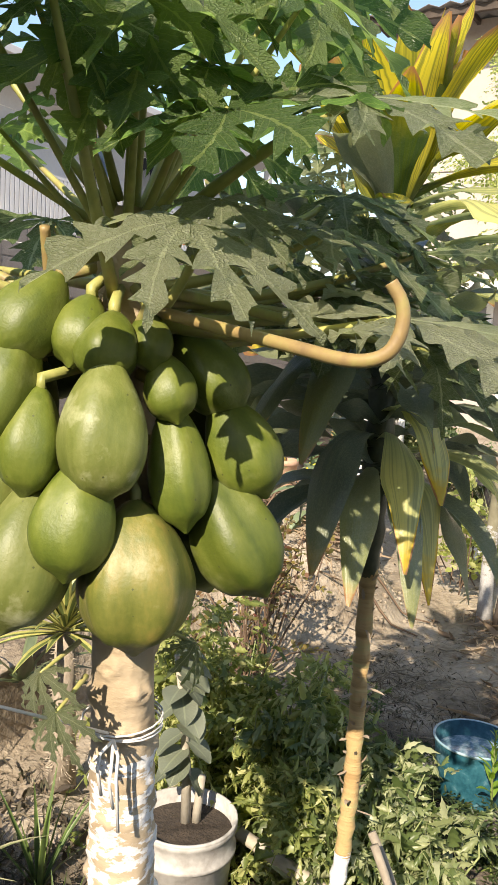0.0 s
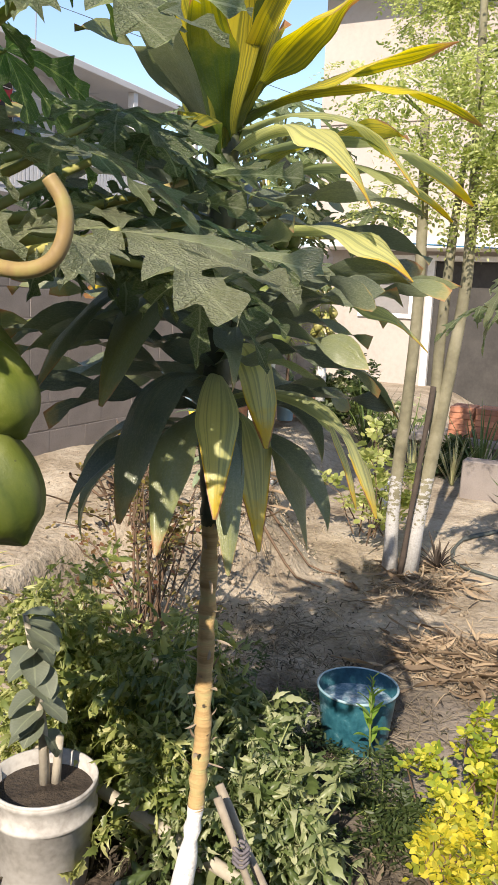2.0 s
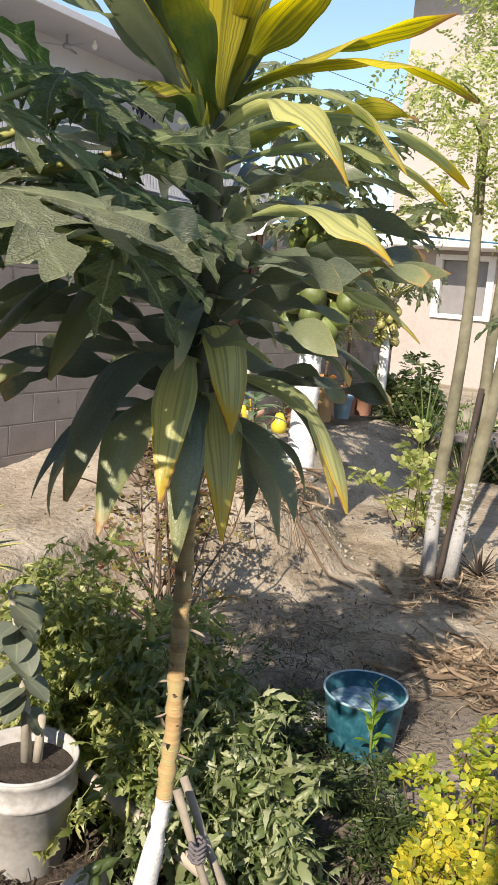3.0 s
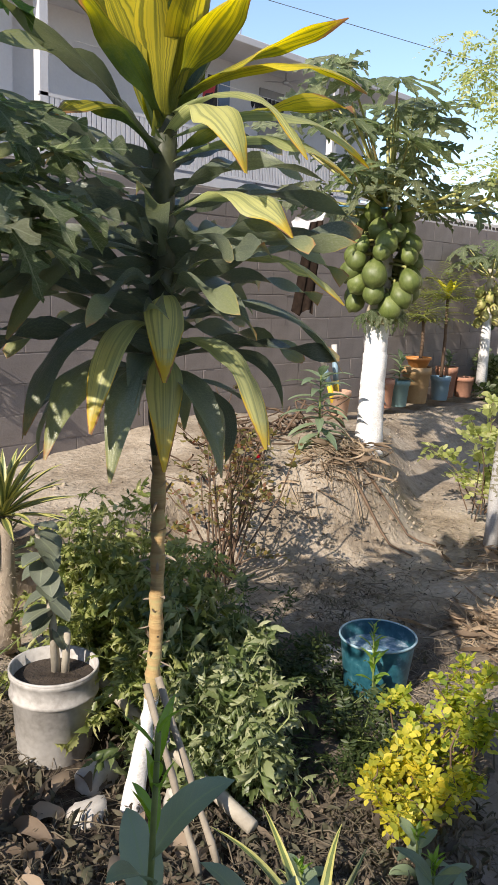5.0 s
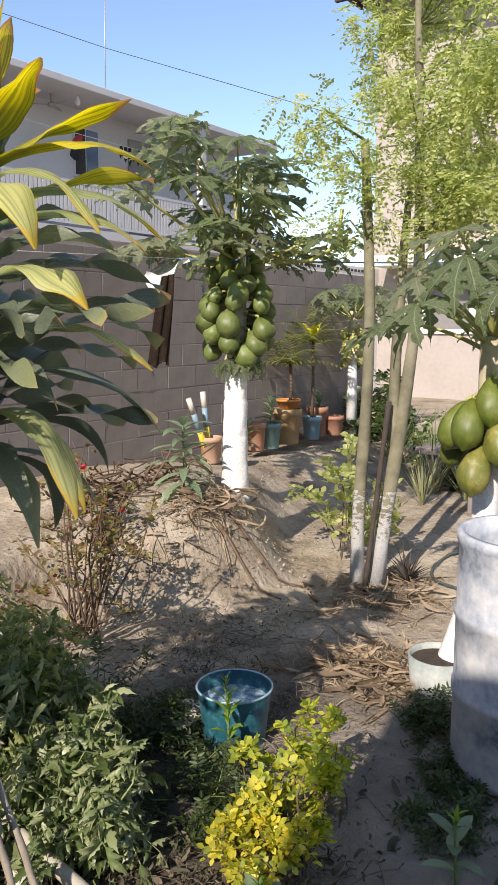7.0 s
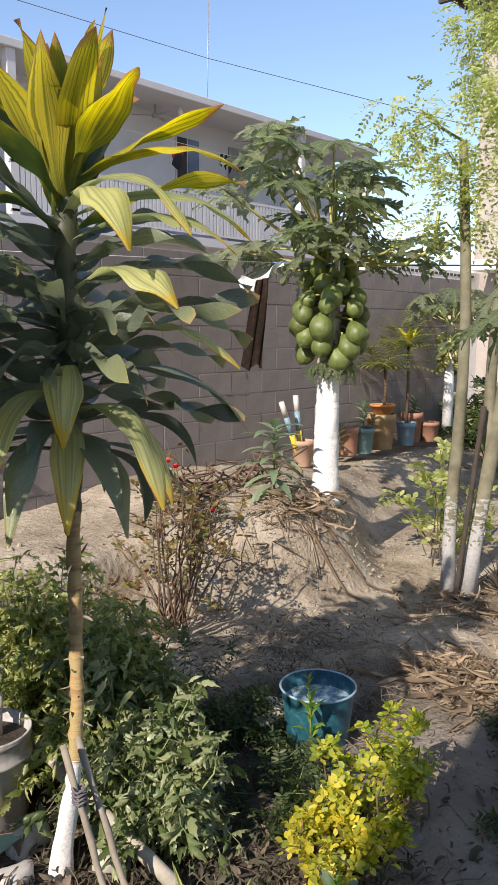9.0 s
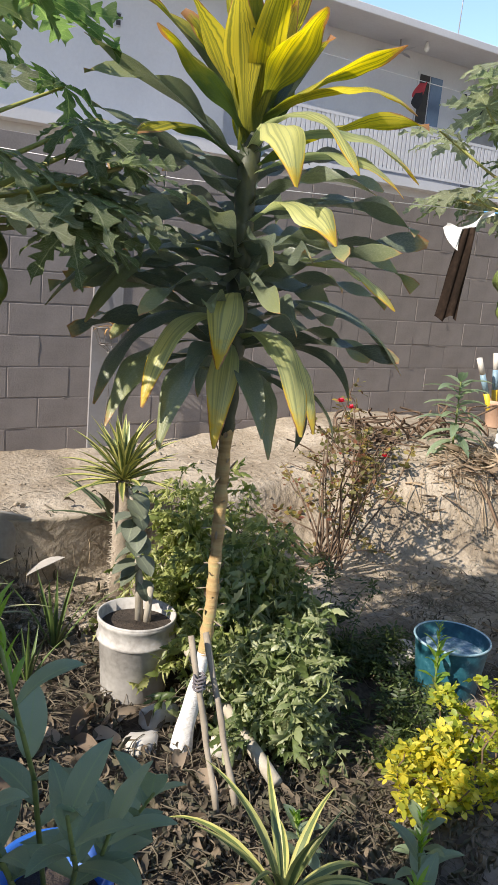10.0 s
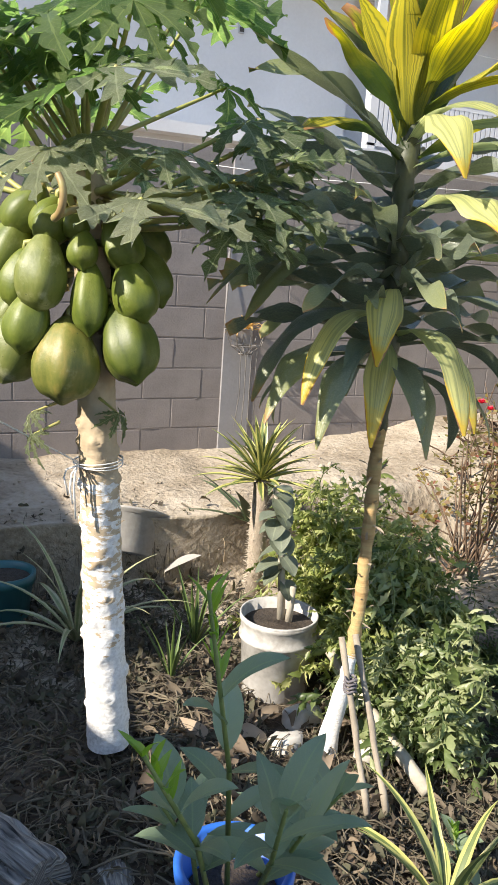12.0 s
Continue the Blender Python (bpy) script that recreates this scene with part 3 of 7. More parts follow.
# ---- the tall building at the wall's end ----
def build_tall():
    X, Y, top = 15.0, 6.62, 7.62
    b = thing("tall_building", (X, 1, 0.3), "tall cream plastered building with corrugated metal eaves", "building")
    wins = ((4.72, 5.62, 1.95, 2.86), (3.0, 4.42, 0.45, 2.86))
    ys = sorted({-8.0, Y, *(w[0] for w in wins), *(w[1] for w in wins)})
    for y0, y1 in zip(ys, ys[1:]):
        w = next((w for w in wins if w[0] == y0), None)
        for z0, z1 in (((0.2, w[2]), (w[3], top)) if w else ((0.2, top),)):
            piece("wall", Shape().box(X, X + 4, y0, y1, z0, z1), CREAM, b)
        if w:
            piece("inner_wall", Shape().box(X + 1.2, X + 4, y0, y1, w[2] - 0.1, w[3] + 0.1), CREAM, b)
    for k, (y0, y1, z0, z1) in enumerate(wins):
        fr = Shape()
        for bx in ((y0 - 0.07, y0 + 0.05, z0, z1), (y1 - 0.05, y1 + 0.07, z0, z1), (y0 - 0.07, y1 + 0.07, z1, z1 + 0.09), (y0 - 0.07, y1 + 0.07, z0 - 0.08, z0)):
            fr.box(X - 0.05, X + 0.06, *bx, 0.004)
        f = piece("window_frame" if k == 0 else "doorway", fr, WHITEPAINT, b, "white painted frame")
        # the doorway is closed by a dark sheet, its inner shade painted
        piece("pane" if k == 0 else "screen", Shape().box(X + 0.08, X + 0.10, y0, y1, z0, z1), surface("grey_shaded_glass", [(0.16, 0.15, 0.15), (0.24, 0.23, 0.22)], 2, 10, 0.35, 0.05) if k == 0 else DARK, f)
    piece("lintel", Shape().box(X - 0.75, X, 1.6, 6.3, 3.02, 3.20, 0.01), WHITEPAINT, b, "pale concrete canopy over door and window")
    piece("ledge", Shape().box(X - 0.03, X, -8, Y, 5.15, 5.30, 0.006), CREAM, b, "shallow plaster band")
    n = 170
    vs, fs = [], []
    for i in range(n + 1):
        y = -8.2 + (Y + 8.68) * i / n
        z = top + 0.05 + 0.035 * math.sin(i * math.pi / 2)
        vs += [(X - 0.95, y, z - 0.10), (X + 4.3, y, z + 0.45)]
        if i:
            fs.append((2 * i - 2, 2 * i - 1, 2 * i + 1, 2 * i))
    eave_metal = surface("weathered_roof_sheet", [(0.085, 0.08, 0.078), (0.16, 0.15, 0.145)], 3, 30, 0.6, 0.1)
    roof = new("roof", Shape().add(vs, fs).mesh("roof", eave_metal))
    roof.modifiers.new("thick", "SOLIDIFY").thickness = 0.012
    under(roof, b)
    tagged(roof, "corrugated galvanised roof sheets")
    piece("eave_beam", Shape().box(X - 0.86, X - 0.78, -8.2, Y + 0.42, top - 0.20, top - 0.09), DARKWOOD, b)
    for k in range(6):
        piece("rafter", Shape().box(X - 0.86, X, Y + 0.3 - 1.6 * k, Y + 0.36 - 1.6 * k, top - 0.09, top - 0.01), DARKWOOD, b)


build_tall()


# ---- papaya trees ----
def palmate(seed, size, droop, cup=0.2):
    """One papaya blade: seven lobes joined for the inner third, each with broad pointed side lobes."""
    r = random.Random(seed)
    s = Shape()
    for ang, ln in ((0, 1.0), (38, 0.98), (-38, 0.98), (80, 0.88), (-80, 0.88), (125, 0.66), (-125, 0.66), (160, 0.40), (-160, 0.40)):
        ln *= size * r.uniform(0.86, 1.08)
        a0 = radians(ang + r.uniform(-5, 5))
        n = 34
        bend = r.uniform(-0.4, 0.4)
        vs, fs, uvs = [], [], []
        lift, tw = r.uniform(-0.10, 0.16), r.uniform(-0.7, 0.7)
        first, step = r.uniform(0.38, 0.46), r.uniform(0.165, 0.21)
        off = r.uniform(0.0, 0.10)
        ph, dr = r.uniform(0, 6), droop * r.uniform(0.6, 1.5)

        def half(t, web):
            if t < first:
                return min(web, ln * (0.16 if t < first * 0.75 else 0.16 - 0.09 * (t / first - 0.75) * 4)), 0.0
            k = ((t - first) / step) % 1.0
            q = k / 0.66 if k < 0.66 else (1 - k) / 0.34
            env = (1 - (t - first) / (1.001 - first)) ** 0.55
            return min(ln * (0.085 + 0.20 * q ** 1.2) * env + 0.0015, web * 1.25), 0.5 * q

        for i in range(n + 1):
            t = i / n
            rad = ln * t
            a = a0 + bend * t * t * 0.5
            c = Vector((rad * math.cos(a), rad * math.sin(a), 0))
            web = rad * math.tan(radians(21))
            (w1, f1), (w2, f2) = half(t, web), half(min(1.0, t + off * (t > first)), web)
            side = Vector((-math.sin(a), math.cos(a), 0))
            fwd = Vector((math.cos(a), math.sin(a), 0))
            zc = lift * rad - dr * t * t * ln - 0.12 * size * max(0, abs(ang) - 90) / 60 * t
            wav = (0.042 * math.sin(t * 13 + ph) + 0.020 * math.sin(t * 31 + 2 * ph)) * size * t
            e1, e2 = -0.45 * max(0.0, w1 - 0.07 * ln), -0.45 * max(0.0, w2 - 0.07 * ln)
            vs += [c - side * w1 + fwd * f1 * w1 + Vector((0, 0, zc + cup * w1 + wav + tw * w1 * t + e1)), c + Vector((0, 0, zc)), c + side * w2 + fwd * f2 * w2 + Vector((0, 0, zc + cup * w2 - wav - tw * w2 * t + e2))]
            uvs += [(0, t), (0.5, t), (1, t)]
            if i:
                b = (i - 1) * 3
                fs += [(b, b + 1, b + 4, b + 3), (b + 1, b + 2, b + 5, b + 4)]
        s.add(vs, fs, uvs)
    return s


BLADES = [palmate(k, 1.0, d, c) for k, (d, c) in enumerate(((0.25, 0.25), (0.42, 0.3), (0.6, 0.2), (0.35, 0.45), (0.15, 0.3), (0.75, 0.35)))]
PALM = [b.mesh("leaf", PAP_LEAF) for b in BLADES]
PALM_YOUNG = [palmate(20 + k, 1.0, d, c).mesh("leaf", PAP_YOUNG) for k, (d, c) in enumerate(((0.15, 0.35), (0.30, 0.3), (0.42, 0.4), (0.22, 0.5), (0.1, 0.4), (0.5, 0.45)))]


def frame_from(fwd, up):
    fwd = Vector(fwd).normalized()
    side = Vector(up).cross(fwd).normalized()
    up = fwd.cross(side)
    return Matrix((fwd, side, up)).transposed().to_4x4()


def papaya_leaf(tree, start, tip, r0, size, kind, face=None, sag=0.0, roll=0.0, forms=None):
    """A long petiole from start to tip, and the blade at its end."""
    a, b = Vector(start), Vector(tip)
    pts = []
    for i in range(9):
        t = i / 8
        p = a.lerp(b, t)
        p.z += sag * math.sin(math.pi * t)
        pts.append(p)
    pet = piece("petiole", Shape().tube(pts, [r0 * (1.15 - 0.6 * i / 8) for i in range(9)], 8), PETIOLE, tree)
    fwd = Vector(face) if face else (b - pts[-3]).normalized()
    up = Matrix.Rotation(radians(roll), 3, fwd.normalized()) @ Vector((0, 0, 1))
    leaf = new("leaf", (forms or PALM)[kind % len(PALM)])
    leaf.matrix_world = Matrix.Translation(b) @ frame_from(fwd, up) @ Matrix.Scale(size, 4)
    m = leaf.matrix_world.copy()
    under(leaf, tree)
    leaf.matrix_basis = m
    return pet


def fruit_shape(length, dia, seed, ribs=0.03, taper=0.24):
    """A pear-shaped papaya along z, blossom end down, faintly five-ribbed, with a nipple at the tip."""
    r = random.Random(seed)
    prof = []
    n = 22
    for i in range(n + 1):
        t = i / n
        rad = math.sin(math.pi * t ** 0.86) ** 0.58 * (1.06 - taper * t)
        if t < 0.06:
            rad = max(rad * 0.8, 0.05)
        prof.append((max(0.0015, rad * dia / 2), (t - 0.5) * length - (0.006 if i == 0 else 0)))
    ph, ph2 = r.uniform(0, 6), r.uniform(0, 6)
    return Shape().lathe(prof, sides=30, wob=lambda a, t: 1 + ribs * (1.2 - 0.6 * t) * (math.cos(5 * a + ph) + 0.4 * abs(math.cos(2.5 * a + ph))) + 0.05 * math.sin(a + ph2 + 2.5 * t) + 0.04 * noise.noise(Vector((math.cos(a), math.sin(a), 2.2 * t + seed * 7.3)) * 1.6))


def papaya_fruit(tree, axis, ang, rad, z, length, dia, seed, mat=None, tilt=25, ribs=0.03, taper=0.24):
    f = new("fruit", fruit_shape(length, dia, seed, ribs, taper).mesh("fruit", mat or FRUIT))
    a = radians(ang)
    p = Vector((axis[0] + rad * math.cos(a), axis[1] + rad * math.sin(a), z))
    m = Matrix.Translation(p) @ Matrix.Rotation(a + radians(rnd.uniform(-12, 12)), 4, "Z") @ Matrix.Rotation(radians(-tilt), 4, "Y") @ Matrix.Rotation(radians(rnd.uniform(0, 72)), 4, "Z")
    under(f, tree)
    f.matrix_basis = m
    top = m @ Vector((0, 0, length * 0.48))
    stalk = Shape().tube([Vector((axis[0] + 0.04 * math.cos(a), axis[1] + 0.04 * math.sin(a), top.z + 0.035)), top + Vector((0, 0, 0.012)), top - Vector((0, 0, 0.008))], 0.009, 6)
    piece("fruit_stalk", stalk, PETIOLE, tree)


def trunk_shape(axis, z0, z1, r0, r1, lean=(0, 0), scars=True, seed=1):
    r = random.Random(seed)
    pts, rad = [], []
    n = 110
    for i in range(n + 1):
        t = i / n
        pts.append((axis[0] + lean[0] * (1 - t), axis[1] + lean[1] * (1 - t), z0 + (z1 - z0) * t))
        ring = 0.022 * math.sin(i * 1.3) * noise.noise(Vector((i * 0.21, seed, 0))) * 2 + 0.03 * noise.noise(Vector((i * 0.55, seed, 3))) if scars else 0
        rad.append((r0 + (r1 - r0) * t) * (1 + ring) + (0.008 * max(0, 1 - t * 9)))
    return Shape().tube(pts, rad, 28, wob=0.10)


PAP = (1.70, 1.87)


def painted_bark(name, colours, white_to, soft, bare, white=0.80, rings=0.0):
    """Bark with old limewash up to a height; bare: how much bark shows through in patches."""
    m, n, l, p = material(name)
    g = n.new("ShaderNodeNewGeometry")
    sep = n.new("ShaderNodeSeparateXYZ")
    l.new(g.outputs["Position"], sep.inputs[0])
    a, b, c = tex_noise(n, l, 7), tex_noise(n, l, 26), tex_noise(n, l, 90)
    tc, mp = n.new("ShaderNodeTexCoord"), n.new("ShaderNodeMapping")
    mp.inputs["Scale"].default_value = (1, 1, 2.2)
    l.new(tc.outputs["Object"], mp.inputs[0])
    l.new(mp.outputs[0], b.inputs["Vector"])
    if rings:
        mp.inputs["Scale"].default_value = (0.6, 0.6, rings)
        l.new(mp.outputs[0], a.inputs["Vector"])
    bark = ramp(n, [(0.3, colours[0]), (0.5, colours[1]), (0.7, colours[2])])
    l.new(a.outputs["Fac"], bark.inputs[0])
    up, end = n.new("ShaderNodeMapRange"), n.new("ShaderNodeMapRange")
    l.new(sep.outputs[2], up.inputs[0])
    up.inputs[1].default_value, up.inputs[2].default_value, up.inputs[3].default_value, up.inputs[4].default_value = white_to - soft, white_to - soft * 0.35, 0.86, 1.0 - bare
    l.new(sep.outputs[2], end.inputs[0])
    end.inputs[1].default_value, end.inputs[2].default_value, end.inputs[3].default_value, end.inputs[4].default_value = white_to - 0.05, white_to, 1.0, 0.0
    both = n.new("ShaderNodeMath")
    both.operation = "MULTIPLY"
    l.new(up.outputs[0], both.inputs[0])
    l.new(end.outputs[0], both.inputs[1])
    q = n.new("ShaderNodeMath")
    q.operation = "SUBTRACT"
    l.new(both.outputs[0], q.inputs[0])
    l.new(b.outputs["Fac"], q.inputs[1])
    cut = n.new("ShaderNodeMapRange")
    l.new(q.outputs[0], cut.inputs[0])
    cut.inputs[1].default_value, cut.inputs[2].default_value = -0.01, 0.03
    mx = n.new("ShaderNodeMix")
    mx.data_type = "RGBA"
    l.new(cut.outputs[0], mx.inputs[0])
    l.new(bark.outputs[0], mx.inputs[6])
    wh = ramp(n, [(0.35, (white * 0.77, white * 0.75, white * 0.72)), (0.6, (white, white * 0.985, white * 0.96))])
    l.new(c.outputs["Fac"], wh.inputs[0])
    l.new(wh.outputs[0], mx.inputs[7])
    l.new(mx.outputs[2], p.inputs["Base Color"])
    p.inputs["Roughness"].default_value = 0.85
    bp = n.new("ShaderNodeBump")
    bp.inputs["Strength"].default_value, bp.inputs["Distance"].default_value = 0.5, 0.006
    l.new(b.outputs["Fac"], bp.inputs["Height"])
    l.new(bp.outputs[0], p.inputs["Normal"])
    return m


BARK_NEAR = painted_bark("limewashed_papaya_bark", ((0.27, 0.20, 0.12), (0.42, 0.33, 0.22), (0.52, 0.42, 0.29)), 1.43, 0.90, 0.50, 0.74)
BARK_FAR = painted_bark("whitewashed_papaya_bark", ((0.30, 0.26, 0.18), (0.42, 0.36, 0.25), (0.5, 0.44, 0.3)), 1.76, 0.12, 0.2)


def scarred_trunk(axis, z0, z1, r0, r1, lean, count, seed):
    """A papaya trunk with fine wrinkles and eye-shaped leaf scars that stand out of the bark."""
    r = random.Random(seed)
    scars = []
    for i in range(count):
        t = (i + r.random()) / count
        scars.append((radians(i * 137.5 + r.uniform(-20, 20)), z0 + 0.08 + (1.72 - z0 - 0.08) * t ** 0.85, r.uniform(0.013, 0.019), r.uniform(0.6, 1.3)))
    n, m = 230, 72
    vs, uvs, fs = [], [], []
    for i in range(n + 1):
        t = i / n
        z = z0 + (z1 - z0) * t
        cx, cy = axis[0] + lean[0] * (1 - t), axis[1] + lean[1] * (1 - t)
        base = r0 + (r1 - r0) * t
        for k in range(m):
            a = 2 * math.pi * k / m
            ca, sa = math.cos(a), math.sin(a)
            rad = base * (1 + 0.05 * noise.noise(Vector((ca * 1.5, sa * 1.5, z * 7))) + 0.035 * noise.noise(Vector((ca * 1.2, sa * 1.2, z * 26 + seed))))
            rad += 0.0016 * noise.noise(Vector((ca * 2.5, sa * 2.5, z * 130))) + 0.0012 * noise.noise(Vector((ca * 12, sa * 12, z * 60)))
            for sa0, sz, size, amp in scars:
                dz = z - sz
                if abs(dz) > 0.035:
                    continue
                da = (a - sa0 + math.pi) % (2 * math.pi) - math.pi
                d = math.hypot(da * base * 0.62, dz - 0.25 * abs(da) * base)
                if d < 0.04:
                    rad += amp * (0.0058 * math.exp(-((d - size * 0.55) / 0.0048) ** 2) + 0.0035 * math.exp(-(d / 0.018) ** 2) - 0.0045 * math.exp(-(d / 0.005) ** 2))
            vs.append((cx + rad * ca, cy + rad * sa, z))
            uvs.append((k / m, t))
    for i in range(n):
        for k in range(m):
            p, q = i * m + k, i * m + (k + 1) % m
            fs.append((p, q, q + m, p + m))
    fs.append(tuple(n * m + k for k in range(m)))
    return Shape().add(vs, fs, uvs)


def build_papaya_near():
    t = thing("papaya_tree", (PAP[0], PAP[1], 0.6), "papaya tree loaded with large green fruit, limewashed lower trunk", "papaya tree")
    piece("trunk", scarred_trunk(PAP, 0.56, 2.24, 0.062, 0.042, (0.105, 0.02), 48, 4), BARK_NEAR, t)
    fruits = [(-190, 0.165, 1.737, 0.225, 0.150, 2, 20), (-126, 0.120, 1.705, 0.215, 0.168, 1, 8), (-70, 0.185, 1.765, 0.215, 0.140, 0, 32), (-160, 0.165, 1.800, 0.165, 0.118, 0, 14),
              (-148, 0.150, 1.925, 0.195, 0.128, 2, 8), (-100, 0.130, 1.870, 0.185, 0.095, 0, 14), (-66, 0.19, 1.895, 0.165, 0.118, 0, 30), (-186, 0.165, 1.900, 0.15, 0.095, 0, 10),
              (-203, 0.19, 1.97, 0.20, 0.125, 0, 22), (-212, 0.19, 1.80, 0.19, 0.125, 2, 26), (-200, 0.15, 2.075, 0.15, 0.11, 0, 35), (-150, 0.115, 2.04, 0.105, 0.092, 0, 30),
              (-108, 0.125, 1.985, 0.10, 0.080, 0, 25), (-118, 0.10, 2.05, 0.09, 0.070, 0, 30), (-66, 0.135, 2.01, 0.155, 0.105, 0, 40), (-243, 0.17, 2.05, 0.17, 0.12, 0, 35), (-228, 0.2, 1.92, 0.21, 0.135, 2, 25), (-176, 0.10, 2.06, 0.11, 0.085, 0, 30)]
    for i in range(10):
        fruits.append((-44 + 17 * i, 0.12 + 0.045 * (i % 2) - 0.02 * (i % 3 == 2), (1.74, 1.93, 1.82, 2.02)[i % 4], 0.20 - 0.03 * (i % 2), 0.13 - 0.012 * (i % 3), 0, 20 + 6 * (i % 4)))
    for i, (a, r, z, ln, d, k, tilt) in enumerate(fruits):
        papaya_fruit(t, PAP, a, r * 0.98, z + 0.017 - 0.05 * (z - 1.8), ln * 1.01, d * 0.98, i, (FRUIT, FRUIT_RIPE, FRUIT_PALE)[k], tilt, 0.075 if k == 1 else 0.035 + 0.03 * (i % 3) / 2)
    # flat-spread petioles with a drooping blade each: heading, reach, height, blade, form, roll, pitch of the blade
    spread = [(-124, 0.25, 2.20, 0.20, 1, 0, -0.5), (-40, 0.50, 2.12, 0.19, 4, 5, -0.2),
              (-50, 0.45, 2.14, 0.20, 3, 0, -0.2), (-42, 0.36, 2.10, 0.20, 0, 8, -0.2), (-34, 0.40, 2.18, 0.20, 4, -5, -0.15),
              (-24, 0.38, 2.10, 0.20, 3, 0, -0.2), (-14, 0.36, 2.20, 0.20, 0, 6, -0.2), (-4, 0.33, 2.13, 0.20, 1, 0, -0.3), (-158, 0.30, 2.42, 0.20, 4, 0, -0.1), (-72, 0.30, 2.22, 0.19, 0, 0, -0.3), (-30, 0.44, 2.28, 0.19, 1, 10, -0.2), (-104, 0.20, 2.24, 0.16, 1, 15, -0.5), 
              (-20, 0.44, 2.16, 0.20, 0, 10, -0.1), (-36, 0.50, 2.22, 0.19, 4, -10, -0.1), (-58, 0.46, 2.06, 0.16, 3, 14, -0.3), (-46, 0.42, 2.08, 0.17, 4, 6, -0.1)]
    spread += [(14 + 22 * i, 0.45, 2.17 + 0.05 * (i % 3), 0.22, (3, 4, 0, 1)[i % 4], 0, -0.2) for i in range(7)]
    for i, (a, r, z, size, k, roll, pitch) in enumerate(spread):
        c, s_ = math.cos(radians(a)), math.sin(radians(a))
        papaya_leaf(t, (PAP[0] + 0.045 * c, PAP[1] + 0.045 * s_, 2.05 + 0.02 * (i % 5)), (PAP[0] + r * c, PAP[1] + r * s_, z), 0.0088, size, k, (c, s_, pitch), rnd.uniform(-0.03, 0.02), roll)
    upper = [(-140, 0.16, 2.56, 0.22, 2), (-122, 0.07, 2.64, 0.23, 5), (-80, 0.18, 2.66, 0.24, 1), (-172, 0.28, 2.58, 0.22, 3), (-30, 0.24, 2.70, 0.24, 3), (15, 0.42, 2.50, 0.24, 1), (70, 0.44, 2.46, 0.25, 0), (120, 0.42, 2.48, 0.24, 2),
             (-55, 0.16, 2.80, 0.25, 2), (10, 0.30, 2.72, 0.25, 4), (110, 0.32, 2.66, 0.25, 1), (-165, 0.16, 2.46, 0.18, 2), (-138, 0.15, 2.44, 0.19, 2), (-106, 0.17, 2.46, 0.20, 1)]
    for i, (a, r, z, size, k) in enumerate(upper):
        z = 2.22 + 0.80 * (z - 2.22)
        c, s_ = math.cos(radians(a)), math.sin(radians(a))
        papaya_leaf(t, (PAP[0] + 0.03 * c, PAP[1] + 0.03 * s_, 2.20 + 0.01 * (i % 6)), (PAP[0] + r * c, PAP[1] + r * s_, z), 0.0066, size, k, (c, s_, -0.6 if k in (1, 2, 5) else -0.2), 0.0, rnd.uniform(-22, 22), PALM_YOUNG)
    for i in range(6):
        a = -225 + i * 27 + rnd.uniform(-8, 8)
        c, s_ = math.cos(radians(a)), math.sin(radians(a))
        reach, z = rnd.uniform(0.12, 0.30), rnd.uniform(2.30, 2.56)
        papaya_leaf(t, (PAP[0] + 0.03 * c, PAP[1] + 0.03 * s_, 2.18 + 0.004 * i), (PAP[0] + reach * c, PAP[1] + reach * s_, z), 0.006, rnd.uniform(0.17, 0.22), i, (c, s_, rnd.uniform(-1.2, -0.4)), 0.0, rnd.uniform(-30, 30), PALM_YOUNG)
    # three tall leaves held out over the path
    papaya_leaf(t, (1.69, 1.83, 2.18), (1.653, 1.487, 2.35), 0.0095, 0.22, 4, (0.80, -0.45, 0.08), 0.02, 22)
    papaya_leaf(t, (1.73, 1.84, 2.17), (2.03, 1.68, 2.31), 0.0085, 0.21, 3, (0.85, -0.35, 0.1), -0.02, 15)
    papaya_leaf(t, (1.71, 1.83, 2.08), (1.70, 1.44, 2.10), 0.0095, 0.26, 4, (0.78, -0.52, -0.05), -0.02, 14)
    # cut petioles, bent up at the end
    for pts in ([(1.70, 1.83, 2.10), (1.60, 1.62, 2.073), (1.545, 1.50, 2.058), (1.518, 1.42, 2.046), (1.521, 1.385, 2.054), (1.526, 1.373, 2.079), (1.525, 1.373, 2.107), (1.518, 1.386, 2.128)],
                [(1.67, 1.88, 2.04), (1.64, 1.925, 2.06), (1.615, 1.935, 2.11), (1.575, 1.91, 2.20)]):
        pts = [Vector(p) for p in pts]
        for _ in range(2):
            pts = [pts[0]] + [q for a, b in zip(pts, pts[1:]) for q in (a.lerp(b, 0.25), a.lerp(b, 0.75))] + [pts[-1]]
        piece("cut_petiole", Shape().tube(pts, [0.0085 - 0.0015 * i / len(pts) for i in range(len(pts))], 10), surface("tan_petiole", [(0.20, 0.13, 0.065), (0.30, 0.21, 0.085), (0.31, 0.28, 0.09)], 16, 60, 0.5, 0.1), t, "cut leaf stalk, bent upwards, tan to yellow-green")
    # shoots under the fruit
    for a, z in ((-190, 1.60), (-60, 1.62), (-175, 1.55)):
        c, s_ = math.cos(radians(a)), math.sin(radians(a))
        papaya_leaf(t, (PAP[0] + 0.06 * c, PAP[1] + 0.06 * s_, z), (PAP[0] + 0.13 * c, PAP[1] + 0.13 * s_, z - 0.03), 0.004, 0.062, 5, (c, s_, -1.2), 0.0)


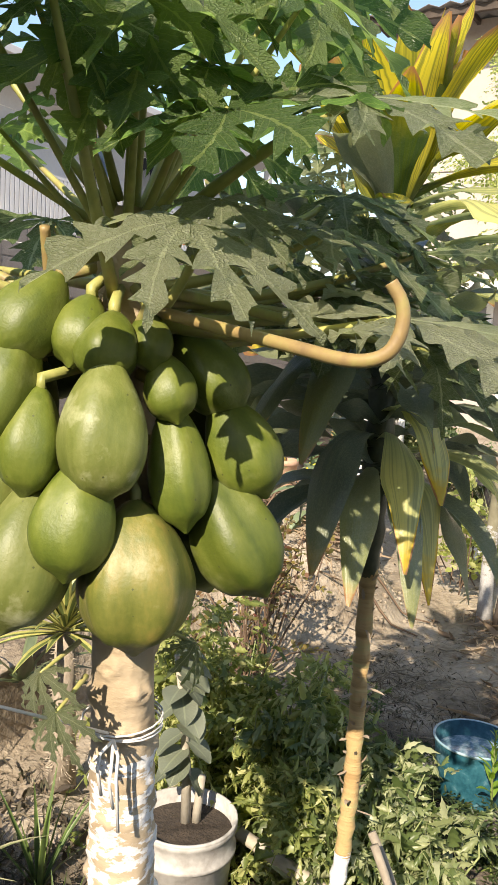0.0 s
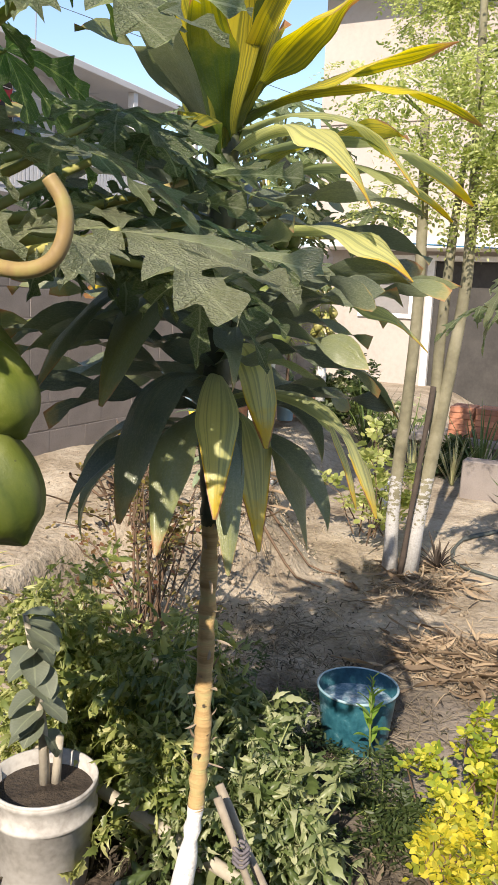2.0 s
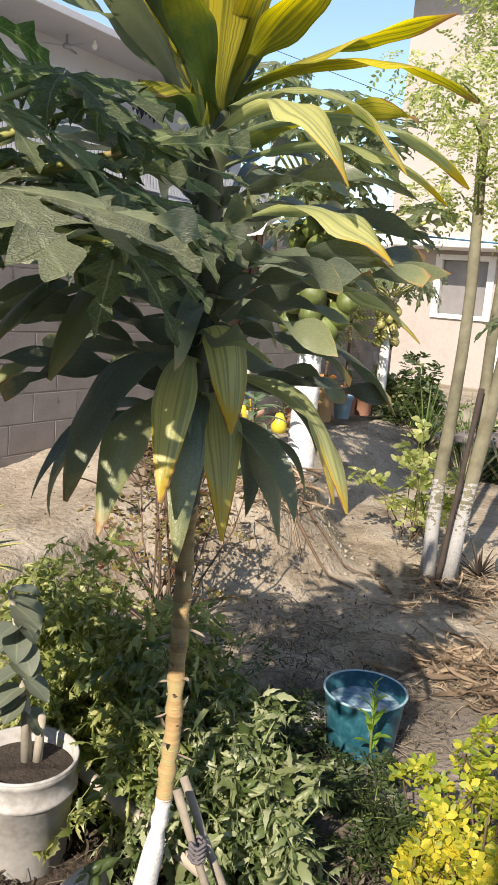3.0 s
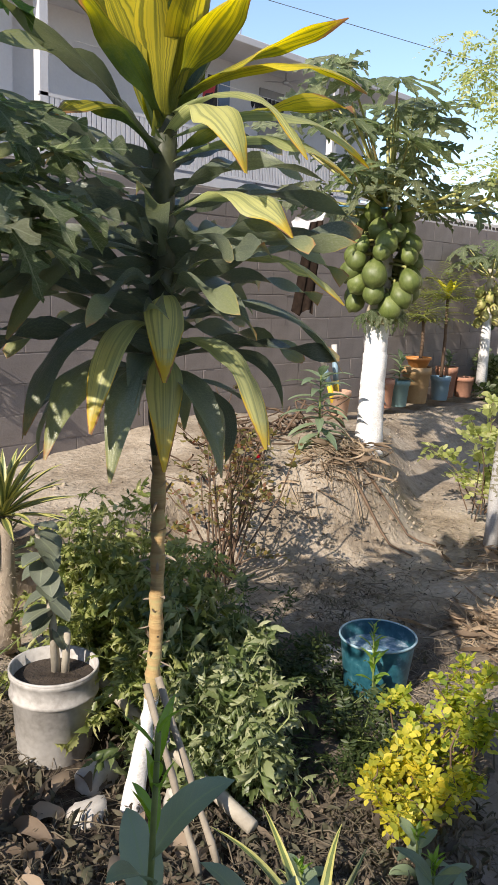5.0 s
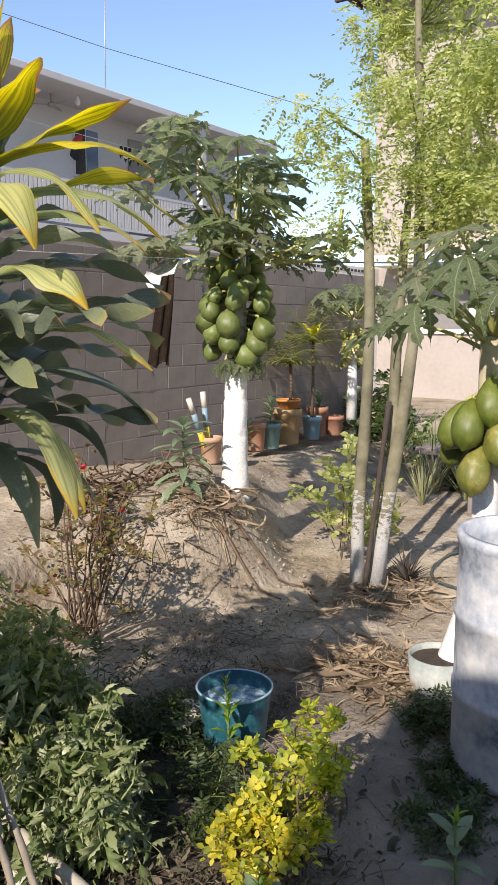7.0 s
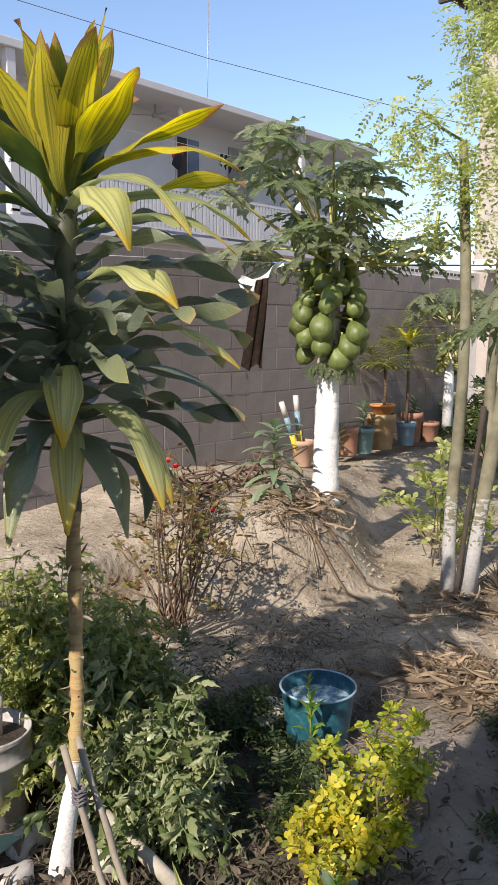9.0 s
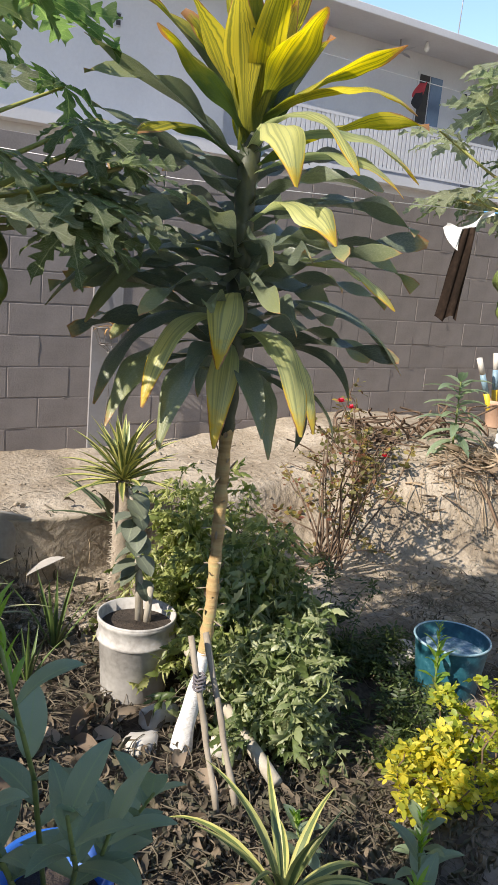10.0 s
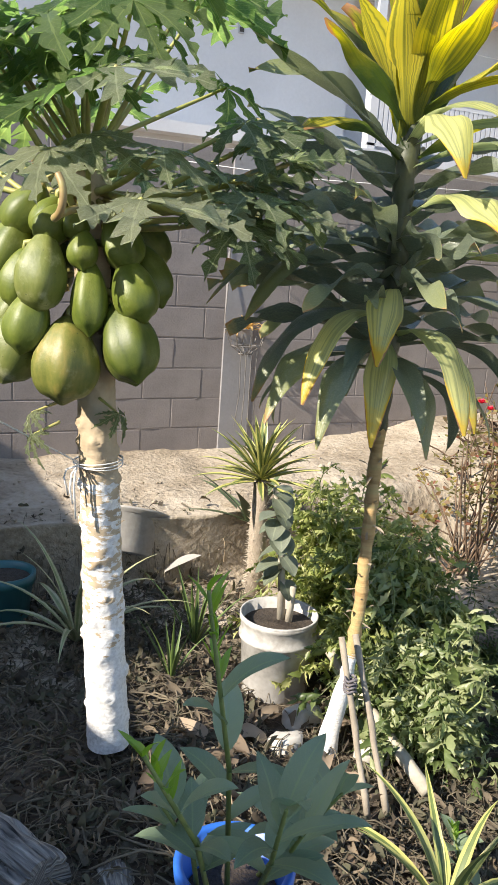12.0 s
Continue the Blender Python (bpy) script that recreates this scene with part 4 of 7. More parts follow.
build_papaya_near()

# ---- corn plant ----
DRC = (2.60, 1.80)


BARK_DRC = painted_bark("limewashed_corn_plant_bark", ((0.26, 0.16, 0.06), (0.46, 0.31, 0.14), (0.36, 0.34, 0.15)), 0.80, 0.1, 0.3, 0.80, 5.0)


def build_dracaena():
    t = thing("corn_plant", (DRC[0], DRC[1], 0.42), "tall corn plant with arching striped leaves and yellow crown, whitewashed foot", "corn plant")
    pts = [(2.545, 1.835, 0.36), (2.555, 1.83, 0.48), (2.575, 1.815, 0.62), (2.592, 1.805, 0.78), (2.60, 1.80, 0.95), (2.602, 1.80, 1.2), (2.60, 1.80, 1.45), (2.60, 1.80, 1.8), (2.60, 1.80, 2.15), (2.60, 1.80, 2.45)]
    piece("trunk", Shape().tube([Vector(pts[i]).lerp(Vector(pts[i + 1]), k / 6) for i in range(9) for k in range(6)], [0.040 - 0.0012 * i if i < 13 else 0.0205 + 0.0030 * math.sin(i * 2.6) for i in range(54)], 16, wob=0.16), BARK_DRC, t)
    # dried leaf-base remnants
    for i in range(46):
        a, z = i * 137.5, 0.85 + 0.72 * i / 46
        s = Shape().strap((DRC[0] + 0.02 * math.cos(radians(a)), DRC[1] + 0.02 * math.sin(radians(a)), z), a, rnd.uniform(0.015, 0.05), rnd.uniform(0.006, 0.016), rnd.uniform(-20, 60), rnd.uniform(-90, 90), n=4)
        piece("leaf_stub", s, WOOD, t)
    # dark sheath of old leaf bases
    piece("sheath", Shape().tube([(2.60, 1.80, 1.50 + 0.9 * i / 30) for i in range(31)], [0.021 + 0.011 * min(1, i / 4) + 0.003 * math.sin(i * 2.2) for i in range(31)], 12, wob=0.2), surface("dark_leaf_sheath", [(0.03, 0.04, 0.022), (0.08, 0.085, 0.045)], 14, 60, 0.5, 0.3), t)

    def corn(q):
        return (0.60 - 2.0 * q if q < 0.12 else 0.36 + 0.70 * smooth01((q - 0.12) / 0.48)) * min(1.0, max(0.002, (1 - q) * 2.3)) ** 0.8

    n = 116
    for i in range(n):
        u = i / (n - 1)
        z = 1.68 + 0.75 * u
        az = i * 137.5 + rnd.uniform(-10, 10)
        if u < 0.12:
            lift, droop, ln, w, wave, twist = rnd.uniform(-5, 20), rnd.uniform(70, 135), rnd.uniform(0.36, 0.46), rnd.uniform(0.060, 0.078), 0.06, 25
        elif u < 0.60:
            lift, droop, ln, w, wave, twist = rnd.uniform(2, 26), rnd.uniform(12, 48), rnd.uniform(0.42, 0.56), rnd.uniform(0.052, 0.074), 0.36, 40
        elif u < 0.82:
            lift, droop, ln, w, wave, twist = rnd.uniform(15, 45), rnd.uniform(20, 70), rnd.uniform(0.42, 0.54), rnd.uniform(0.052, 0.072), 0.30, 44
        else:
            lift, droop, ln, w, wave, twist = rnd.uniform(52, 86), rnd.uniform(-10, 35), rnd.uniform(0.38, 0.48), rnd.uniform(0.085, 0.11), 0.12, 50
        k = rnd.random()
        toward = math.cos(radians(az - 245))
        if (u < 0.35 and toward > 0.35 and rnd.random() < 0.8) or (0.55 < u < 0.85 and toward > 0.4 and rnd.random() < 0.5) or (u > 0.86 and rnd.random() < 0.3):
            continue
        mat = DRAC_YEL if u > 0.81 or (u > 0.4 and k < 0.05 + 0.12 * max(0, toward)) else DRAC
        s = Shape().strap((DRC[0] + 0.02 * math.cos(radians(az)), DRC[1] + 0.02 * math.sin(radians(az)), z), az, ln, w, lift, droop, rnd.uniform(-30, 30), rnd.uniform(0.25, 0.7), 18, rnd.uniform(-twist, twist), profile=corn, wave=wave)
        piece("leaf", s, mat, t)
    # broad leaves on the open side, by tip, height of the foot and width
    # the lighter leaf colour stands for blades that the sun reaches
    hanging = (((2.569, 1.383, 1.589), 1.80, 0.092, DRAC_SUNLIT), ((2.676, 1.464, 1.573), 1.80, 0.070, DRAC_SUNLIT), ((2.428, 1.589, 1.515), 1.76, 0.080, DRAC_SUNLIT), ((2.412, 1.577, 1.739), 1.90, 0.088, DRAC_SUNLIT), ((2.188, 1.569, 1.642), 1.84, 0.070, DRAC_SUNLIT),
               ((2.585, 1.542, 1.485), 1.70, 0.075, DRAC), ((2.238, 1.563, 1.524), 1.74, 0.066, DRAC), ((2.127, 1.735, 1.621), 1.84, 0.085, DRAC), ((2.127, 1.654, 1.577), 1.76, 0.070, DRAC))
    arching = (((2.838, 1.370, 1.933), 1.99, 0.092, DRAC_SUNLIT), ((2.592, 1.351, 2.086), 2.13, 0.092, DRAC_SUNLIT), ((2.500, 1.418, 2.219), 2.34, 0.098, DRAC_SUNLIT), ((2.782, 1.284, 2.257), 2.33, 0.080, DRAC_SUNLIT), ((2.737, 1.272, 2.412), 2.42, 0.072, DRAC_YEL),
               ((2.659, 1.372, 2.265), 2.38, 0.080, DRAC_SUNLIT), ((2.773, 1.323, 2.222), 2.27, 0.080, DRAC_SUNLIT), ((2.982, 1.462, 1.741), 1.88, 0.070, DRAC), ((2.020, 1.833, 1.871), 2.02, 0.066, DRAC), ((2.103, 1.761, 1.837), 2.02, 0.078, DRAC), ((2.155, 1.637, 2.306), 2.28, 0.066, DRAC_YEL))
    rising = (((2.731, 1.333, 2.580), 2.40, 0.088, DRAC_YEL), ((2.037, 1.677, 2.517), 2.28, 0.066, DRAC), ((2.207, 1.642, 2.569), 2.36, 0.088, DRAC_YEL), ((2.581, 1.472, 2.658), 2.40, 0.11, DRAC_YEL))
    for form, row in ((0, hanging), (1, arching), (2, rising)):
        for tip, z, w, mat in row:
            a, c = Vector((DRC[0], DRC[1], z)), Vector(tip)
            b = a.lerp(c, (0.82, 0.66, 0.45)[form])
            b.z = z + (0.13, 0.15, 0.75 * (tip[2] - z))[form]
            out = Vector((c.x - a.x, c.y - a.y, 0)).normalized()
            side = Vector((-out.y, out.x, 0))
            ph, lean = rnd.uniform(0, 6), rnd.uniform(-0.3, 0.3)
            vs, fs, uvs = [], [], []
            for i in range(23):
                q = i / 22
                p = a * (1 - q) ** 2 + b * 2 * q * (1 - q) + c * q * q
                along = ((b - a) * (1 - q) + (c - b) * q).normalized()
                s2 = (side + Vector((0, 0, lean * q))).normalized()
                up = s2.cross(along).normalized()
                hw = 0.58 * w * (0.30 + 0.70 * smooth01((q - 0.15) / 0.50)) * min(1.0, max(0.02, (1 - q) * 3.0)) ** 0.62
                wv = 0.30 * hw * math.sin(9 * q + ph) + 0.08 * hw * math.sin(23 * q + 3 * ph)
                for k in range(7):
                    v = k / 3 - 1
                    vs.append(p + s2 * v * hw + up * (0.28 * hw * v * v + wv * v + 0.05 * hw * math.sin(5 * v + ph + 14 * q)))
                    uvs.append((k / 6, q))
                    if i and k:
                        j = (i - 1) * 7 + k - 1
                        fs.append((j, j + 1, j + 8, j + 7))
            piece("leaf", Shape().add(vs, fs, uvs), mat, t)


build_dracaena()

# ---- buckets ----
def bucket(name, at, r_top, r_bot, h, mat, label, fill, fill_at, rim=None):
    """An open bucket; rim: the material of a thin lip of another colour."""
    t = thing(name, at, label, "bucket")
    w = 0.004
    prof = [(0.002, 0), (r_bot * 0.97, 0), (r_bot, 0.006), (r_bot + (r_top - r_bot) * 0.72, h * 0.72), (r_top * 1.03, h * 0.74), (r_top * 1.03, h * 0.77), (r_top * 0.985, h * 0.79), (r_top, h * 0.93), (r_top * 1.035, h * 0.945), (r_top * 1.035, h), (r_top - w, h), (r_bot - w, 0.01)]
    if rim:
        prof = [(0.002, 0), (r_bot * 0.97, 0), (r_bot, 0.006), (r_top * 0.985, h * 0.95), (r_top - w, h), (r_bot - w, 0.01)]
    piece("body", Shape().lathe(prof, at, 40), mat, t)
    lip = 0.975 if rim else 0.95
    piece("rim", Shape().lathe([(r_top * 1.02, h * lip), (r_top * 1.04, h * 0.99), (r_top * 1.03, h * 1.008), (r_top * 0.985, h * 1.005), (r_top * 0.975, h * 0.98)], at, 40), rim or mat, t)
    k = fill_at
    rf = r_bot + (r_top - r_bot) * k - 0.006
    pts = [(0.001, h * k + 0.012), (rf * 0.5, h * k + 0.006), (rf, h * k)]
    piece("soil" if fill is SOIL else "water", Shape().lathe(pts, at, 32), fill, t)
    return t


bucket("white_bucket", (2.585, 2.29, ground_z(2.585, 2.29) - 0.01), 0.145, 0.122, 0.345, BUCKETWHITE, "dirty white plastic bucket used as planter", SOIL, 0.88)
# pale flecks in the water colour paint sky reflections and light specks
bucket("blue_bucket", (3.76, 1.76, 0.305), 0.152, 0.116, 0.30, BLUE, "blue plastic bucket with pale rim, holding water", surface("water_with_painted_glints", [(0.03, 0.11, 0.15), (0.20, 0.30, 0.36), (0.60, 0.65, 0.67)], 26, 90, 0.10, 0.1), 0.80, surface("pale_blue_rim", [(0.16, 0.30, 0.36), (0.42, 0.55, 0.60)], 9, 60, 0.35, 0.1))


# ---- leafy masses ----
STEMLIGHT = surface("pale_green_stem", [(0.16, 0.20, 0.07), (0.28, 0.31, 0.13)], 10, 60, 0.6, 0.1)
STEMGREEN = surface("green_stem", [(0.10, 0.14, 0.03), (0.2, 0.24, 0.07)], 10, 60, 0.6, 0.1)
STEMBROWN = surface("brown_stem", [(0.08, 0.05, 0.03), (0.17, 0.11, 0.07)], 10, 60, 0.8, 0.2)


# ---- second papaya, on the mound ----
PAP2 = (5.76, 3.16)


def build_papaya_far():
    t = thing("papaya_tree", (PAP2[0], PAP2[1], 0.9), "papaya tree with whitewashed trunk and a heavy cluster of green fruit", "papaya tree")
    piece("trunk", trunk_shape(PAP2, 0.84, 2.5, 0.095, 0.06, (-0.02, 0), seed=5), BARK_FAR, t)
    r = random.Random(12)
    k = 0
    for row, (z, reach, count) in enumerate(((1.85, 0.15, 3), (1.95, 0.20, 6), (2.05, 0.22, 7), (2.15, 0.21, 8), (2.24, 0.19, 7), (2.33, 0.16, 7), (2.41, 0.12, 6))):
        for j in range(count):
            ang = 360 / count * j + row * 29 + r.uniform(-12, 12)
            sz = r.uniform(0.72, 1.12) * (1.0 if row < 4 else 0.85)
            papaya_fruit(t, PAP2, ang, reach * r.uniform(0.85, 1.12), z + r.uniform(-0.045, 0.045), 0.195 * sz, 0.155 * sz, 50 + k, FRUIT_FAR, r.uniform(12, 38), 0.012, 0.12)
            k += 1
    # flat old leaves, then a loose erect top
    for i in range(44):
        a = radians(i * 137.5 + r.uniform(-20, 20))
        u = i / 43
        low = u < 0.45
        if low and math.cos(a + 0.1) < -0.45 and i % 3:
            continue
        rad = (0.80 - 0.35 * u) * r.uniform(0.45, 1.1) if low else (0.80 - 0.52 * u) * r.uniform(0.5, 1.25)
        z = 2.50 + 0.25 * u + r.uniform(-0.03, 0.08) if low else 2.55 + 0.70 * u + r.uniform(-0.12, 0.12)
        c, s_ = math.cos(a), math.sin(a)
        papaya_leaf(t, (PAP2[0] + 0.04 * c, PAP2[1] + 0.04 * s_, 2.42 + 0.18 * u), (PAP2[0] - 0.08 + rad * c, PAP2[1] + 0.11 + rad * s_, z), 0.010, r.uniform(0.26, 0.36), (0, 3, 4, 1)[i % 4], (c, s_, r.uniform(-0.35, 0.2)), r.uniform(-0.08, 0.03), r.uniform(-25, 25))
    for i in range(8):
        a = radians(150 + i * 137.5)
        c, s_ = math.cos(a), math.sin(a)
        rad = r.uniform(0.14, 0.40)
        papaya_leaf(t, (PAP2[0] + 0.04 * c, PAP2[1] + 0.04 * s_, 2.46), (PAP2[0] + rad * c, PAP2[1] + rad * s_, r.uniform(2.55, 2.78)), 0.009, r.uniform(0.20, 0.28), i, (c, s_, r.uniform(-0.8, -0.1)), 0.0, r.uniform(-25, 25))
    # a long stalk that sags and turns up, and a tuft under the fruit
    piece("bare_petiole", Shape().tube([(5.77, 3.12, 2.47), (5.86, 2.90, 2.45), (5.95, 2.70, 2.46), (6.0, 2.58, 2.53), (6.02, 2.53, 2.65), (6.0, 2.50, 2.78)], 0.013, 8), surface("yellow_green_petiole", [(0.30, 0.32, 0.08), (0.42, 0.40, 0.12)], 9, 60, 0.5, 0.1), t)
    for i in range(7):
        a = radians(170 + i * 28)
        c, s_ = math.cos(a), math.sin(a)
        papaya_leaf(t, (PAP2[0] + 0.08 * c, PAP2[1] + 0.08 * s_, 1.79), (PAP2[0] + 0.15 * c, PAP2[1] + 0.15 * s_, 1.79 + 0.03 * (i % 2)), 0.004, 0.10, 5, (c, s_, -0.6), 0.0)


build_papaya_far()


# ---- moringa trees ----
def sprays(starts, length, pairs, leaf, aspect, seed, droop=0.5, jitter=0.3):
    """Compound leaves: a thin stalk with leaflets in pairs and one at its end."""
    r = random.Random(seed)
    s = Shape()
    for p, out in starts:
        d = (Vector(out).normalized() + Vector((r.gauss(0, jitter), r.gauss(0, jitter), r.gauss(0, jitter)))).normalized()
        ln = length * r.uniform(0.7, 1.25)
        side = d.cross(Vector((r.gauss(0, 0.3), r.gauss(0, 0.3), 1))).normalized()
        nrm = side.cross(d)
        q = Vector(p)
        for k in range(pairs + 1):
            t = (k + 0.6) / (pairs + 0.6)
            c = q + d * ln * t + Vector((0, 0, -droop * ln * t * t))
            sz = leaf * r.uniform(0.75, 1.2) * (1.1 - 0.35 * abs(t - 0.55))
            for sg in ((1, -1) if k < pairs else (0,)):
                e = (d * (0.55 if sg else 1) + side * sg + nrm * r.gauss(0.05, 0.3) - Vector((0, 0, 0.25))).normalized()
                w = e.cross(nrm + Vector((r.gauss(0, 0.25), r.gauss(0, 0.25), 0))).normalized() * sz * aspect * 0.5
                up = w.cross(e).normalized() * sz * 0.06
                vs = [c, c + e * sz * 0.38 + w + up, c + e * sz * 0.75 + w * 0.72 + up, c + e * sz, c + e * sz * 0.75 - w * 0.72 + up, c + e * sz * 0.38 - w + up, c + e * sz * 0.5]
                s.add(vs, [(0, 1, 6), (1, 2, 6), (2, 3, 6), (3, 4, 6), (4, 5, 6), (5, 0, 6)], [(0.5, 0), (1, 0.4), (0.9, 0.75), (0.5, 1), (0.1, 0.75), (0, 0.4), (0.5, 0.5)])
        tip = q + d * ln + Vector((0, 0, -droop * ln))
        s.add([q, q + side * 0.003, tip], [(0, 1, 2)])
    return s


BARK_MOR = painted_bark("limewashed_moringa_bark", ((0.11, 0.10, 0.065), (0.18, 0.165, 0.105), (0.25, 0.23, 0.16)), 1.05, 0.6, 0.5, 0.42)


def build_moringa():
    """A lopped stem with a few new sprigs, and a leaning stem that carries a loose feathery crown to one side."""
    specs = (((5.80, 2.23, 0.36), (5.76, 2.21, 2.44), 0.045, 3.12), ((5.825, 2.12, 0.36), (5.92, 2.0, 1.85), 0.050, 4.7))
    for k, (a, b, rad, zt) in enumerate(specs):
        t = thing("moringa_tree", a, ("lopped moringa stem with whitewashed foot and a few new sprigs", "slender leaning moringa tree with whitewashed foot and feathery light-green crown")[k], "tree", "moringa clump")
        a, b = Vector(a), Vector(b)
        slope = (b - a) / (b.z - a.z)
        pts = [a + slope * (zt - a.z) * u + Vector((0.03 * math.sin(4 * u + k), 0.03 * math.cos(5 * u + k), 0)) * min(1, 4 * u) for u in [i / 14 for i in range(15)]]
        if k:
            pts = [p if p.z < 2.2 else Vector((p.x - slope.x * (p.z - 2.2), p.y - slope.y * (p.z - 2.2), p.z)) for p in pts]
        piece("trunk", Shape().tube(pts, [rad * (1.25 if i == 0 else 1) * (1 - (0.03, 0.05)[k] * i) for i in range(15)], 14, wob=0.14), BARK_MOR, t)
        if k:
            fork = [pts[2], pts[3] + Vector((0.002, 0.012, 0)), Vector((5.905, 2.06, 1.55)), Vector((5.925, 2.065, 1.85)), Vector((5.96, 2.05, 2.5)), Vector((5.98, 2.02, 3.0))]
            piece("side_trunk", Shape().tube(fork, [0.030, 0.036, 0.036, 0.034, 0.028, 0.016], 12, wob=0.1), BARK_MOR, t)
        r = random.Random(60 + k)
        starts = []
        for j in range((9, 52)[k]):
            if k == 0:
                p = pts[14 - j % 4]
                ang, ln, rise = radians(r.uniform(60, 250)), r.uniform(0.2, 0.55), r.uniform(-0.1, 0.35)
            else:
                p = pts[min(14, int((0.44 + 0.55 * j / 52) * 14) + 1)]
                ang, ln, rise = radians(-60 + r.uniform(-110, 110)), r.uniform(0.3, 1.1), r.uniform(-0.05, 0.5)
                ln *= 1 - 0.75 * max(0.0, math.cos(ang - 2.29))
            e = p + Vector((math.cos(ang) * ln, math.sin(ang) * ln, rise))
            mid = p.lerp(e, 0.5) + Vector((r.gauss(0, 0.03), r.gauss(0, 0.03), 0.10))
            piece("limb", Shape().tube([p, mid, e], [0.008, 0.005, 0.002], 6), STEMLIGHT, t)
            for _ in range((4, 6)[k]):
                f = r.uniform(0.35, 1.08)
                tuft = (p.lerp(mid, f * 2) if f < 0.5 else mid.lerp(e, f * 2 - 1)) + Vector((r.gauss(0, 0.10), r.gauss(0, 0.10), r.gauss(0, 0.09)))
                for _ in range((7, 12)[k]):
                    o = Vector((r.gauss(0, 1), r.gauss(0, 1), r.gauss(0, 0.8)))
                    starts.append((tuft + o * 0.035, o + Vector((0, 0, -0.5))))
        piece("foliage", sprays(starts, 0.15, 6, 0.029, 0.55, 70 + k, 0.45, 0.5), MORINGA, t, kind="stuff")


build_moringa()


def ragged(starts, length, pairs, leaf, seed):
    """Tomato leaves: curling stalks with jagged, down-rolled leaflets."""
    r = random.Random(seed)
    s = Shape()
    rim = ((0.0, 0.03), (0.14, 0.30), (0.26, 0.22), (0.42, 0.42), (0.56, 0.24), (0.72, 0.27), (0.86, 0.10), (1.05, 0.0))
    for p, out in starts:
        d = (Vector(out).normalized() + Vector((r.gauss(0, 0.3), r.gauss(0, 0.3), r.gauss(0, 0.3)))).normalized()
        ln = length * r.uniform(0.6, 1.3)
        side = d.cross(Vector((r.gauss(0, 0.4), r.gauss(0, 0.4), 1))).normalized()
        nrm = side.cross(d)
        q = Vector(p)
        drop = r.uniform(0.3, 1.0)
        for k in range(pairs + 1):
            t = (k + 0.7) / (pairs + 0.7)
            c = q + d * ln * t + Vector((0, 0, -drop * ln * t * t))
            sz = leaf * r.uniform(0.45, 1.3) * (0.8 + 0.5 * t)
            for sg in ((1, -1) if k < pairs else (0,)):
                e = (d * (0.5 if sg else 1) + side * sg + nrm * r.gauss(0, 0.7) - Vector((0, 0, 0.2))).normalized()
                w = e.cross(nrm + Vector((r.gauss(0, 0.9), r.gauss(0, 0.9), r.gauss(0, 0.5)))).normalized() * sz * r.uniform(0.45, 0.8)
                up = w.cross(e).normalized()
                curl, roll = r.uniform(0.0, 1.1), r.uniform(-0.8, 3.4)
                vs, uvs = [], []
                for a, b in rim:
                    m = c + e * sz * a - up * sz * curl * a * a
                    for g in (-1, 0, 1):
                        vs.append(m + w * b * g - up * sz * roll * b * abs(g) * b * 1.6)
                        uvs.append((0.5 + 0.5 * g, a))
                fs = []
                for i in range(len(rim) - 1):
                    o = i * 3
                    fs += [(o, o + 1, o + 4, o + 3), (o + 1, o + 2, o + 5, o + 4)]
                s.add(vs, fs, uvs)
        m = q + d * ln * 0.5 + Vector((0, 0, -drop * ln * 0.25))
        s.tube([q, m, q + d * ln + Vector((0, 0, -drop * ln))], 0.0016, 3, False)
    return s


def compound_bush(name, centre, radii, n, length, pairs, leaf, aspect, mat, stem_mat, label, category, seed, stems=18, stem_r=0.006, lean=(0, 0), hollow=0.6, torn=False):
    """A bush of long stems that each carry compound leaves."""
    r = random.Random(seed)
    t = thing(name, centre, label, category)
    c = Vector(centre)
    starts = []
    for _ in range(stems):
        a, e = r.uniform(0, 2 * math.pi), r.uniform(0.15, 1.4)
        tip = Vector((math.cos(a) * math.cos(e) * radii[0] + lean[0], math.sin(a) * math.cos(e) * radii[1] + lean[1], math.sin(e) * radii[2])) * r.uniform(0.65, 1.15)
        foot = c + Vector((r.gauss(0, 0.05), r.gauss(0, 0.05), 0))
        mid = foot + tip * 0.5 + Vector((r.gauss(0, 0.05), r.gauss(0, 0.05), 0.08 * radii[2]))
        end = foot + tip
        piece("stem", Shape().tube([foot, foot.lerp(mid, 0.5) + Vector((r.gauss(0, 0.012), r.gauss(0, 0.012), 0)), mid, mid.lerp(end, 0.5) + Vector((r.gauss(0, 0.015), r.gauss(0, 0.015), 0)), end], [stem_r, stem_r * 0.9, stem_r * 0.8, stem_r * 0.6, stem_r * 0.35], 6, False), stem_mat, t)
        for _ in range(n // stems):
            f = hollow + (1.03 - hollow) * r.random()
            q = foot.lerp(mid, f * 2) if f < 0.5 else mid.lerp(end, f * 2 - 1)
            o = Vector((r.gauss(0, 1), r.gauss(0, 1), r.gauss(0.2, 0.6)))
            starts.append((q, o + tip.normalized() * 0.5))
    piece("foliage", ragged(starts, length, pairs, leaf, seed) if torn else sprays(starts, length, pairs, leaf, aspect, seed), mat, t, kind="stuff")
    return t


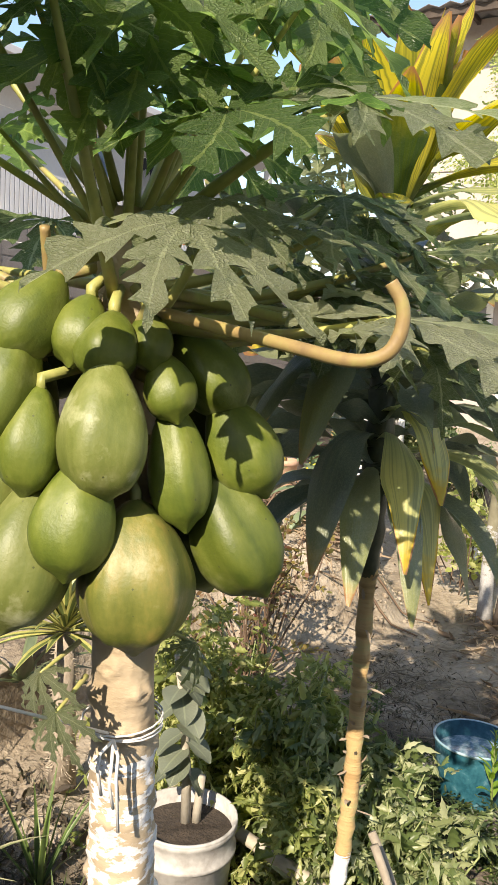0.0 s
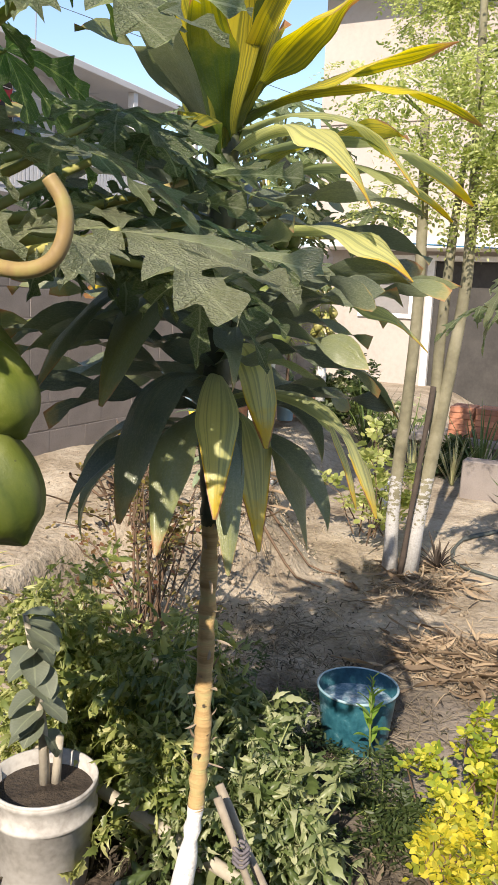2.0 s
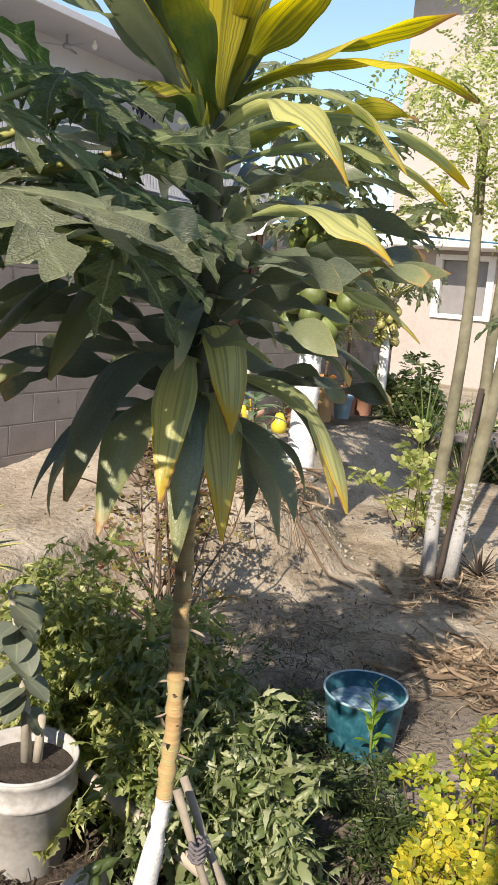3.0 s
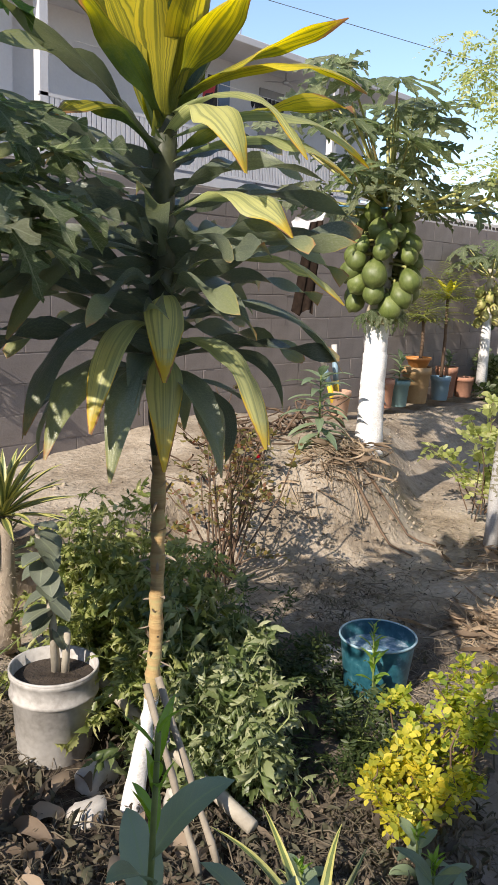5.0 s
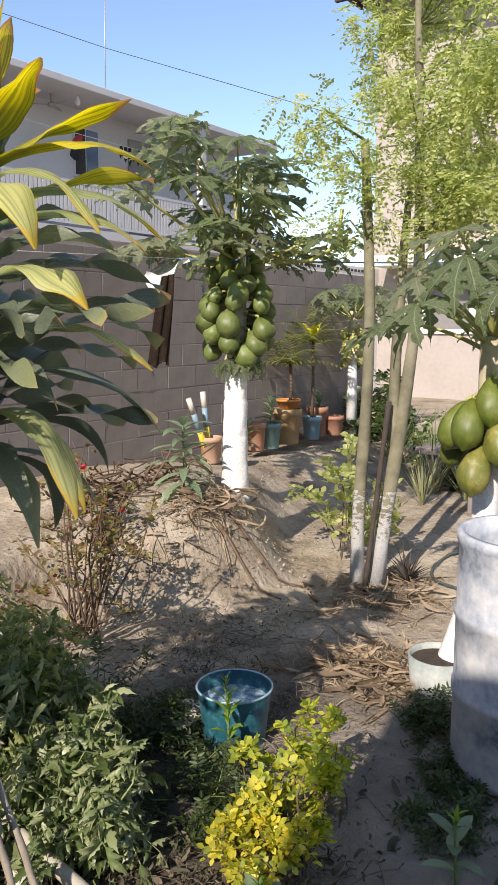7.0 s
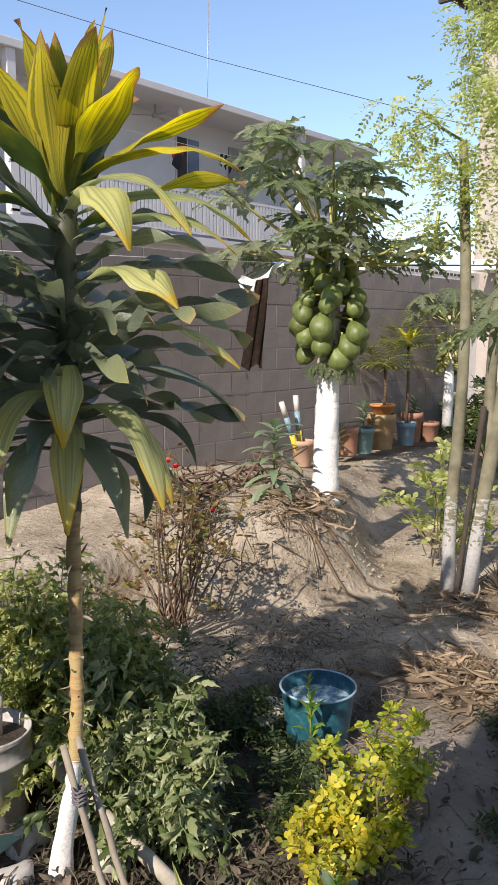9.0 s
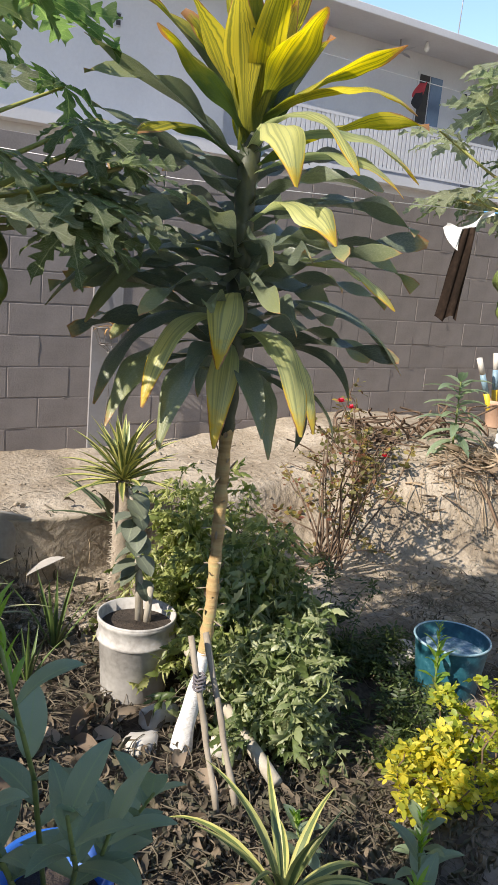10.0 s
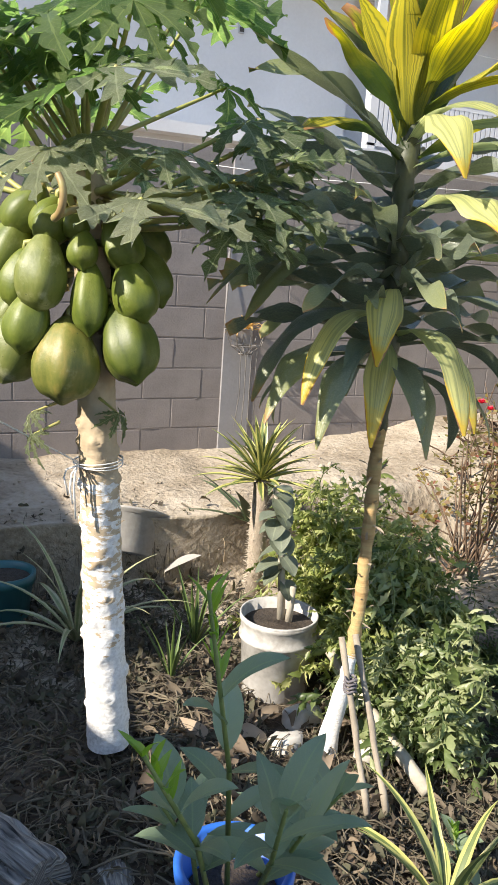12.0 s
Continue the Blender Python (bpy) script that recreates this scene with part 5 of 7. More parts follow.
# plants 0, 1 and 5 take the brighter colour with sun painted in
for k, (c, rr, n) in enumerate((((2.92, 2.46, 0.37), (0.26, 0.24, 0.78), 300), ((2.95, 2.12, 0.37), (0.28, 0.28, 0.68), 320), ((3.00, 2.01, 0.37), (0.26, 0.25, 0.58), 250), ((2.88, 1.71, 0.38), (0.19, 0.20, 0.42), 235), ((2.84, 1.86, 0.40), (0.19, 0.20, 0.34), 110), ((3.05, 2.55, 0.37), (0.30, 0.28, 0.66), 220))):
    compound_bush("tomato_plant", c, rr, int(n * (1.2 if k in (0, 1, 5) else 0.95)), 0.14, 4, 0.037 if k in (0, 1, 5) else 0.043, 0.40, TOMATO_SUNLIT if k in (0, 1, 5) else TOMATO, STEMLIGHT, "sprawling green tomato plant with ragged curling leaves", "tomato plant", 20 + k, 22, 0.005, hollow=0.30, torn=True)
compound_bush("young_shrub", (6.22, 2.52, 0.46), (0.34, 0.34, 0.78), 110, 0.13, 3, 0.055, 0.75, MORINGA, STEMBROWN, "young leafy shrub with small round leaves", "shrub", 77, 12, 0.005, hollow=0.62)
for k, (x, y, rr, hh) in enumerate(((3.50, 2.15, 0.24, 0.38), (3.38, 1.62, 0.20, 0.20), (3.30, 1.42, 0.16, 0.15), (3.58, 1.98, 0.16, 0.26), (4.33, 1.14, 0.15, 0.11), (3.72, 0.84, 0.16, 0.07), (4.0, 0.95, 0.14, 0.06))):
    compound_bush("weed_clump", (x, y, ground_z(x, y) - 0.01), (rr, rr, hh), 160, 0.10, 4, 0.028, 0.36, WEED, STEMGREEN, "low dark green weed clump on the damp soil", "weed", 90 + k, 14, 0.003, hollow=0.15)
compound_bush("yellow_shrub", (3.12, 1.21, 0.385), (0.105, 0.105, 0.26), 330, 0.044, 2, 0.028, 0.66, DURANTA, STEMBROWN, "low shrub with bright yellow-green leaves", "shrub", 31, 20, 0.004, (0.0, 0.0), 0.3)
compound_bush("yellow_shrub", (3.365, 1.235, 0.38), (0.10, 0.10, 0.44), 330, 0.044, 2, 0.028, 0.66, DURANTA_TOP, STEMBROWN, "taller shrub with greener yellow leaves at its top", "shrub", 33, 18, 0.004, (0.02, 0.0), 0.45)
compound_bush("rose_bush", (4.05, 2.95, 0.42), (0.52, 0.45, 0.95), 190, 0.075, 2, 0.034, 0.62, ROSE, STEMBROWN, "leggy rose bush with reddish and yellowing leaves", "rose bush", 41, 32, 0.006, hollow=0.4)
compound_bush("rose_bush", (4.6, 3.35, 0.60), (0.5, 0.45, 0.80), 120, 0.075, 2, 0.034, 0.62, ROSE, STEMBROWN, "leggy rose bush with sparse dull leaves near the wall", "rose bush", 43, 22, 0.006, hollow=0.4)
for x, y, z in ((4.0, 2.9, 1.36), (4.75, 3.3, 0.92), (4.25, 3.1, 1.28)):
    f = Shape()
    for k in range(11):
        f.strap((x, y, z), k * 137.5, 0.028, 0.026, 70 - 5 * k, 30, n=4)
    t = thing("rose_flower", (x, y, z), "small red rose bloom on the leggy bush", "flower")
    piece("petals", f, leaf_mat("red_petal", [(0.5, 0.02, 0.04), (0.65, 0.05, 0.09)], 0.5, 0.2), t, kind="stuff")


# ---- low planting ----


def stripe_mat(name, edge, middle, half):
    m, n, l, p = material(name)
    uv, sep = n.new("ShaderNodeUVMap"), n.new("ShaderNodeSeparateXYZ")
    l.new(uv.outputs[0], sep.inputs[0])
    a, b, g = n.new("ShaderNodeMath"), n.new("ShaderNodeMath"), n.new("ShaderNodeMath")
    a.operation, b.operation, g.operation = "SUBTRACT", "ABSOLUTE", "LESS_THAN"
    l.new(sep.outputs[0], a.inputs[0])
    a.inputs[1].default_value = 0.5
    l.new(a.outputs[0], b.inputs[0])
    l.new(b.outputs[0], g.inputs[0])
    g.inputs[1].default_value = half
    nz = tex_noise(n, l, 30)
    r1, r2 = ramp(n, [(0.3, tuple(0.75 * c for c in edge)), (0.7, edge)]), ramp(n, [(0.3, tuple(0.7 * c for c in middle)), (0.7, middle)])
    l.new(nz.outputs["Fac"], r1.inputs[0])
    l.new(nz.outputs["Fac"], r2.inputs[0])
    mx = n.new("ShaderNodeMix")
    mx.data_type = "RGBA"
    l.new(g.outputs[0], mx.inputs[0])
    l.new(r1.outputs[0], mx.inputs[6])
    l.new(r2.outputs[0], mx.inputs[7])
    l.new(mx.outputs[2], p.inputs["Base Color"])
    p.inputs["Roughness"].default_value = 0.45
    return m


SPIDER = stripe_mat("green_leaf_with_cream_edges", (0.44, 0.42, 0.13), (0.13, 0.17, 0.05), 0.22)
PALEGRASS = stripe_mat("pale_strap_leaf", (0.38, 0.36, 0.20), (0.22, 0.25, 0.10), 0.2)
AGAVE = stripe_mat("dull_agave_leaf", (0.13, 0.16, 0.07), (0.09, 0.12, 0.055), 0.35)
GREENSTRAP = stripe_mat("green_strap_leaf", (0.14, 0.20, 0.05), (0.08, 0.13, 0.035), 0.3)


def rosette(name, at, n, length, width, mat, label, category, seed, lift=(25, 80), droop=(40, 110), fold=0.5):
    t = thing(name, at, label, category)
    r = random.Random(seed)
    for i in range(n):
        u = i / n
        a = i * 137.5 + r.uniform(-12, 12)
        s = Shape().strap((at[0] + 0.012 * math.cos(radians(a)), at[1] + 0.012 * math.sin(radians(a)), at[2] + 0.02 * u), a, length * r.uniform(0.7, 1.15), width * r.uniform(0.8, 1.15), lift[0] + (lift[1] - lift[0]) * u, r.uniform(*droop) * (1 - 0.5 * u), r.uniform(-20, 20), fold, 10,
                          profile=lambda q: (0.7 + 0.9 * q if q < 0.33 else 1.0) * max(0.02, min(1.0, (1 - q) * 1.7)) ** 0.8)
        piece("leaf", s, mat, t)
    return t


rosette("spider_plant", (2.36, 1.00, 0.53), 16, 0.36, 0.030, SPIDER, "spider plant with arching cream-edged strap leaves", "spider plant", 5, (20, 78), (45, 120))
rosette("spider_plant", (1.95, 2.85, 0.40), 18, 0.50, 0.030, PALEGRASS, "pale spider plant with long flopping strap leaves", "spider plant", 6, (30, 80), (60, 130))
rosette("agave", (2.98, 3.36, 0.66), 11, 0.42, 0.055, AGAVE, "agave with broad dull green leaves on the bank", "agave", 14, (5, 60), (0, 50), 0.3)
rosette("strap_plant", (2.42, 2.70, 0.38), 12, 0.34, 0.018, GREENSTRAP, "clump of upright green strap leaves", "plant", 8, (55, 86), (5, 45))
rosette("strap_plant", (2.22, 2.45, 0.40), 8, 0.26, 0.016, GREENSTRAP, "small clump of upright green strap leaves", "plant", 9, (60, 86), (5, 30))


def build_pachypodium():
    base = (2.86, 3.02, 0.42)
    t = thing("spiny_succulent", base, "spiny-trunked succulent with a tuft of narrow cream-striped leaves", "succulent")
    bark = surface("grey_spiny_bark", [(0.26, 0.21, 0.16), (0.40, 0.34, 0.27)], 22, 90, 0.9, 0.6)
    piece("trunk", Shape().tube([(2.86, 3.02, 0.40), (2.855, 3.02, 0.6), (2.845, 3.015, 0.8), (2.84, 3.01, 1.0)], [0.050, 0.046, 0.040, 0.034], 16, wob=0.12), bark, t)
    r = random.Random(4)
    sp = Shape()
    for i in range(420):
        a, z = r.uniform(0, 6.28), r.uniform(0.44, 1.0)
        rad = 0.048 - 0.024 * (z - 0.42)
        o = Vector((math.cos(a), math.sin(a), r.gauss(0, 0.3)))
        p = Vector((2.85, 3.016, z)) + Vector((math.cos(a), math.sin(a), 0)) * rad * 0.9
        q = Vector((-math.sin(a), math.cos(a), 0)) * 0.0016
        sp.add([p - q, p + q, p + Vector((0, 0, 0.003)), p + o * 0.026], [(0, 1, 3), (1, 2, 3), (2, 0, 3)])
    piece("spines", sp, surface("pale_spine", [(0.4, 0.34, 0.26), (0.55, 0.48, 0.38)], 20, 80, 0.7, 0.1), t, kind="stuff")
    for i in range(62):
        u = i / 61
        s = Shape().strap((2.84, 3.01, 0.985 + 0.03 * u), i * 137.5, r.uniform(0.25, 0.34), 0.030, 0 + 80 * u, r.uniform(10, 50), r.uniform(-12, 12), 0.5, 7)
        piece("leaf", s, SPIDER, t)


build_pachypodium()


def blade(s, base, az, length, width, lift, droop, curl=0.0):
    """A pointed oval leaf."""
    return s.strap(base, az, length, width, lift, droop, curl, 0.3, 9, rnd.uniform(-15, 15), profile=lambda t: math.sin(math.pi * min(0.999, 0.04 + t * 0.96)) ** 0.75 * (1.1 - 0.35 * t) + 0.02, wave=0.02)


def shoot(name, base, height, lean, n, length, width, mat, label, category, stem=0.006, seed=1, lift=(60, 10), young=None, first=0.15):
    t = thing(name, base, label, category)
    r = random.Random(seed)
    b = Vector(base)
    top = b + Vector((lean[0], lean[1], height))
    mid = b.lerp(top, 0.5) + Vector((0.02, 0.01, 0))
    piece("stem", Shape().tube([b, mid, top], [stem, stem * 0.8, stem * 0.5], 7), STEMGREEN, t)
    for i in range(n):
        u = first + (1 - first) * (i + 0.5) / n
        p = b.lerp(mid, u * 2) if u < 0.5 else mid.lerp(top, u * 2 - 1)
        k, kw = (1.0, 1.0) if u < 0.8 or not young else (0.42, 0.30)
        s = blade(Shape(), p, i * 137.5 + r.uniform(-20, 20), length * k * r.uniform(0.75, 1.15), width * kw * r.uniform(0.85, 1.1), lift[1] + (lift[0] - lift[1]) * u + r.uniform(-10, 10), r.uniform(30, 70))
        piece("leaf", s, young if young and u > 0.8 else mat, t)
    if young:
        for i in range(8):
            p = mid.lerp(top, 0.55 + 0.45 * i / 7)
            piece("leaf", blade(Shape(), p, i * 137.5 + 40, length * r.uniform(0.3, 0.5), width * 0.28, r.uniform(45, 80), r.uniform(0, 50)), young, t)
    return t


YOUNG = leaf_mat("young_green_leaf", [(0.14, 0.24, 0.03), (0.20, 0.32, 0.04)], 0.4, 0.35, "object", veins=0.4)
# the plant in the bucket: stacked grey leaves on a pale stem
def potted_broadleaf():
    base = Vector((2.60, 2.30, 0.64))
    t = thing("potted_broadleaf", base, "potted plant with hanging stacked grey-green oval leaves", "plant")
    line = [base, base + Vector((-0.01, 0.0, 0.18)), base + Vector((-0.03, 0.01, 0.38)), base + Vector((-0.06, 0.02, 0.54))]
    piece("stem", Shape().tube(line, [0.016, 0.014, 0.011, 0.007], 9, wob=0.15), STICK_PALE, t)
    piece("stem", Shape().tube([base + Vector((0.02, -0.02, 0)), base + Vector((0.025, -0.03, 0.16))], [0.014, 0.012], 9, wob=0.15), STICK_PALE, t)
    r = random.Random(15)
    for i in range(17):
        u = i / 16
        p = line[1].lerp(line[2], u * 2) if u < 0.5 else line[2].lerp(line[3], u * 2 - 1)
        piece("leaf", blade(Shape(), p, 218 + r.uniform(-80, 80), r.uniform(0.085, 0.115), r.uniform(0.072, 0.092), r.uniform(-50, -10) + 25 * u, r.uniform(20, 50)), BIGLEAF, t)


STICK_PALE = surface("pale_woody_stem", [(0.32, 0.28, 0.22), (0.46, 0.42, 0.34)], 14, 70, 0.85, 0.3)
potted_broadleaf()


def front_pot():
    at = (1.72, 0.86, ground_z(1.72, 0.86) - 0.01)
    h, r0, r1 = 0.99 - at[2], 0.078, 0.098
    t = thing("blue_pot", at, "tall bright blue plastic pot half hidden under broad leaves", "flower pot")
    prof = [(0.002, 0), (r0, 0), (r0 + 0.003, 0.008), (r1 - 0.004, h - 0.03), (r1 + 0.006, h - 0.025), (r1 + 0.008, h - 0.004), (r1 + 0.002, h), (r1 - 0.008, h - 0.004), (r0 - 0.01, 0.02)]
    piece("body", Shape().lathe(prof, at, 40), surface("bright_blue_plastic", [(0.02, 0.10, 0.42), (0.03, 0.14, 0.52)], 6, 50, 0.4, 0.05), t)
    piece("soil", Shape().lathe([(0.001, h - 0.06), (r1 - 0.016, h - 0.065)], at, 24), SOIL, t)


front_pot()
# shoots from the pot: foot, tip, number of leaves, leaf length, whether the tip is young
for k, (x, y, tip, n, ln, fresh) in enumerate(((1.68, 0.77, (1.50, 0.585, 1.625), 9, 0.115, True), (1.65, 0.76, (1.41, 0.53, 1.465), 10, 0.105, True), (1.70, 0.74, (1.56, 0.47, 1.40), 9, 0.125, False), (1.73, 0.77, (1.68, 0.60, 1.25), 9, 0.12, False), (1.76, 0.81, (1.80, 0.70, 1.20), 8, 0.115, False), (1.64, 0.80, (1.52, 0.74, 1.22), 8, 0.11, False))):
    x, y, tip = x + 0.02, y + 0.07, (tip[0] + 0.02, tip[1] + 0.01, tip[2])
    shoot("broadleaf_shoot", (x, y, 0.925), tip[2] - 0.925, (tip[0] - x, tip[1] - y), n, ln, 0.044, GLOSSLEAF, "glossy broad-leaved shoot rising from the blue pot", "plant", 0.005, 30 + k, (70, 12), YOUNG if fresh else None, 0.30)
for k, (x, y, h, n, ln) in enumerate(((2.62, 0.78, 0.26, 12, 0.14), (2.75, 0.92, 0.22, 10, 0.12), (3.42, 0.70, 0.22, 10, 0.11), (2.55, 1.16, 0.18, 9, 0.09), (2.9, 1.05, 0.18, 9, 0.09))):
    shoot("broadleaf_weed", (x, y, ground_z(x, y) - 0.01), h, (0.03 * (k % 3 - 1), 0.02), n, ln, 0.045, GLOSSLEAF, "low glossy green weed with broad leaves", "plant", 0.005, 50 + k, (60, 10), YOUNG, 0.1)
shoot("water_weed", (3.53, 1.62, 0.36), 0.40, (0.0, 0.02), 16, 0.09, 0.026, YOUNG, "slim bright-green weed beside the blue bucket", "plant", 0.005, 61, (70, 20), YOUNG, 0.35)
shoot("young_mango", (5.30, 3.26, 0.80), 0.60, (0.02, 0.02), 34, 0.25, 0.06, GLOSSLEAF, "young mango seedling with drooping lance-shaped leaves", "plant", 0.008, 62, (25, -25), None, 0.25)

# ---- sticks at the corn plant's foot ----
STICK = surface("pale_stick", [(0.20, 0.165, 0.125), (0.36, 0.31, 0.24)], 8, 60, 0.85, 0.4)


def stick(name, pts, rad, label, category="stick", mat=None):
    n = 8
    line = [Vector(pts[0]).lerp(Vector(pts[-1]), i / n) + Vector((0.0015 * math.sin(i * 1.7), 0.0015 * math.cos(i * 2.3), 0)) for i in range(n + 1)]
    ob = new(name, Shape().tube(line, [rad * (1 + 0.12 * math.sin(i * 1.9)) for i in range(n + 1)], 9, wob=0.12).mesh(name, mat or STICK))
    return tagged(ob, label, category)


stick("stake", [(2.455, 1.45, 0.44), (2.455, 1.675, 0.905)], 0.0095, "weathered wooden stake leaning on the corn plant")
stick("stake", [(2.515, 1.44, 0.44), (2.53, 1.71, 0.885)], 0.0100, "weathered wooden stake leaning on the corn plant")
stick("wooden_pole", [(2.765, 2.50, 0.64), (2.675, 1.46, 0.462)], 0.021, "pale wooden pole lying against the bucket rim", "pole", STICK_PALE)
tie = Shape()
for k in range(4):
    c = Vector((2.458, 1.61, 0.765 + 0.012 * k))
    tie.tube([c + Vector((0.018 * math.cos(a), 0.018 * math.sin(a), 0.004 * math.sin(3 * a))) for a in [j * 0.55 for j in range(12)]], 0.004, 5, False)
tagged(new("tie_cloth", tie.mesh("tie_cloth", surface("dark_rag", [(0.09, 0.08, 0.09), (0.2, 0.18, 0.19)], 20, 80, 0.9, 0.3))), "dark rag tied round the stakes", "tie")
STONE = surface("pale_stone", [(0.36, 0.33, 0.29), (0.52, 0.49, 0.44)], 7, 50, 0.9, 0.5)


def stone(at, size, seed, name="stone", label="pale rough stone half sunk in the soil"):
    r = random.Random(seed)
    bm = bmesh.new()
    bmesh.ops.create_icosphere(bm, subdivisions=3, radius=1)
    o = Vector((r.uniform(0, 50), r.uniform(0, 50), r.uniform(0, 50)))
    s = Shape()
    pts = []
    for v in bm.verts:
        k = 1 + 0.35 * noise.noise(v.co * 1.1 + o) + 0.12 * noise.noise(v.co * 3 + o)
        q = Vector((max(-0.8, min(0.8, v.co.x)), max(-0.8, min(0.8, v.co.y)), max(-0.75, min(0.75, v.co.z)))) * k
        pts.append(Vector(at) + Vector((q.x * size[0], q.y * size[1], q.z * size[2])))
    bm.verts.index_update()
    s.add(pts, [[v.index for v in f.verts] for f in bm.faces])
    bm.free()
    tagged(new(name, s.mesh(name, STONE)), label, "stone")


stone((2.66, 1.72, 0.44), (0.075, 0.06, 0.06), 1)
stone((2.56, 2.02, 0.41), (0.08, 0.06, 0.05), 2)
stone((3.72, 1.985, 0.40), (0.12, 0.09, 0.085), 3, "stone", "broken concrete lump beside the blue bucket")
stone((2.42, 1.88, 0.42), (0.07, 0.06, 0.05), 4)

# ---- logs in the foreground ----
def split_wood():
    m, n, l, p = material("grey_split_wood")
    uv, mp, nz = n.new("ShaderNodeUVMap"), n.new("ShaderNodeMapping"), n.new("ShaderNodeTexNoise")
    mp.inputs["Scale"].default_value = (46, 2.2, 1)
    nz.inputs["Scale"].default_value, nz.inputs["Detail"].default_value = 1.0, 8.0
    l.new(uv.outputs[0], mp.inputs[0])
    l.new(mp.outputs[0], nz.inputs["Vector"])
    r = ramp(n, [(0.32, (0.03, 0.028, 0.026)), (0.45, (0.16, 0.15, 0.14)), (0.6, (0.30, 0.285, 0.26)), (0.72, (0.42, 0.40, 0.37))])
    l.new(nz.outputs["Fac"], r.inputs[0])
    l.new(r.outputs[0], p.inputs["Base Color"])
    p.inputs["Roughness"].default_value = 0.9
    b = n.new("ShaderNodeBump")
    b.inputs["Strength"].default_value, b.inputs["Distance"].default_value = 1.0, 0.02
    l.new(nz.outputs["Fac"], b.inputs["Height"])
    l.new(b.outputs[0], p.inputs["Normal"])
    return m


BARKLOG = split_wood()


def log(a, b, rad, seed):
    """A split log: ridged along its length, with a pale sawn end."""
    a, b = Vector(a), Vector(b)
    d = (b - a).normalized()
    u = d.cross(Vector((0, 0, 1))).normalized()
    v = d.cross(u)
    s = Shape()
    n, m = 26, 64
    vs = []
    for i in range(n + 1):
        p = a.lerp(b, i / n)
        for k in range(m):
            q = 2 * math.pi * k / m
            r = rad * (1 + 0.16 * noise.noise(Vector((math.cos(q) * 1.2, math.sin(q) * 1.2, i * 0.12 + seed))) + 0.10 * noise.noise(Vector((q * 5 + 0.15 * math.sin(i * 0.5), i * 0.10, seed * 3.0))) - 0.55 * max(0, noise.noise(Vector((q * 7, i * 0.10, seed * 7.0))) - 0.15))
            vs.append(p + u * math.cos(q) * r + v * math.sin(q) * r)
    s.add(vs, [(i * m + k, i * m + (k + 1) % m, (i + 1) * m + (k + 1) % m, (i + 1) * m + k) for i in range(n) for k in range(m)] + [tuple(range(m)), tuple(n * m + k for k in range(m))], [(k / m, i / n) for i in range(n + 1) for k in range(m)], smooth=False)
    tagged(new("log", s.mesh("log", BARKLOG)), "weathered grey cut log with deep splits", "log")


log((1.37, 1.66, 0.56), (1.50, 1.34, 0.60), 0.075, 1)
log((1.66, 1.38, 0.54), (1.63, 1.16, 0.56), 0.058, 2)


# ---- basin, pots by the bank ----
def basin():
    at = Vector((2.36, 3.53, 0.50))
    t = thing("cracked_basin", at, "grey cracked plastic basin lying tilted on the bank", "basin")
    m = Matrix.Rotation(radians(-25), 3, "X") @ Matrix.Rotation(radians(14), 3, "Y")
    prof = [(0.002, -0.10), (0.145, -0.10), (0.15, -0.095), (0.195, 0.09), (0.225, 0.10), (0.228, 0.112), (0.19, 0.108), (0.14, -0.085), (0.002, -0.085)]
    piece("body", Shape().lathe(prof, at + Vector((0, 0, 0.09)), 40, m), surface("faded_grey_plastic", [(0.27, 0.25, 0.23), (0.40, 0.38, 0.35)], 5, 40, 0.7, 0.2), t)
    sh = Shape()
    sh.strap((2.53, 3.38, 0.44), -20, 0.20, 0.10, 35, 30, n=6, fold=0.1)
    piece("shard", sh, surface("grey_shard", [(0.3, 0.28, 0.26), (0.42, 0.4, 0.37)], 5, 40, 0.7, 0.2), t, "broken-off piece of the basin's rim")


basin()


def pot(at, r0, r1, h, mat, label, name="flower_pot", rim=True):
    t = thing(name, at, label, "flower pot", "pots along the wall" if at[1] > 4 else "")
    prof = [(0.002, 0), (r0, 0), (r0 + 0.004, 0.008)] + ([(r1 * 0.97, h * 0.8), (r1 * 1.06, h * 0.81), (r1 * 1.07, h)] if rim else [(r1, h)]) + [(r1 * 0.95, h), (r1 * 0.9, h * 0.86)]
    piece("body", Shape().lathe(prof, at, 30), mat, t)
    piece("soil", Shape().lathe([(0.001, h * 0.88), (r1 * 0.93, h * 0.86)], at, 20), SOIL, t)
    return t


TERRA = surface("terracotta", [(0.28, 0.13, 0.08), (0.42, 0.22, 0.14)], 6, 50, 0.85, 0.3)
PEACH = surface("pale_terracotta", [(0.38, 0.23, 0.16), (0.50, 0.33, 0.23)], 6, 50, 0.85, 0.3)
TEAL = surface("teal_plastic", [(0.11, 0.20, 0.20), (0.17, 0.27, 0.27)], 5, 50, 0.5, 0.1)
BLUEGREY = surface("grey_blue_plastic", [(0.17, 0.27, 0.34), (0.24, 0.35, 0.42)], 5, 50, 0.5, 0.1)
TAN = surface("banded_tan_glaze", [(0.28, 0.18, 0.09), (0.42, 0.28, 0.14)], 6, 40, 0.6, 0.2)
ORANGE = surface("orange_plastic", [(0.46, 0.18, 0.05), (0.58, 0.26, 0.08)], 6, 40, 0.5, 0.1)
DARKTEAL = surface("dark_teal_plastic", [(0.02, 0.09, 0.10), (0.03, 0.13, 0.14)], 6, 40, 0.4, 0.1)
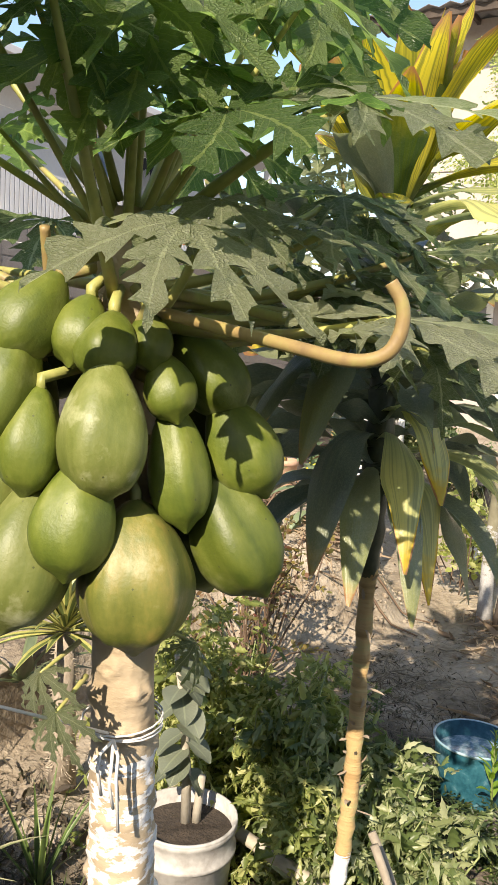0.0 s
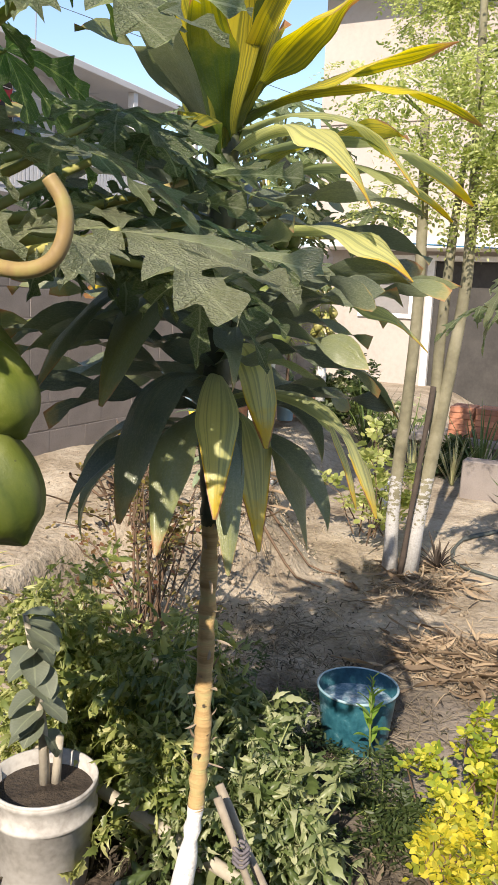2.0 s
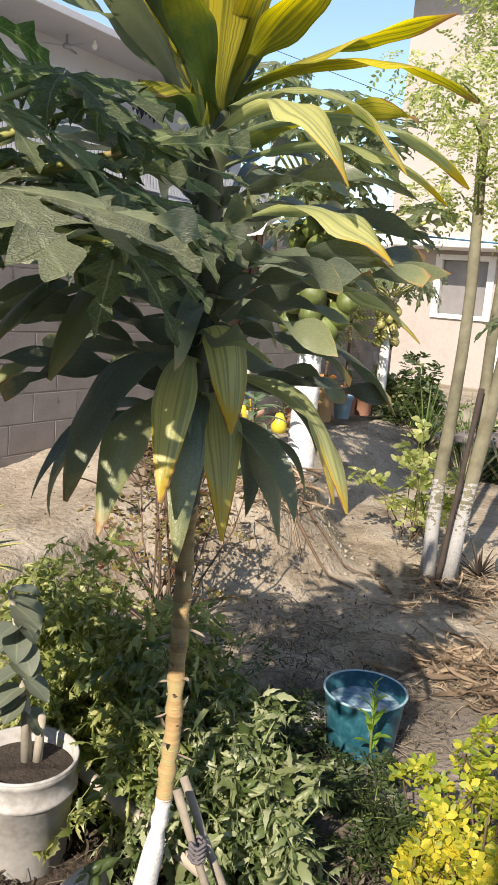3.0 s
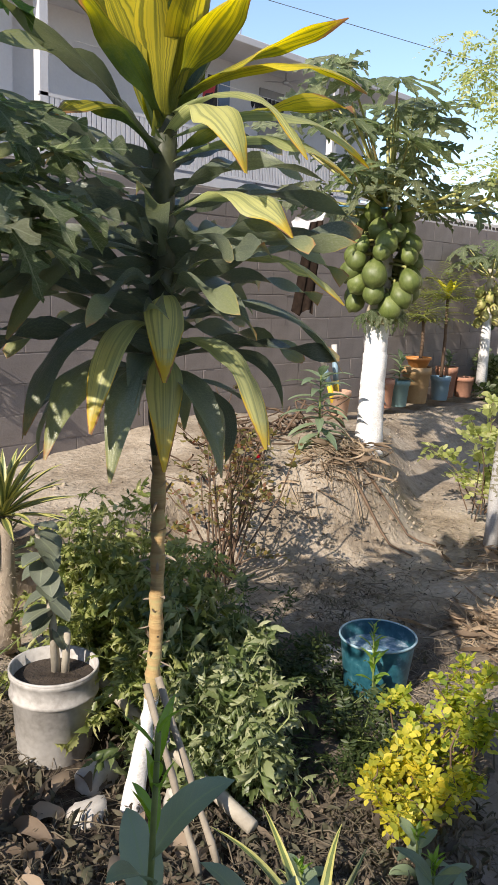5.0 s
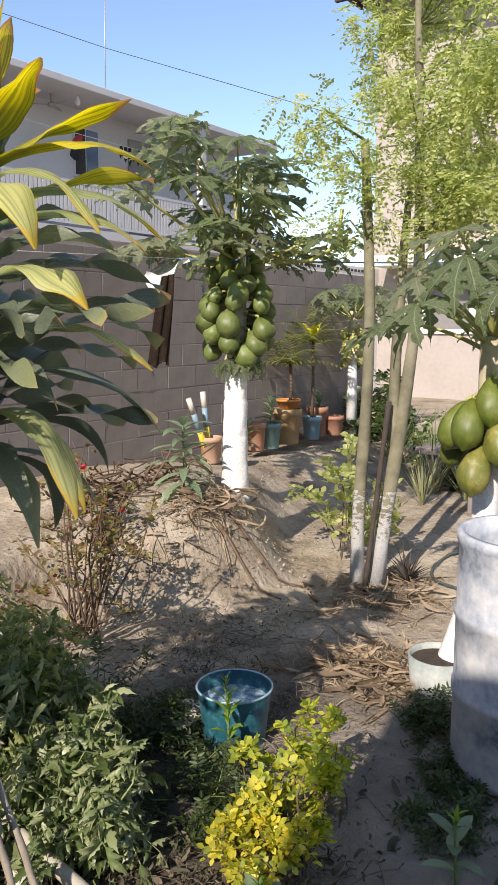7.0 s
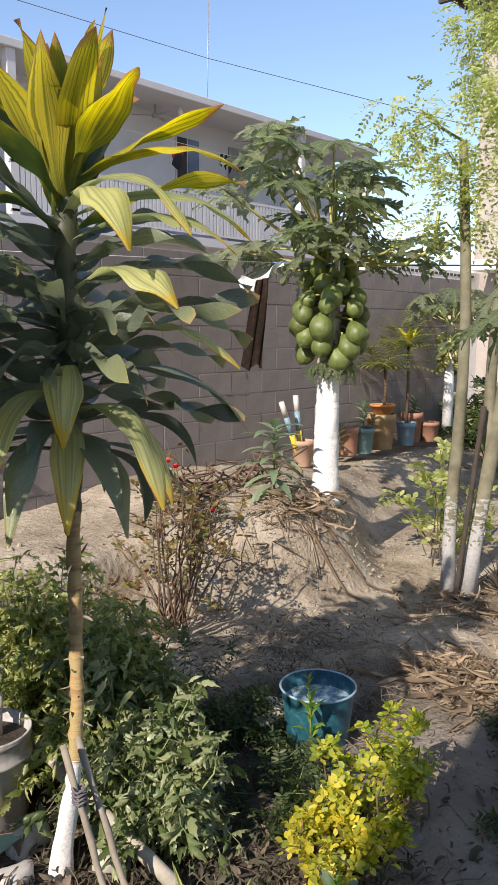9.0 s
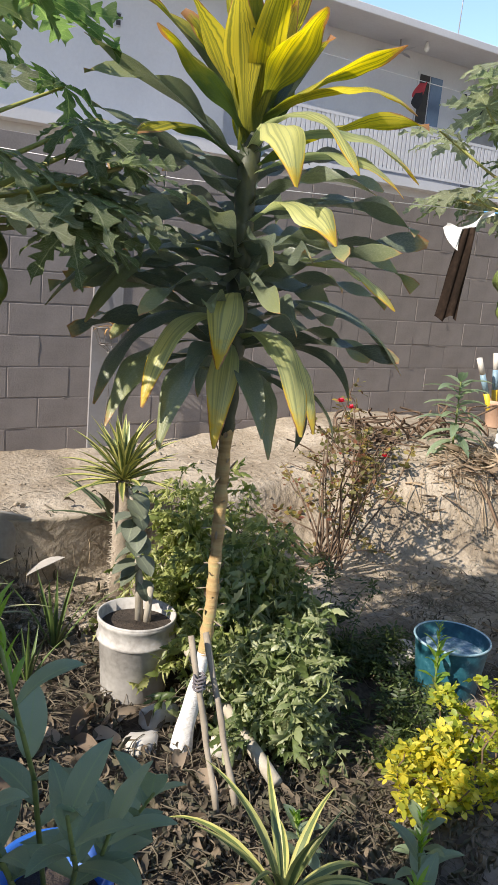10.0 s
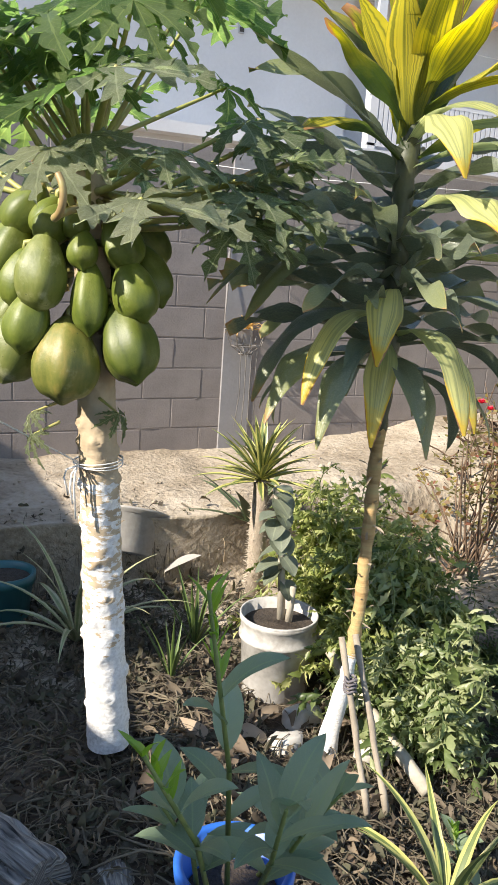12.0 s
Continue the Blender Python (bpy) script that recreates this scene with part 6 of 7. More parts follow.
pot((1.72, 3.20, 0.38), 0.10, 0.125, 0.22, DARKTEAL, "dark teal plastic pot standing on the soil")
zb = 0.80
pot((7.02, 4.33, zb), 0.075, 0.100, 0.24, PEACH, "pale terracotta pot holding garden tools")
pot((7.86, 4.40, zb), 0.075, 0.095, 0.28, TERRA, "terracotta pot against the block wall")
pot((8.06, 4.36, zb), 0.080, 0.105, 0.26, TEAL, "grey-green plastic pot with leafy plant")
pot((8.45, 4.40, zb), 0.115, 0.145, 0.37, TAN, "banded tan glazed pot")
pot((8.47, 4.40, zb + 0.345), 0.08, 0.125, 0.12, ORANGE, "orange bowl standing on the tan pot")
pot((8.86, 4.34, zb), 0.078, 0.100, 0.25, BLUEGREY, "grey-blue plastic pot standing by the wall")
pot((9.12, 4.42, zb), 0.085, 0.115, 0.33, TERRA, "terracotta pot with low green plant")
pot((9.30, 4.30, zb), 0.08, 0.105, 0.22, TERRA, "terracotta pot with low green plant")
for k, (x, y, z, hh, n, ln) in enumerate(((8.05, 4.36, 1.02, 0.26, 18, 0.15), (9.12, 4.41, 1.08, 0.16, 18, 0.12), (7.66, 4.38, 0.8, 0.3, 10, 0.12))):
    shoot("potted_plant", (x, y, z), hh, (0.02, 0), n, ln, 0.05, GLOSSLEAF, "leafy green potted plant by the wall", "plant", 0.005, 80 + k, (60, 0), None, 0.1)


def potted_palm(x, y, z0, h, mat, seed):
    t = thing("potted_palm", (x, y, z0), "small potted palm with feathery arching fronds", "palm")
    piece("trunk", Shape().tube([(x, y, z0), (x + 0.02, y, z0 + h * 0.5), (x, y, z0 + h)], [0.02, 0.018, 0.016], 8), STEMBROWN, t)
    r = random.Random(seed)
    for i in range(17):
        a, L = radians(i * 137.5), r.uniform(0.45, 0.62)
        s = Shape()
        lift = radians(10 + 65 * i / 17)
        p = Vector((x, y, z0 + h))
        d = Vector((math.cos(a) * math.cos(lift), math.sin(a) * math.cos(lift), math.sin(lift)))
        for k in range(12):
            q = p + d * L * k / 11 + Vector((0, 0, -0.35 * L * (k / 11) ** 2))
            for sg in (-1, 1):
                s.strap(q, math.degrees(a) + sg * 55, 0.15 * (1.1 - 0.5 * k / 11), 0.020, math.degrees(lift) * 0.4 - 10, 40, n=3)
        piece("frond", s, mat, t)


PALMGREEN = leaf_mat("palm_leaf", [(0.10, 0.13, 0.03), (0.17, 0.20, 0.05), (0.26, 0.27, 0.07)], 0.5, 0.3)
potted_palm(8.47, 4.38, 1.22, 0.42, PALMGREEN, 1)
potted_palm(8.86, 4.34, 1.01, 0.85, PALMGREEN, 2)
for k in range(5):
    s = blade(Shape(), (8.86, 4.34, 1.86), 72 * k, 0.26, 0.07, 62, 40)
    tagged(new("palm_leaf", s.mesh("palm_leaf", DURANTA)), "broad yellow leaf over the potted palm", "leaf")


def small_papaya(x, y, z0):
    t = thing("papaya_tree", (x, y, z0), "small far papaya tree with dark green fruit by the wall", "papaya tree")
    piece("trunk", Shape().tube([(x, y, z0 - 0.05), (x, y, z0 + 0.6), (x, y, z0 + 1.35)], [0.065, 0.055, 0.04], 12), BARK_FAR, t)
    r = random.Random(9)
    for i in range(16):
        papaya_fruit(t, (x, y), i * 137.5, 0.10, z0 + 0.75 + 0.025 * i, 0.15, 0.10, 300 + i, surface("dark_papaya_skin", [(0.03, 0.06, 0.015), (0.06, 0.10, 0.025)], 7, 70, 0.5, 0.05) if i == 0 else t.children[-2].data.materials[0], 25)
    for i in range(14):
        a = radians(i * 137.5)
        papaya_leaf(t, (x, y, z0 + 1.25), (x + 0.4 * math.cos(a), y + 0.4 * math.sin(a), z0 + 1.38 + 0.02 * i), 0.008, 0.26, i, (math.cos(a), math.sin(a), -0.5))


small_papaya(9.62, 4.25, 0.84)

# ---- things on and by the wall ----
def hanging_cloth():
    dark = surface("dark_brown_cloth", [(0.010, 0.007, 0.005), (0.020, 0.013, 0.009), (0.04, 0.026, 0.018)], 5, 40, 0.95, 0.3, spec=0.1)
    vs, fs = [], []
    for i in range(19):
        for j in range(9):
            u, v = i / 18, j / 8 - 0.5
            w = 0.085 + 0.060 * u + 0.015 * math.sin(5 * u)
            vs.append((5.225 - 0.09 * u + 0.66 * w * v, 3.31 - 0.75 * w * v + 0.014 * math.sin(v * 14 + 2 * u), 2.35 - 0.56 * u + 0.02 * v + 0.02 * u * math.sin(9 * v)))
            if i and j:
                a = (i - 1) * 9 + j - 1
                fs.append((a, a + 1, a + 10, a + 9))
    tagged(new("hanging_cloth", Shape().add(vs, fs).mesh("hanging_cloth", dark)), "dark brown cloth strip hanging from the clothes line", "cloth")
    vs, fs = [], []
    a0, a1 = Vector((5.12, 3.40, 2.36)), Vector((5.36, 3.25, 2.46))
    for i in range(21):
        u = i / 20
        top = a0.lerp(a1, u) + Vector((0, 0, 0.01 - 0.10 * math.sin(math.pi * u) ** 1.5 * (1 - u)))
        deep = 0.03 + 0.13 * math.sin(math.pi * min(1, u * 1.25)) ** 0.8 if u < 0.8 else 0.03
        for j in range(7):
            v = j / 6
            vs.append((top.x + 0.012 * math.sin(13 * u + 3 * v), top.y + 0.03 * math.sin(8 * u + 2 * v) * v, top.z - deep * v))
            if i and j:
                a = (i - 1) * 7 + j - 1
                fs.append((a, a + 1, a + 8, a + 7))
    tagged(new("white_cloth", Shape().add(vs, fs).mesh("white_cloth", WHITEPAINT)), "white rag slung from the clothes line", "cloth")


hanging_cloth()
for k, (a, b, col) in enumerate((((6.99, 4.34, 0.86), (6.74, 4.36, 1.40), 0), ((7.04, 4.36, 0.86), (7.02, 4.42, 1.44), 1))):
    t = thing("garden_tool", a, "garden tool with pale and yellow handle in the pot", "garden tool")
    a, b = Vector(a), Vector(b)
    for f0, f1, mt in ((0, 0.45, surface("yellow_handle", [(0.6, 0.4, 0.02), (0.7, 0.48, 0.04)], 5, 30, 0.5, 0.1)), (0.45, 0.75, BLUEGREY), (0.75, 1.0, surface("pale_handle", [(0.5, 0.47, 0.42), (0.6, 0.57, 0.52)], 5, 30, 0.7, 0.1))):
        piece("handle", Shape().tube([a.lerp(b, f0), a.lerp(b, f1)], 0.026, 8), mt, t)
bird = thing("parrot_planter", (7.28, 4.2, 0.83), "small painted yellow and blue ornament on the ground", "ornament")
piece("body", Shape().lathe([(0.002, 0), (0.06, 0.01), (0.075, 0.06), (0.06, 0.12), (0.045, 0.15), (0.03, 0.18), (0.002, 0.19)], (7.28, 4.2, 0.82), 16), surface("yellow_glaze", [(0.55, 0.45, 0.04), (0.65, 0.52, 0.05)], 4, 30, 0.4, 0.1), bird)
piece("wing", Shape().strap((7.33, 4.17, 0.98), -30, 0.16, 0.06, -20, 40, n=6), BLUEGREY, bird)


def hanging_basket():
    c = Vector((3.47, 4.56, 1.52))
    t = thing("hanging_basket", c, "wire hanging basket with a dried-up plant on the wall", "hanging basket")
    w = surface("rusty_wire", [(0.10, 0.09, 0.08), (0.28, 0.26, 0.24)], 20, 60, 0.6, 0.1, metal=0.5)
    for k in range(3):
        rr, z = (0.155, 0.10, 0.05)[k], (0.02, -0.09, -0.14)[k]
        piece("ring", Shape().tube([c + Vector((rr * math.cos(a), rr * 0.5 * math.sin(a), z)) for a in [j * 2 * math.pi / 20 for j in range(21)]], 0.004, 5, False), w, t)
    for k in range(8):
        a = k * math.pi / 4
        piece("rib", Shape().tube([c + Vector((0.155 * math.cos(a), 0.077 * math.sin(a), 0.02)), c + Vector((0.11 * math.cos(a), 0.055 * math.sin(a), -0.09)), c + Vector((0.02 * math.cos(a), 0.01 * math.sin(a), -0.15))], 0.003, 5, False), w, t)
    dead = leaf_mat("dried_leaf", [(0.30, 0.16, 0.06), (0.45, 0.27, 0.10), (0.40, 0.34, 0.12)], 0.7, 0.3)
    for k in range(26):
        piece("dry_leaf", Shape().strap(c + Vector((0, -0.01, 0.02)), k * 137.5, rnd.uniform(0.08, 0.17), 0.018, rnd.uniform(0, 75), rnd.uniform(60, 150), rnd.uniform(-30, 30), n=6), dead, t)
    for k in range(4):
        piece("trailing_stem", Shape().tube([c + Vector((-0.05 + 0.04 * k, -0.03, -0.12)), c + Vector((-0.04 + 0.035 * k, -0.03, -0.4)), c + Vector((-0.06 + 0.05 * k, -0.02, -0.62 - 0.05 * k))], 0.003, 5, False), w, t)
    piece("hanger", Shape().tube([c + Vector((-0.15, 0.03, 0.02)), c + Vector((-0.13, 0.05, 0.3)), c + Vector((-0.12, 0.07, 0.62))], 0.003, 5, False), w, t)


hanging_basket()

# ---- third papaya, barrel and pot by the path ----
def build_papaya_right():
    ax = (4.86, 1.12)
    t = thing("papaya_tree", (ax[0], ax[1], 0.4), "papaya tree with whitewashed flared trunk and ripening fruit", "papaya tree")
    pts = [(ax[0] - 0.16, ax[1] + 0.06, 0.40), (ax[0] - 0.10, ax[1] + 0.04, 0.62), (ax[0] - 0.02, ax[1], 0.95), (ax[0], ax[1], 1.4), (ax[0], ax[1], 2.0)]
    piece("trunk", Shape().tube([Vector(pts[i]).lerp(Vector(pts[i + 1]), k / 5) for i in range(4) for k in range(5)] + [pts[-1]], [0.12 - 0.06 * min(1, i / 8) for i in range(21)], 18, wob=0.05), BARK_FAR, t)
    for i, (a, r, z, k) in enumerate(((165, 0.17, 1.62, 0), (180, 0.17, 1.42, 1), (215, 0.16, 1.55, 1), (250, 0.16, 1.48, 0), (300, 0.15, 1.5, 0), (20, 0.16, 1.5, 0), (80, 0.16, 1.5, 0), (120, 0.15, 1.6, 0), (200, 0.12, 1.72, 0), (270, 0.12, 1.75, 0))):
        papaya_fruit(t, ax, a, r, z, 0.24, 0.15, 400 + i, (FRUIT, FRUIT_RIPE)[k], 22)
    for i in range(18):
        a = radians(100 + i * 137.5)
        u = i / 17
        rad = 0.50 - 0.32 * u
        papaya_leaf(t, (ax[0], ax[1], 1.92 + 0.1 * u), (ax[0] + rad * math.cos(a), ax[1] + rad * math.sin(a), 2.06 + 0.42 * u), 0.010, 0.25, i, (math.cos(a), math.sin(a), -0.45), 0.04)


build_papaya_right()


def barrel():
    at = (4.23, 0.72, 0.36)
    t = thing("barrel", at, "weathered blue-white plastic drum standing open", "barrel")
    R = 0.285
    m = surface("scuffed_blue_white_plastic", [(0.10, 0.13, 0.18), (0.34, 0.37, 0.42), (0.52, 0.53, 0.55), (0.64, 0.64, 0.63)], 5, 26, 0.6, 0.2)
    prof = [(0.002, 0.0), (R * 0.9, 0.0), (R * 0.97, 0.02), (R, 0.06), (R, 0.30), (R * 1.025, 0.31), (R * 1.025, 0.335), (R, 0.345), (R, 0.60), (R * 1.025, 0.61), (R * 1.025, 0.635), (R, 0.645), (R * 0.99, 0.88), (R * 1.02, 0.90), (R * 1.02, 0.935), (R * 0.93, 0.935), (R * 0.93, 0.86), (R * 0.94, 0.04)]
    piece("body", Shape().lathe(prof, at, 48), m, t)
    # drum floor coloured near-black for the shade in its depth
    piece("bottom", Shape().lathe([(0.001, 0.045), (R * 0.935, 0.04)], at, 30), DARK, t)


barrel()
pot((4.64, 1.23, 0.36), 0.125, 0.145, 0.20, surface("grey_green_worn_plastic", [(0.20, 0.25, 0.24), (0.33, 0.36, 0.34), (0.48, 0.48, 0.45)], 6, 40, 0.6, 0.2), "cut-down dirty white pot round the tree's foot", rim=False)

# ---- unseen walls added to cast shade, string ----
lw = Shape().box(-1.63, -1.50, 0.304, 2.0, 0.2, 2.95).box(-1.63, -1.50, 2.0, 4.63, 0.2, 3.27)
tagged(new("wall_west", lw.mesh("wall_west", MORTAR)), "unseen plain grey wall with stepped top, added to shade the bed", "wall", kind="structure")
# added out of view so its end casts the shade edge across the yard
lh = Shape().box(-1.75, -1.50, -7.0, 0.30, 0.2, 4.70)
tagged(new("wall_house_west", lh.mesh("wall_house_west", MORTAR)), "unseen plain tall wall added to shade the yard", "wall", kind="structure")
STRING = surface("white_string", [(0.6, 0.58, 0.54), (0.75, 0.73, 0.7)], 20, 60, 0.8, 0.1)


def string():
    t = thing("tie_string", (1.72, 1.88, 1.45), "white string knotted round the papaya trunk", "string")
    s = Shape()
    for k in range(3):
        s.tube([(PAP[0] + 0.050 + 0.066 * math.cos(a), PAP[1] + 0.010 + 0.066 * math.sin(a), 1.432 + 0.004 * k + 0.006 * math.sin(a + k)) for a in [j * 0.33 for j in range(20)]], 0.0018, 5, False)
    piece("loop", s, STRING, t)
    piece("line", Shape().tube([(PAP[0] - 0.01, PAP[1] - 0.01, 1.44), (0.2, 2.0, 2.28), (-1.5, 2.10, 3.28)], 0.0026, 5), STRING, t)
    k0 = Vector((PAP[0] - 0.015, PAP[1] - 0.025, 1.435))
    for d in ((-0.02, -0.015, -0.06, -0.10), (-0.012, -0.02, -0.05, -0.14), (-0.03, 0.0, -0.03, -0.08)):
        piece("loose_end", Shape().tube([k0, k0 + Vector((d[0], d[1], d[2] * 0.3)), k0 + Vector((d[0] * 1.2, d[1], d[2])), k0 + Vector((d[0] * 0.8, d[1] * 1.2, d[3]))], 0.0028, 5), STRING, t)


string()
ROPE = surface("blue_rope", [(0.05, 0.18, 0.36), (0.10, 0.28, 0.50)], 40, 90, 0.6, 0.1)
line = Shape()
pts = [(5.70 + 4.9 * u, 3.13 - 3.7 * u, 2.46 + 0.45 * u - 0.12 * math.sin(math.pi * u)) for u in [i / 16 for i in range(17)]]
line.tube(pts, 0.006, 6)
line.tube([(5.76, 3.16, 2.46), (5.36, 3.33, 2.46)], 0.005, 6)
line.tube([(5.76 + 0.11 * math.cos(a), 3.16 + 0.11 * math.sin(a), 2.46) for a in [j * 0.35 for j in range(19)]], 0.006, 6, False)
tagged(new("clothes_line", line.mesh("clothes_line", ROPE)), "blue rope clothes line tied round the papaya trunk", "clothes line")
back = Shape().tube([(5.36, 3.33, 2.46), (3.6, 4.1, 2.46), (2.3, 4.66, 2.55)], 0.0026, 5)
tagged(new("clothes_line", back.mesh("clothes_line", STRING)), "thin white cord running on to the block wall", "clothes line")
for k in range(4):
    x, y = 5.66 + 0.05 * k, 3.03 + 0.01 * k
    b = Shape().box(x - 0.005, x + 0.005, y - 0.012, y - 0.004, 2.41, 2.48).box(x - 0.005, x + 0.005, y + 0.004, y + 0.012, 2.41, 2.48)
    tagged(new("clothes_peg", b.mesh("clothes_peg", (STRING, ROPE)[k % 2])), "plastic clothes peg on the blue rope", "clothes peg", "pegs on the rope")

# ---- over the wall and in the distance ----
wp = thing("parapet", (10, 6.6, 0.3), "low white roof parapet with small slots behind the wall", "parapet")
piece("body", Shape().box(11.3, 16.5, 6.5, 6.65, 0.3, 3.02), WHITEPAINT, wp)
for k in range(26):
    # slots are dark strips on the face, their shade painted in
    piece("slot", Shape().box(11.42 + 0.13 * k, 11.50 + 0.13 * k, 6.49, 6.51, 2.93, 2.97), DARK, wp)
cb = Shape().tube([(-4, 12, 6.80), (13.76, 12, 7.455), (15.02, 6.58, 5.50)], 0.006, 6)
tagged(new("power_cable", cb.mesh("power_cable", DARK)), "thin dark power cable strung from the roof mast", "cable")
mast = Shape().tube([(13.74, 12.0, 6.38), (13.78, 12.0, 8.6)], 0.011, 6)
tagged(new("roof_mast", mast.mesh("roof_mast", METAL)), "thin metal mast on the flat roof", "mast")


def laundry():
    red = surface("red_cloth", [(0.35, 0.03, 0.04), (0.5, 0.06, 0.07)], 5, 30, 0.9, 0.2)
    black = surface("black_cloth", [(0.015, 0.015, 0.018), (0.04, 0.04, 0.045)], 5, 30, 0.9, 0.2)
    t = thing("laundry", (12.6, 11.9, 5.3), "red and black clothes hung on the balcony", "laundry")
    piece("garment", Shape().strap((12.93, 11.9, 5.62), 180, 0.42, 0.32, -60, 40, n=8), red, t)
    piece("garment", Shape().strap((12.82, 11.88, 5.42), 180, 0.30, 0.30, -80, 20, n=8), black, t)
    for k in range(8):
        piece("garment", Shape().strap((14.05 + 0.13 * k, 11.9, 5.62), 0, 0.26 + 0.05 * (k % 3), 0.12, -88, 6, n=5), black, t)
    piece("line", Shape().tube([(9.7, 11.9, 5.66), (14.7, 11.9, 5.63), (18.6, 11.9, 5.66)], 0.008, 5), STRING, t)


laundry()
vent = thing("wall_vent", (6.64, 12.0, 5.36), "small dark wall vent in the white house front", "vent")
piece("frame", Shape().box(6.59, 6.69, 11.972, 11.998, 5.26, 5.46, 0.006), METAL, vent)
for k in (0, 1):
    piece("slot", Shape().box(6.605, 6.675, 11.965, 11.972, 5.28 + 0.09 * k, 5.35 + 0.09 * k), DARK, vent)
for x in (12.3, 15.2):
    fan = thing("ceiling_fan", (x, 12.0, 6.1), "small ceiling fan under the balcony roof", "fan")
    piece("hub", Shape().lathe([(0.002, -0.08), (0.07, -0.06), (0.07, 0.0), (0.02, 0.02), (0.02, 0.17)], (x, 12.0, 6.1), 12), METAL, fan)
    for k in range(3):
        a = 0.4 + k * 2.094
        piece("blade", Shape().strap((x + 0.07 * math.cos(a), 12.0 + 0.07 * math.sin(a), 6.07), math.degrees(a), 0.42, 0.10, 0, 4, n=4, fold=0.0), METAL, fan)
lamp = thing("balcony_lamp", (12.7, 11.8, 6.1), "bare white bulb under the balcony roof", "lamp")
piece("bulb", Shape().lathe([(0.002, -0.12), (0.045, -0.09), (0.055, -0.04), (0.03, 0.02), (0.02, 0.06)], (12.68, 11.7, 6.2), 14), WHITEPAINT, lamp)

# ---- yard by the tall building ----
bench = thing("block_bench", (9.4, 2.5, 0.4), "low bench of concrete blocks carrying bricks", "bench")
for x0, y0 in ((9.1, 2.0), (9.1, 2.9), (9.1, 1.1)):
    piece("support", Shape().box(x0, x0 + 0.4, y0, y0 + 0.2, 0.42, 0.72, 0.01), BLOCK, bench)
piece("slab", Shape().box(9.0, 9.6, 0.9, 3.2, 0.722, 0.80, 0.01), BLOCK, bench)
BRICK = surface("red_brick", [(0.36, 0.14, 0.08), (0.50, 0.24, 0.15)], 8, 50, 0.9, 0.4, spread=0.2)
bmesh_brick = Shape().box(-0.05, 0.05, -0.115, 0.115, 0, 0.058, 0.004).mesh("brick", BRICK)
for k in range(64):
    ob = new("brick", bmesh_brick)
    ob.location = (9.12 + 0.12 * (k % 3), 1.75 + 0.26 * ((k // 3) % 4), 0.802 + 0.060 * (k // 12))
    ob.rotation_euler = (0, 0, rnd.uniform(-0.15, 0.15))
    tagged(ob, "red clay brick stacked on the bench", "brick", "bricks on the bench")
cbk = Shape().box(7.9, 8.1, 1.85, 2.25, 0.40, 0.78, 0.01)
tagged(new("concrete_block", cbk.mesh("concrete_block", BLOCK)), "loose grey concrete block standing on end", "block")
hose = Shape().tube([(6.6 + 0.55 * math.cos(a) + 0.01 * a, 1.6 + 0.40 * math.sin(a), ground_z(6.6 + 0.55 * math.cos(a), 1.6 + 0.4 * math.sin(a)) + 0.012) for a in [j * 0.25 for j in range(34)]], 0.011, 6)
tagged(new("garden_hose", hose.mesh("garden_hose", surface("dark_hose", [(0.04, 0.05, 0.045), (0.09, 0.1, 0.09)], 10, 40, 0.5, 0.1))), "dark garden hose coiled on the ground", "hose")
rosette("aloe", (7.6, 1.7, 0.44), 16, 0.34, 0.05, GREENSTRAP, "clump of stiff green aloe leaves", "aloe", 21, (35, 82), (0, 20), 0.5)
for k, (x, y) in enumerate(((8.3, 2.4), (8.6, 2.8), (8.0, 2.7))):
    rosette("tall_grass", (x, y, ground_z(x, y)), 26, 0.55, 0.016, PALEGRASS, "tuft of tall pale green grass", "grass", 23 + k, (50, 88), (5, 40), 0.4)
for k, (x, y, w, h) in enumerate(((9.8, 3.35, 0.42, 0.62), (9.9, 3.95, 0.45, 0.80), (10.4, 4.45, 0.45, 0.70), (8.9, 2.55, 0.30, 0.45))):
    compound_bush("leafy_shrub", (x, y, ground_z(x, y) - 0.01), (w, w, h), 170, 0.16, 3, 0.075, 0.55, WEED if k % 2 else TOMATO, STEMGREEN, "leafy green shrub at the sunny end of the yard", "shrub", 120 + k, 14, 0.006, hollow=0.25)
for k, (x, y) in enumerate(((9.3, 3.1), (9.4, 3.6), (8.5, 2.2))):
    rosette("tall_grass", (x, y, ground_z(x, y)), 30, 0.75, 0.02, GREENSTRAP, "tuft of tall green grass", "grass", 223 + k, (50, 88), (5, 40), 0.4)
crate = thing("wire_crate", (6.9, 2.75, 0.42), "white plastic crate with lattice sides", "crate")
for k in range(9):
    piece("slat", Shape().box(6.75 + 0.045 * k, 6.765 + 0.045 * k, 2.60, 2.61, 0.42, 0.72), WHITEPAINT, crate)
for k in range(5):
    piece("slat", Shape().box(6.75, 7.125, 2.595, 2.60, 0.43 + 0.068 * k, 0.445 + 0.068 * k), WHITEPAINT, crate)

stick("dark_stake", [(5.735, 2.15, 0.37), (5.82, 2.055, 1.58)], 0.017, "dark weathered stake standing between the moringa trunks", "stake", DARKWOOD)
rosette("dead_clump", (6.02, 1.98, 0.39), 26, 0.24, 0.018, DARKWOOD, "clump of dark dead leaves at the tree's foot", "plant", 12, (20, 85), (10, 60))

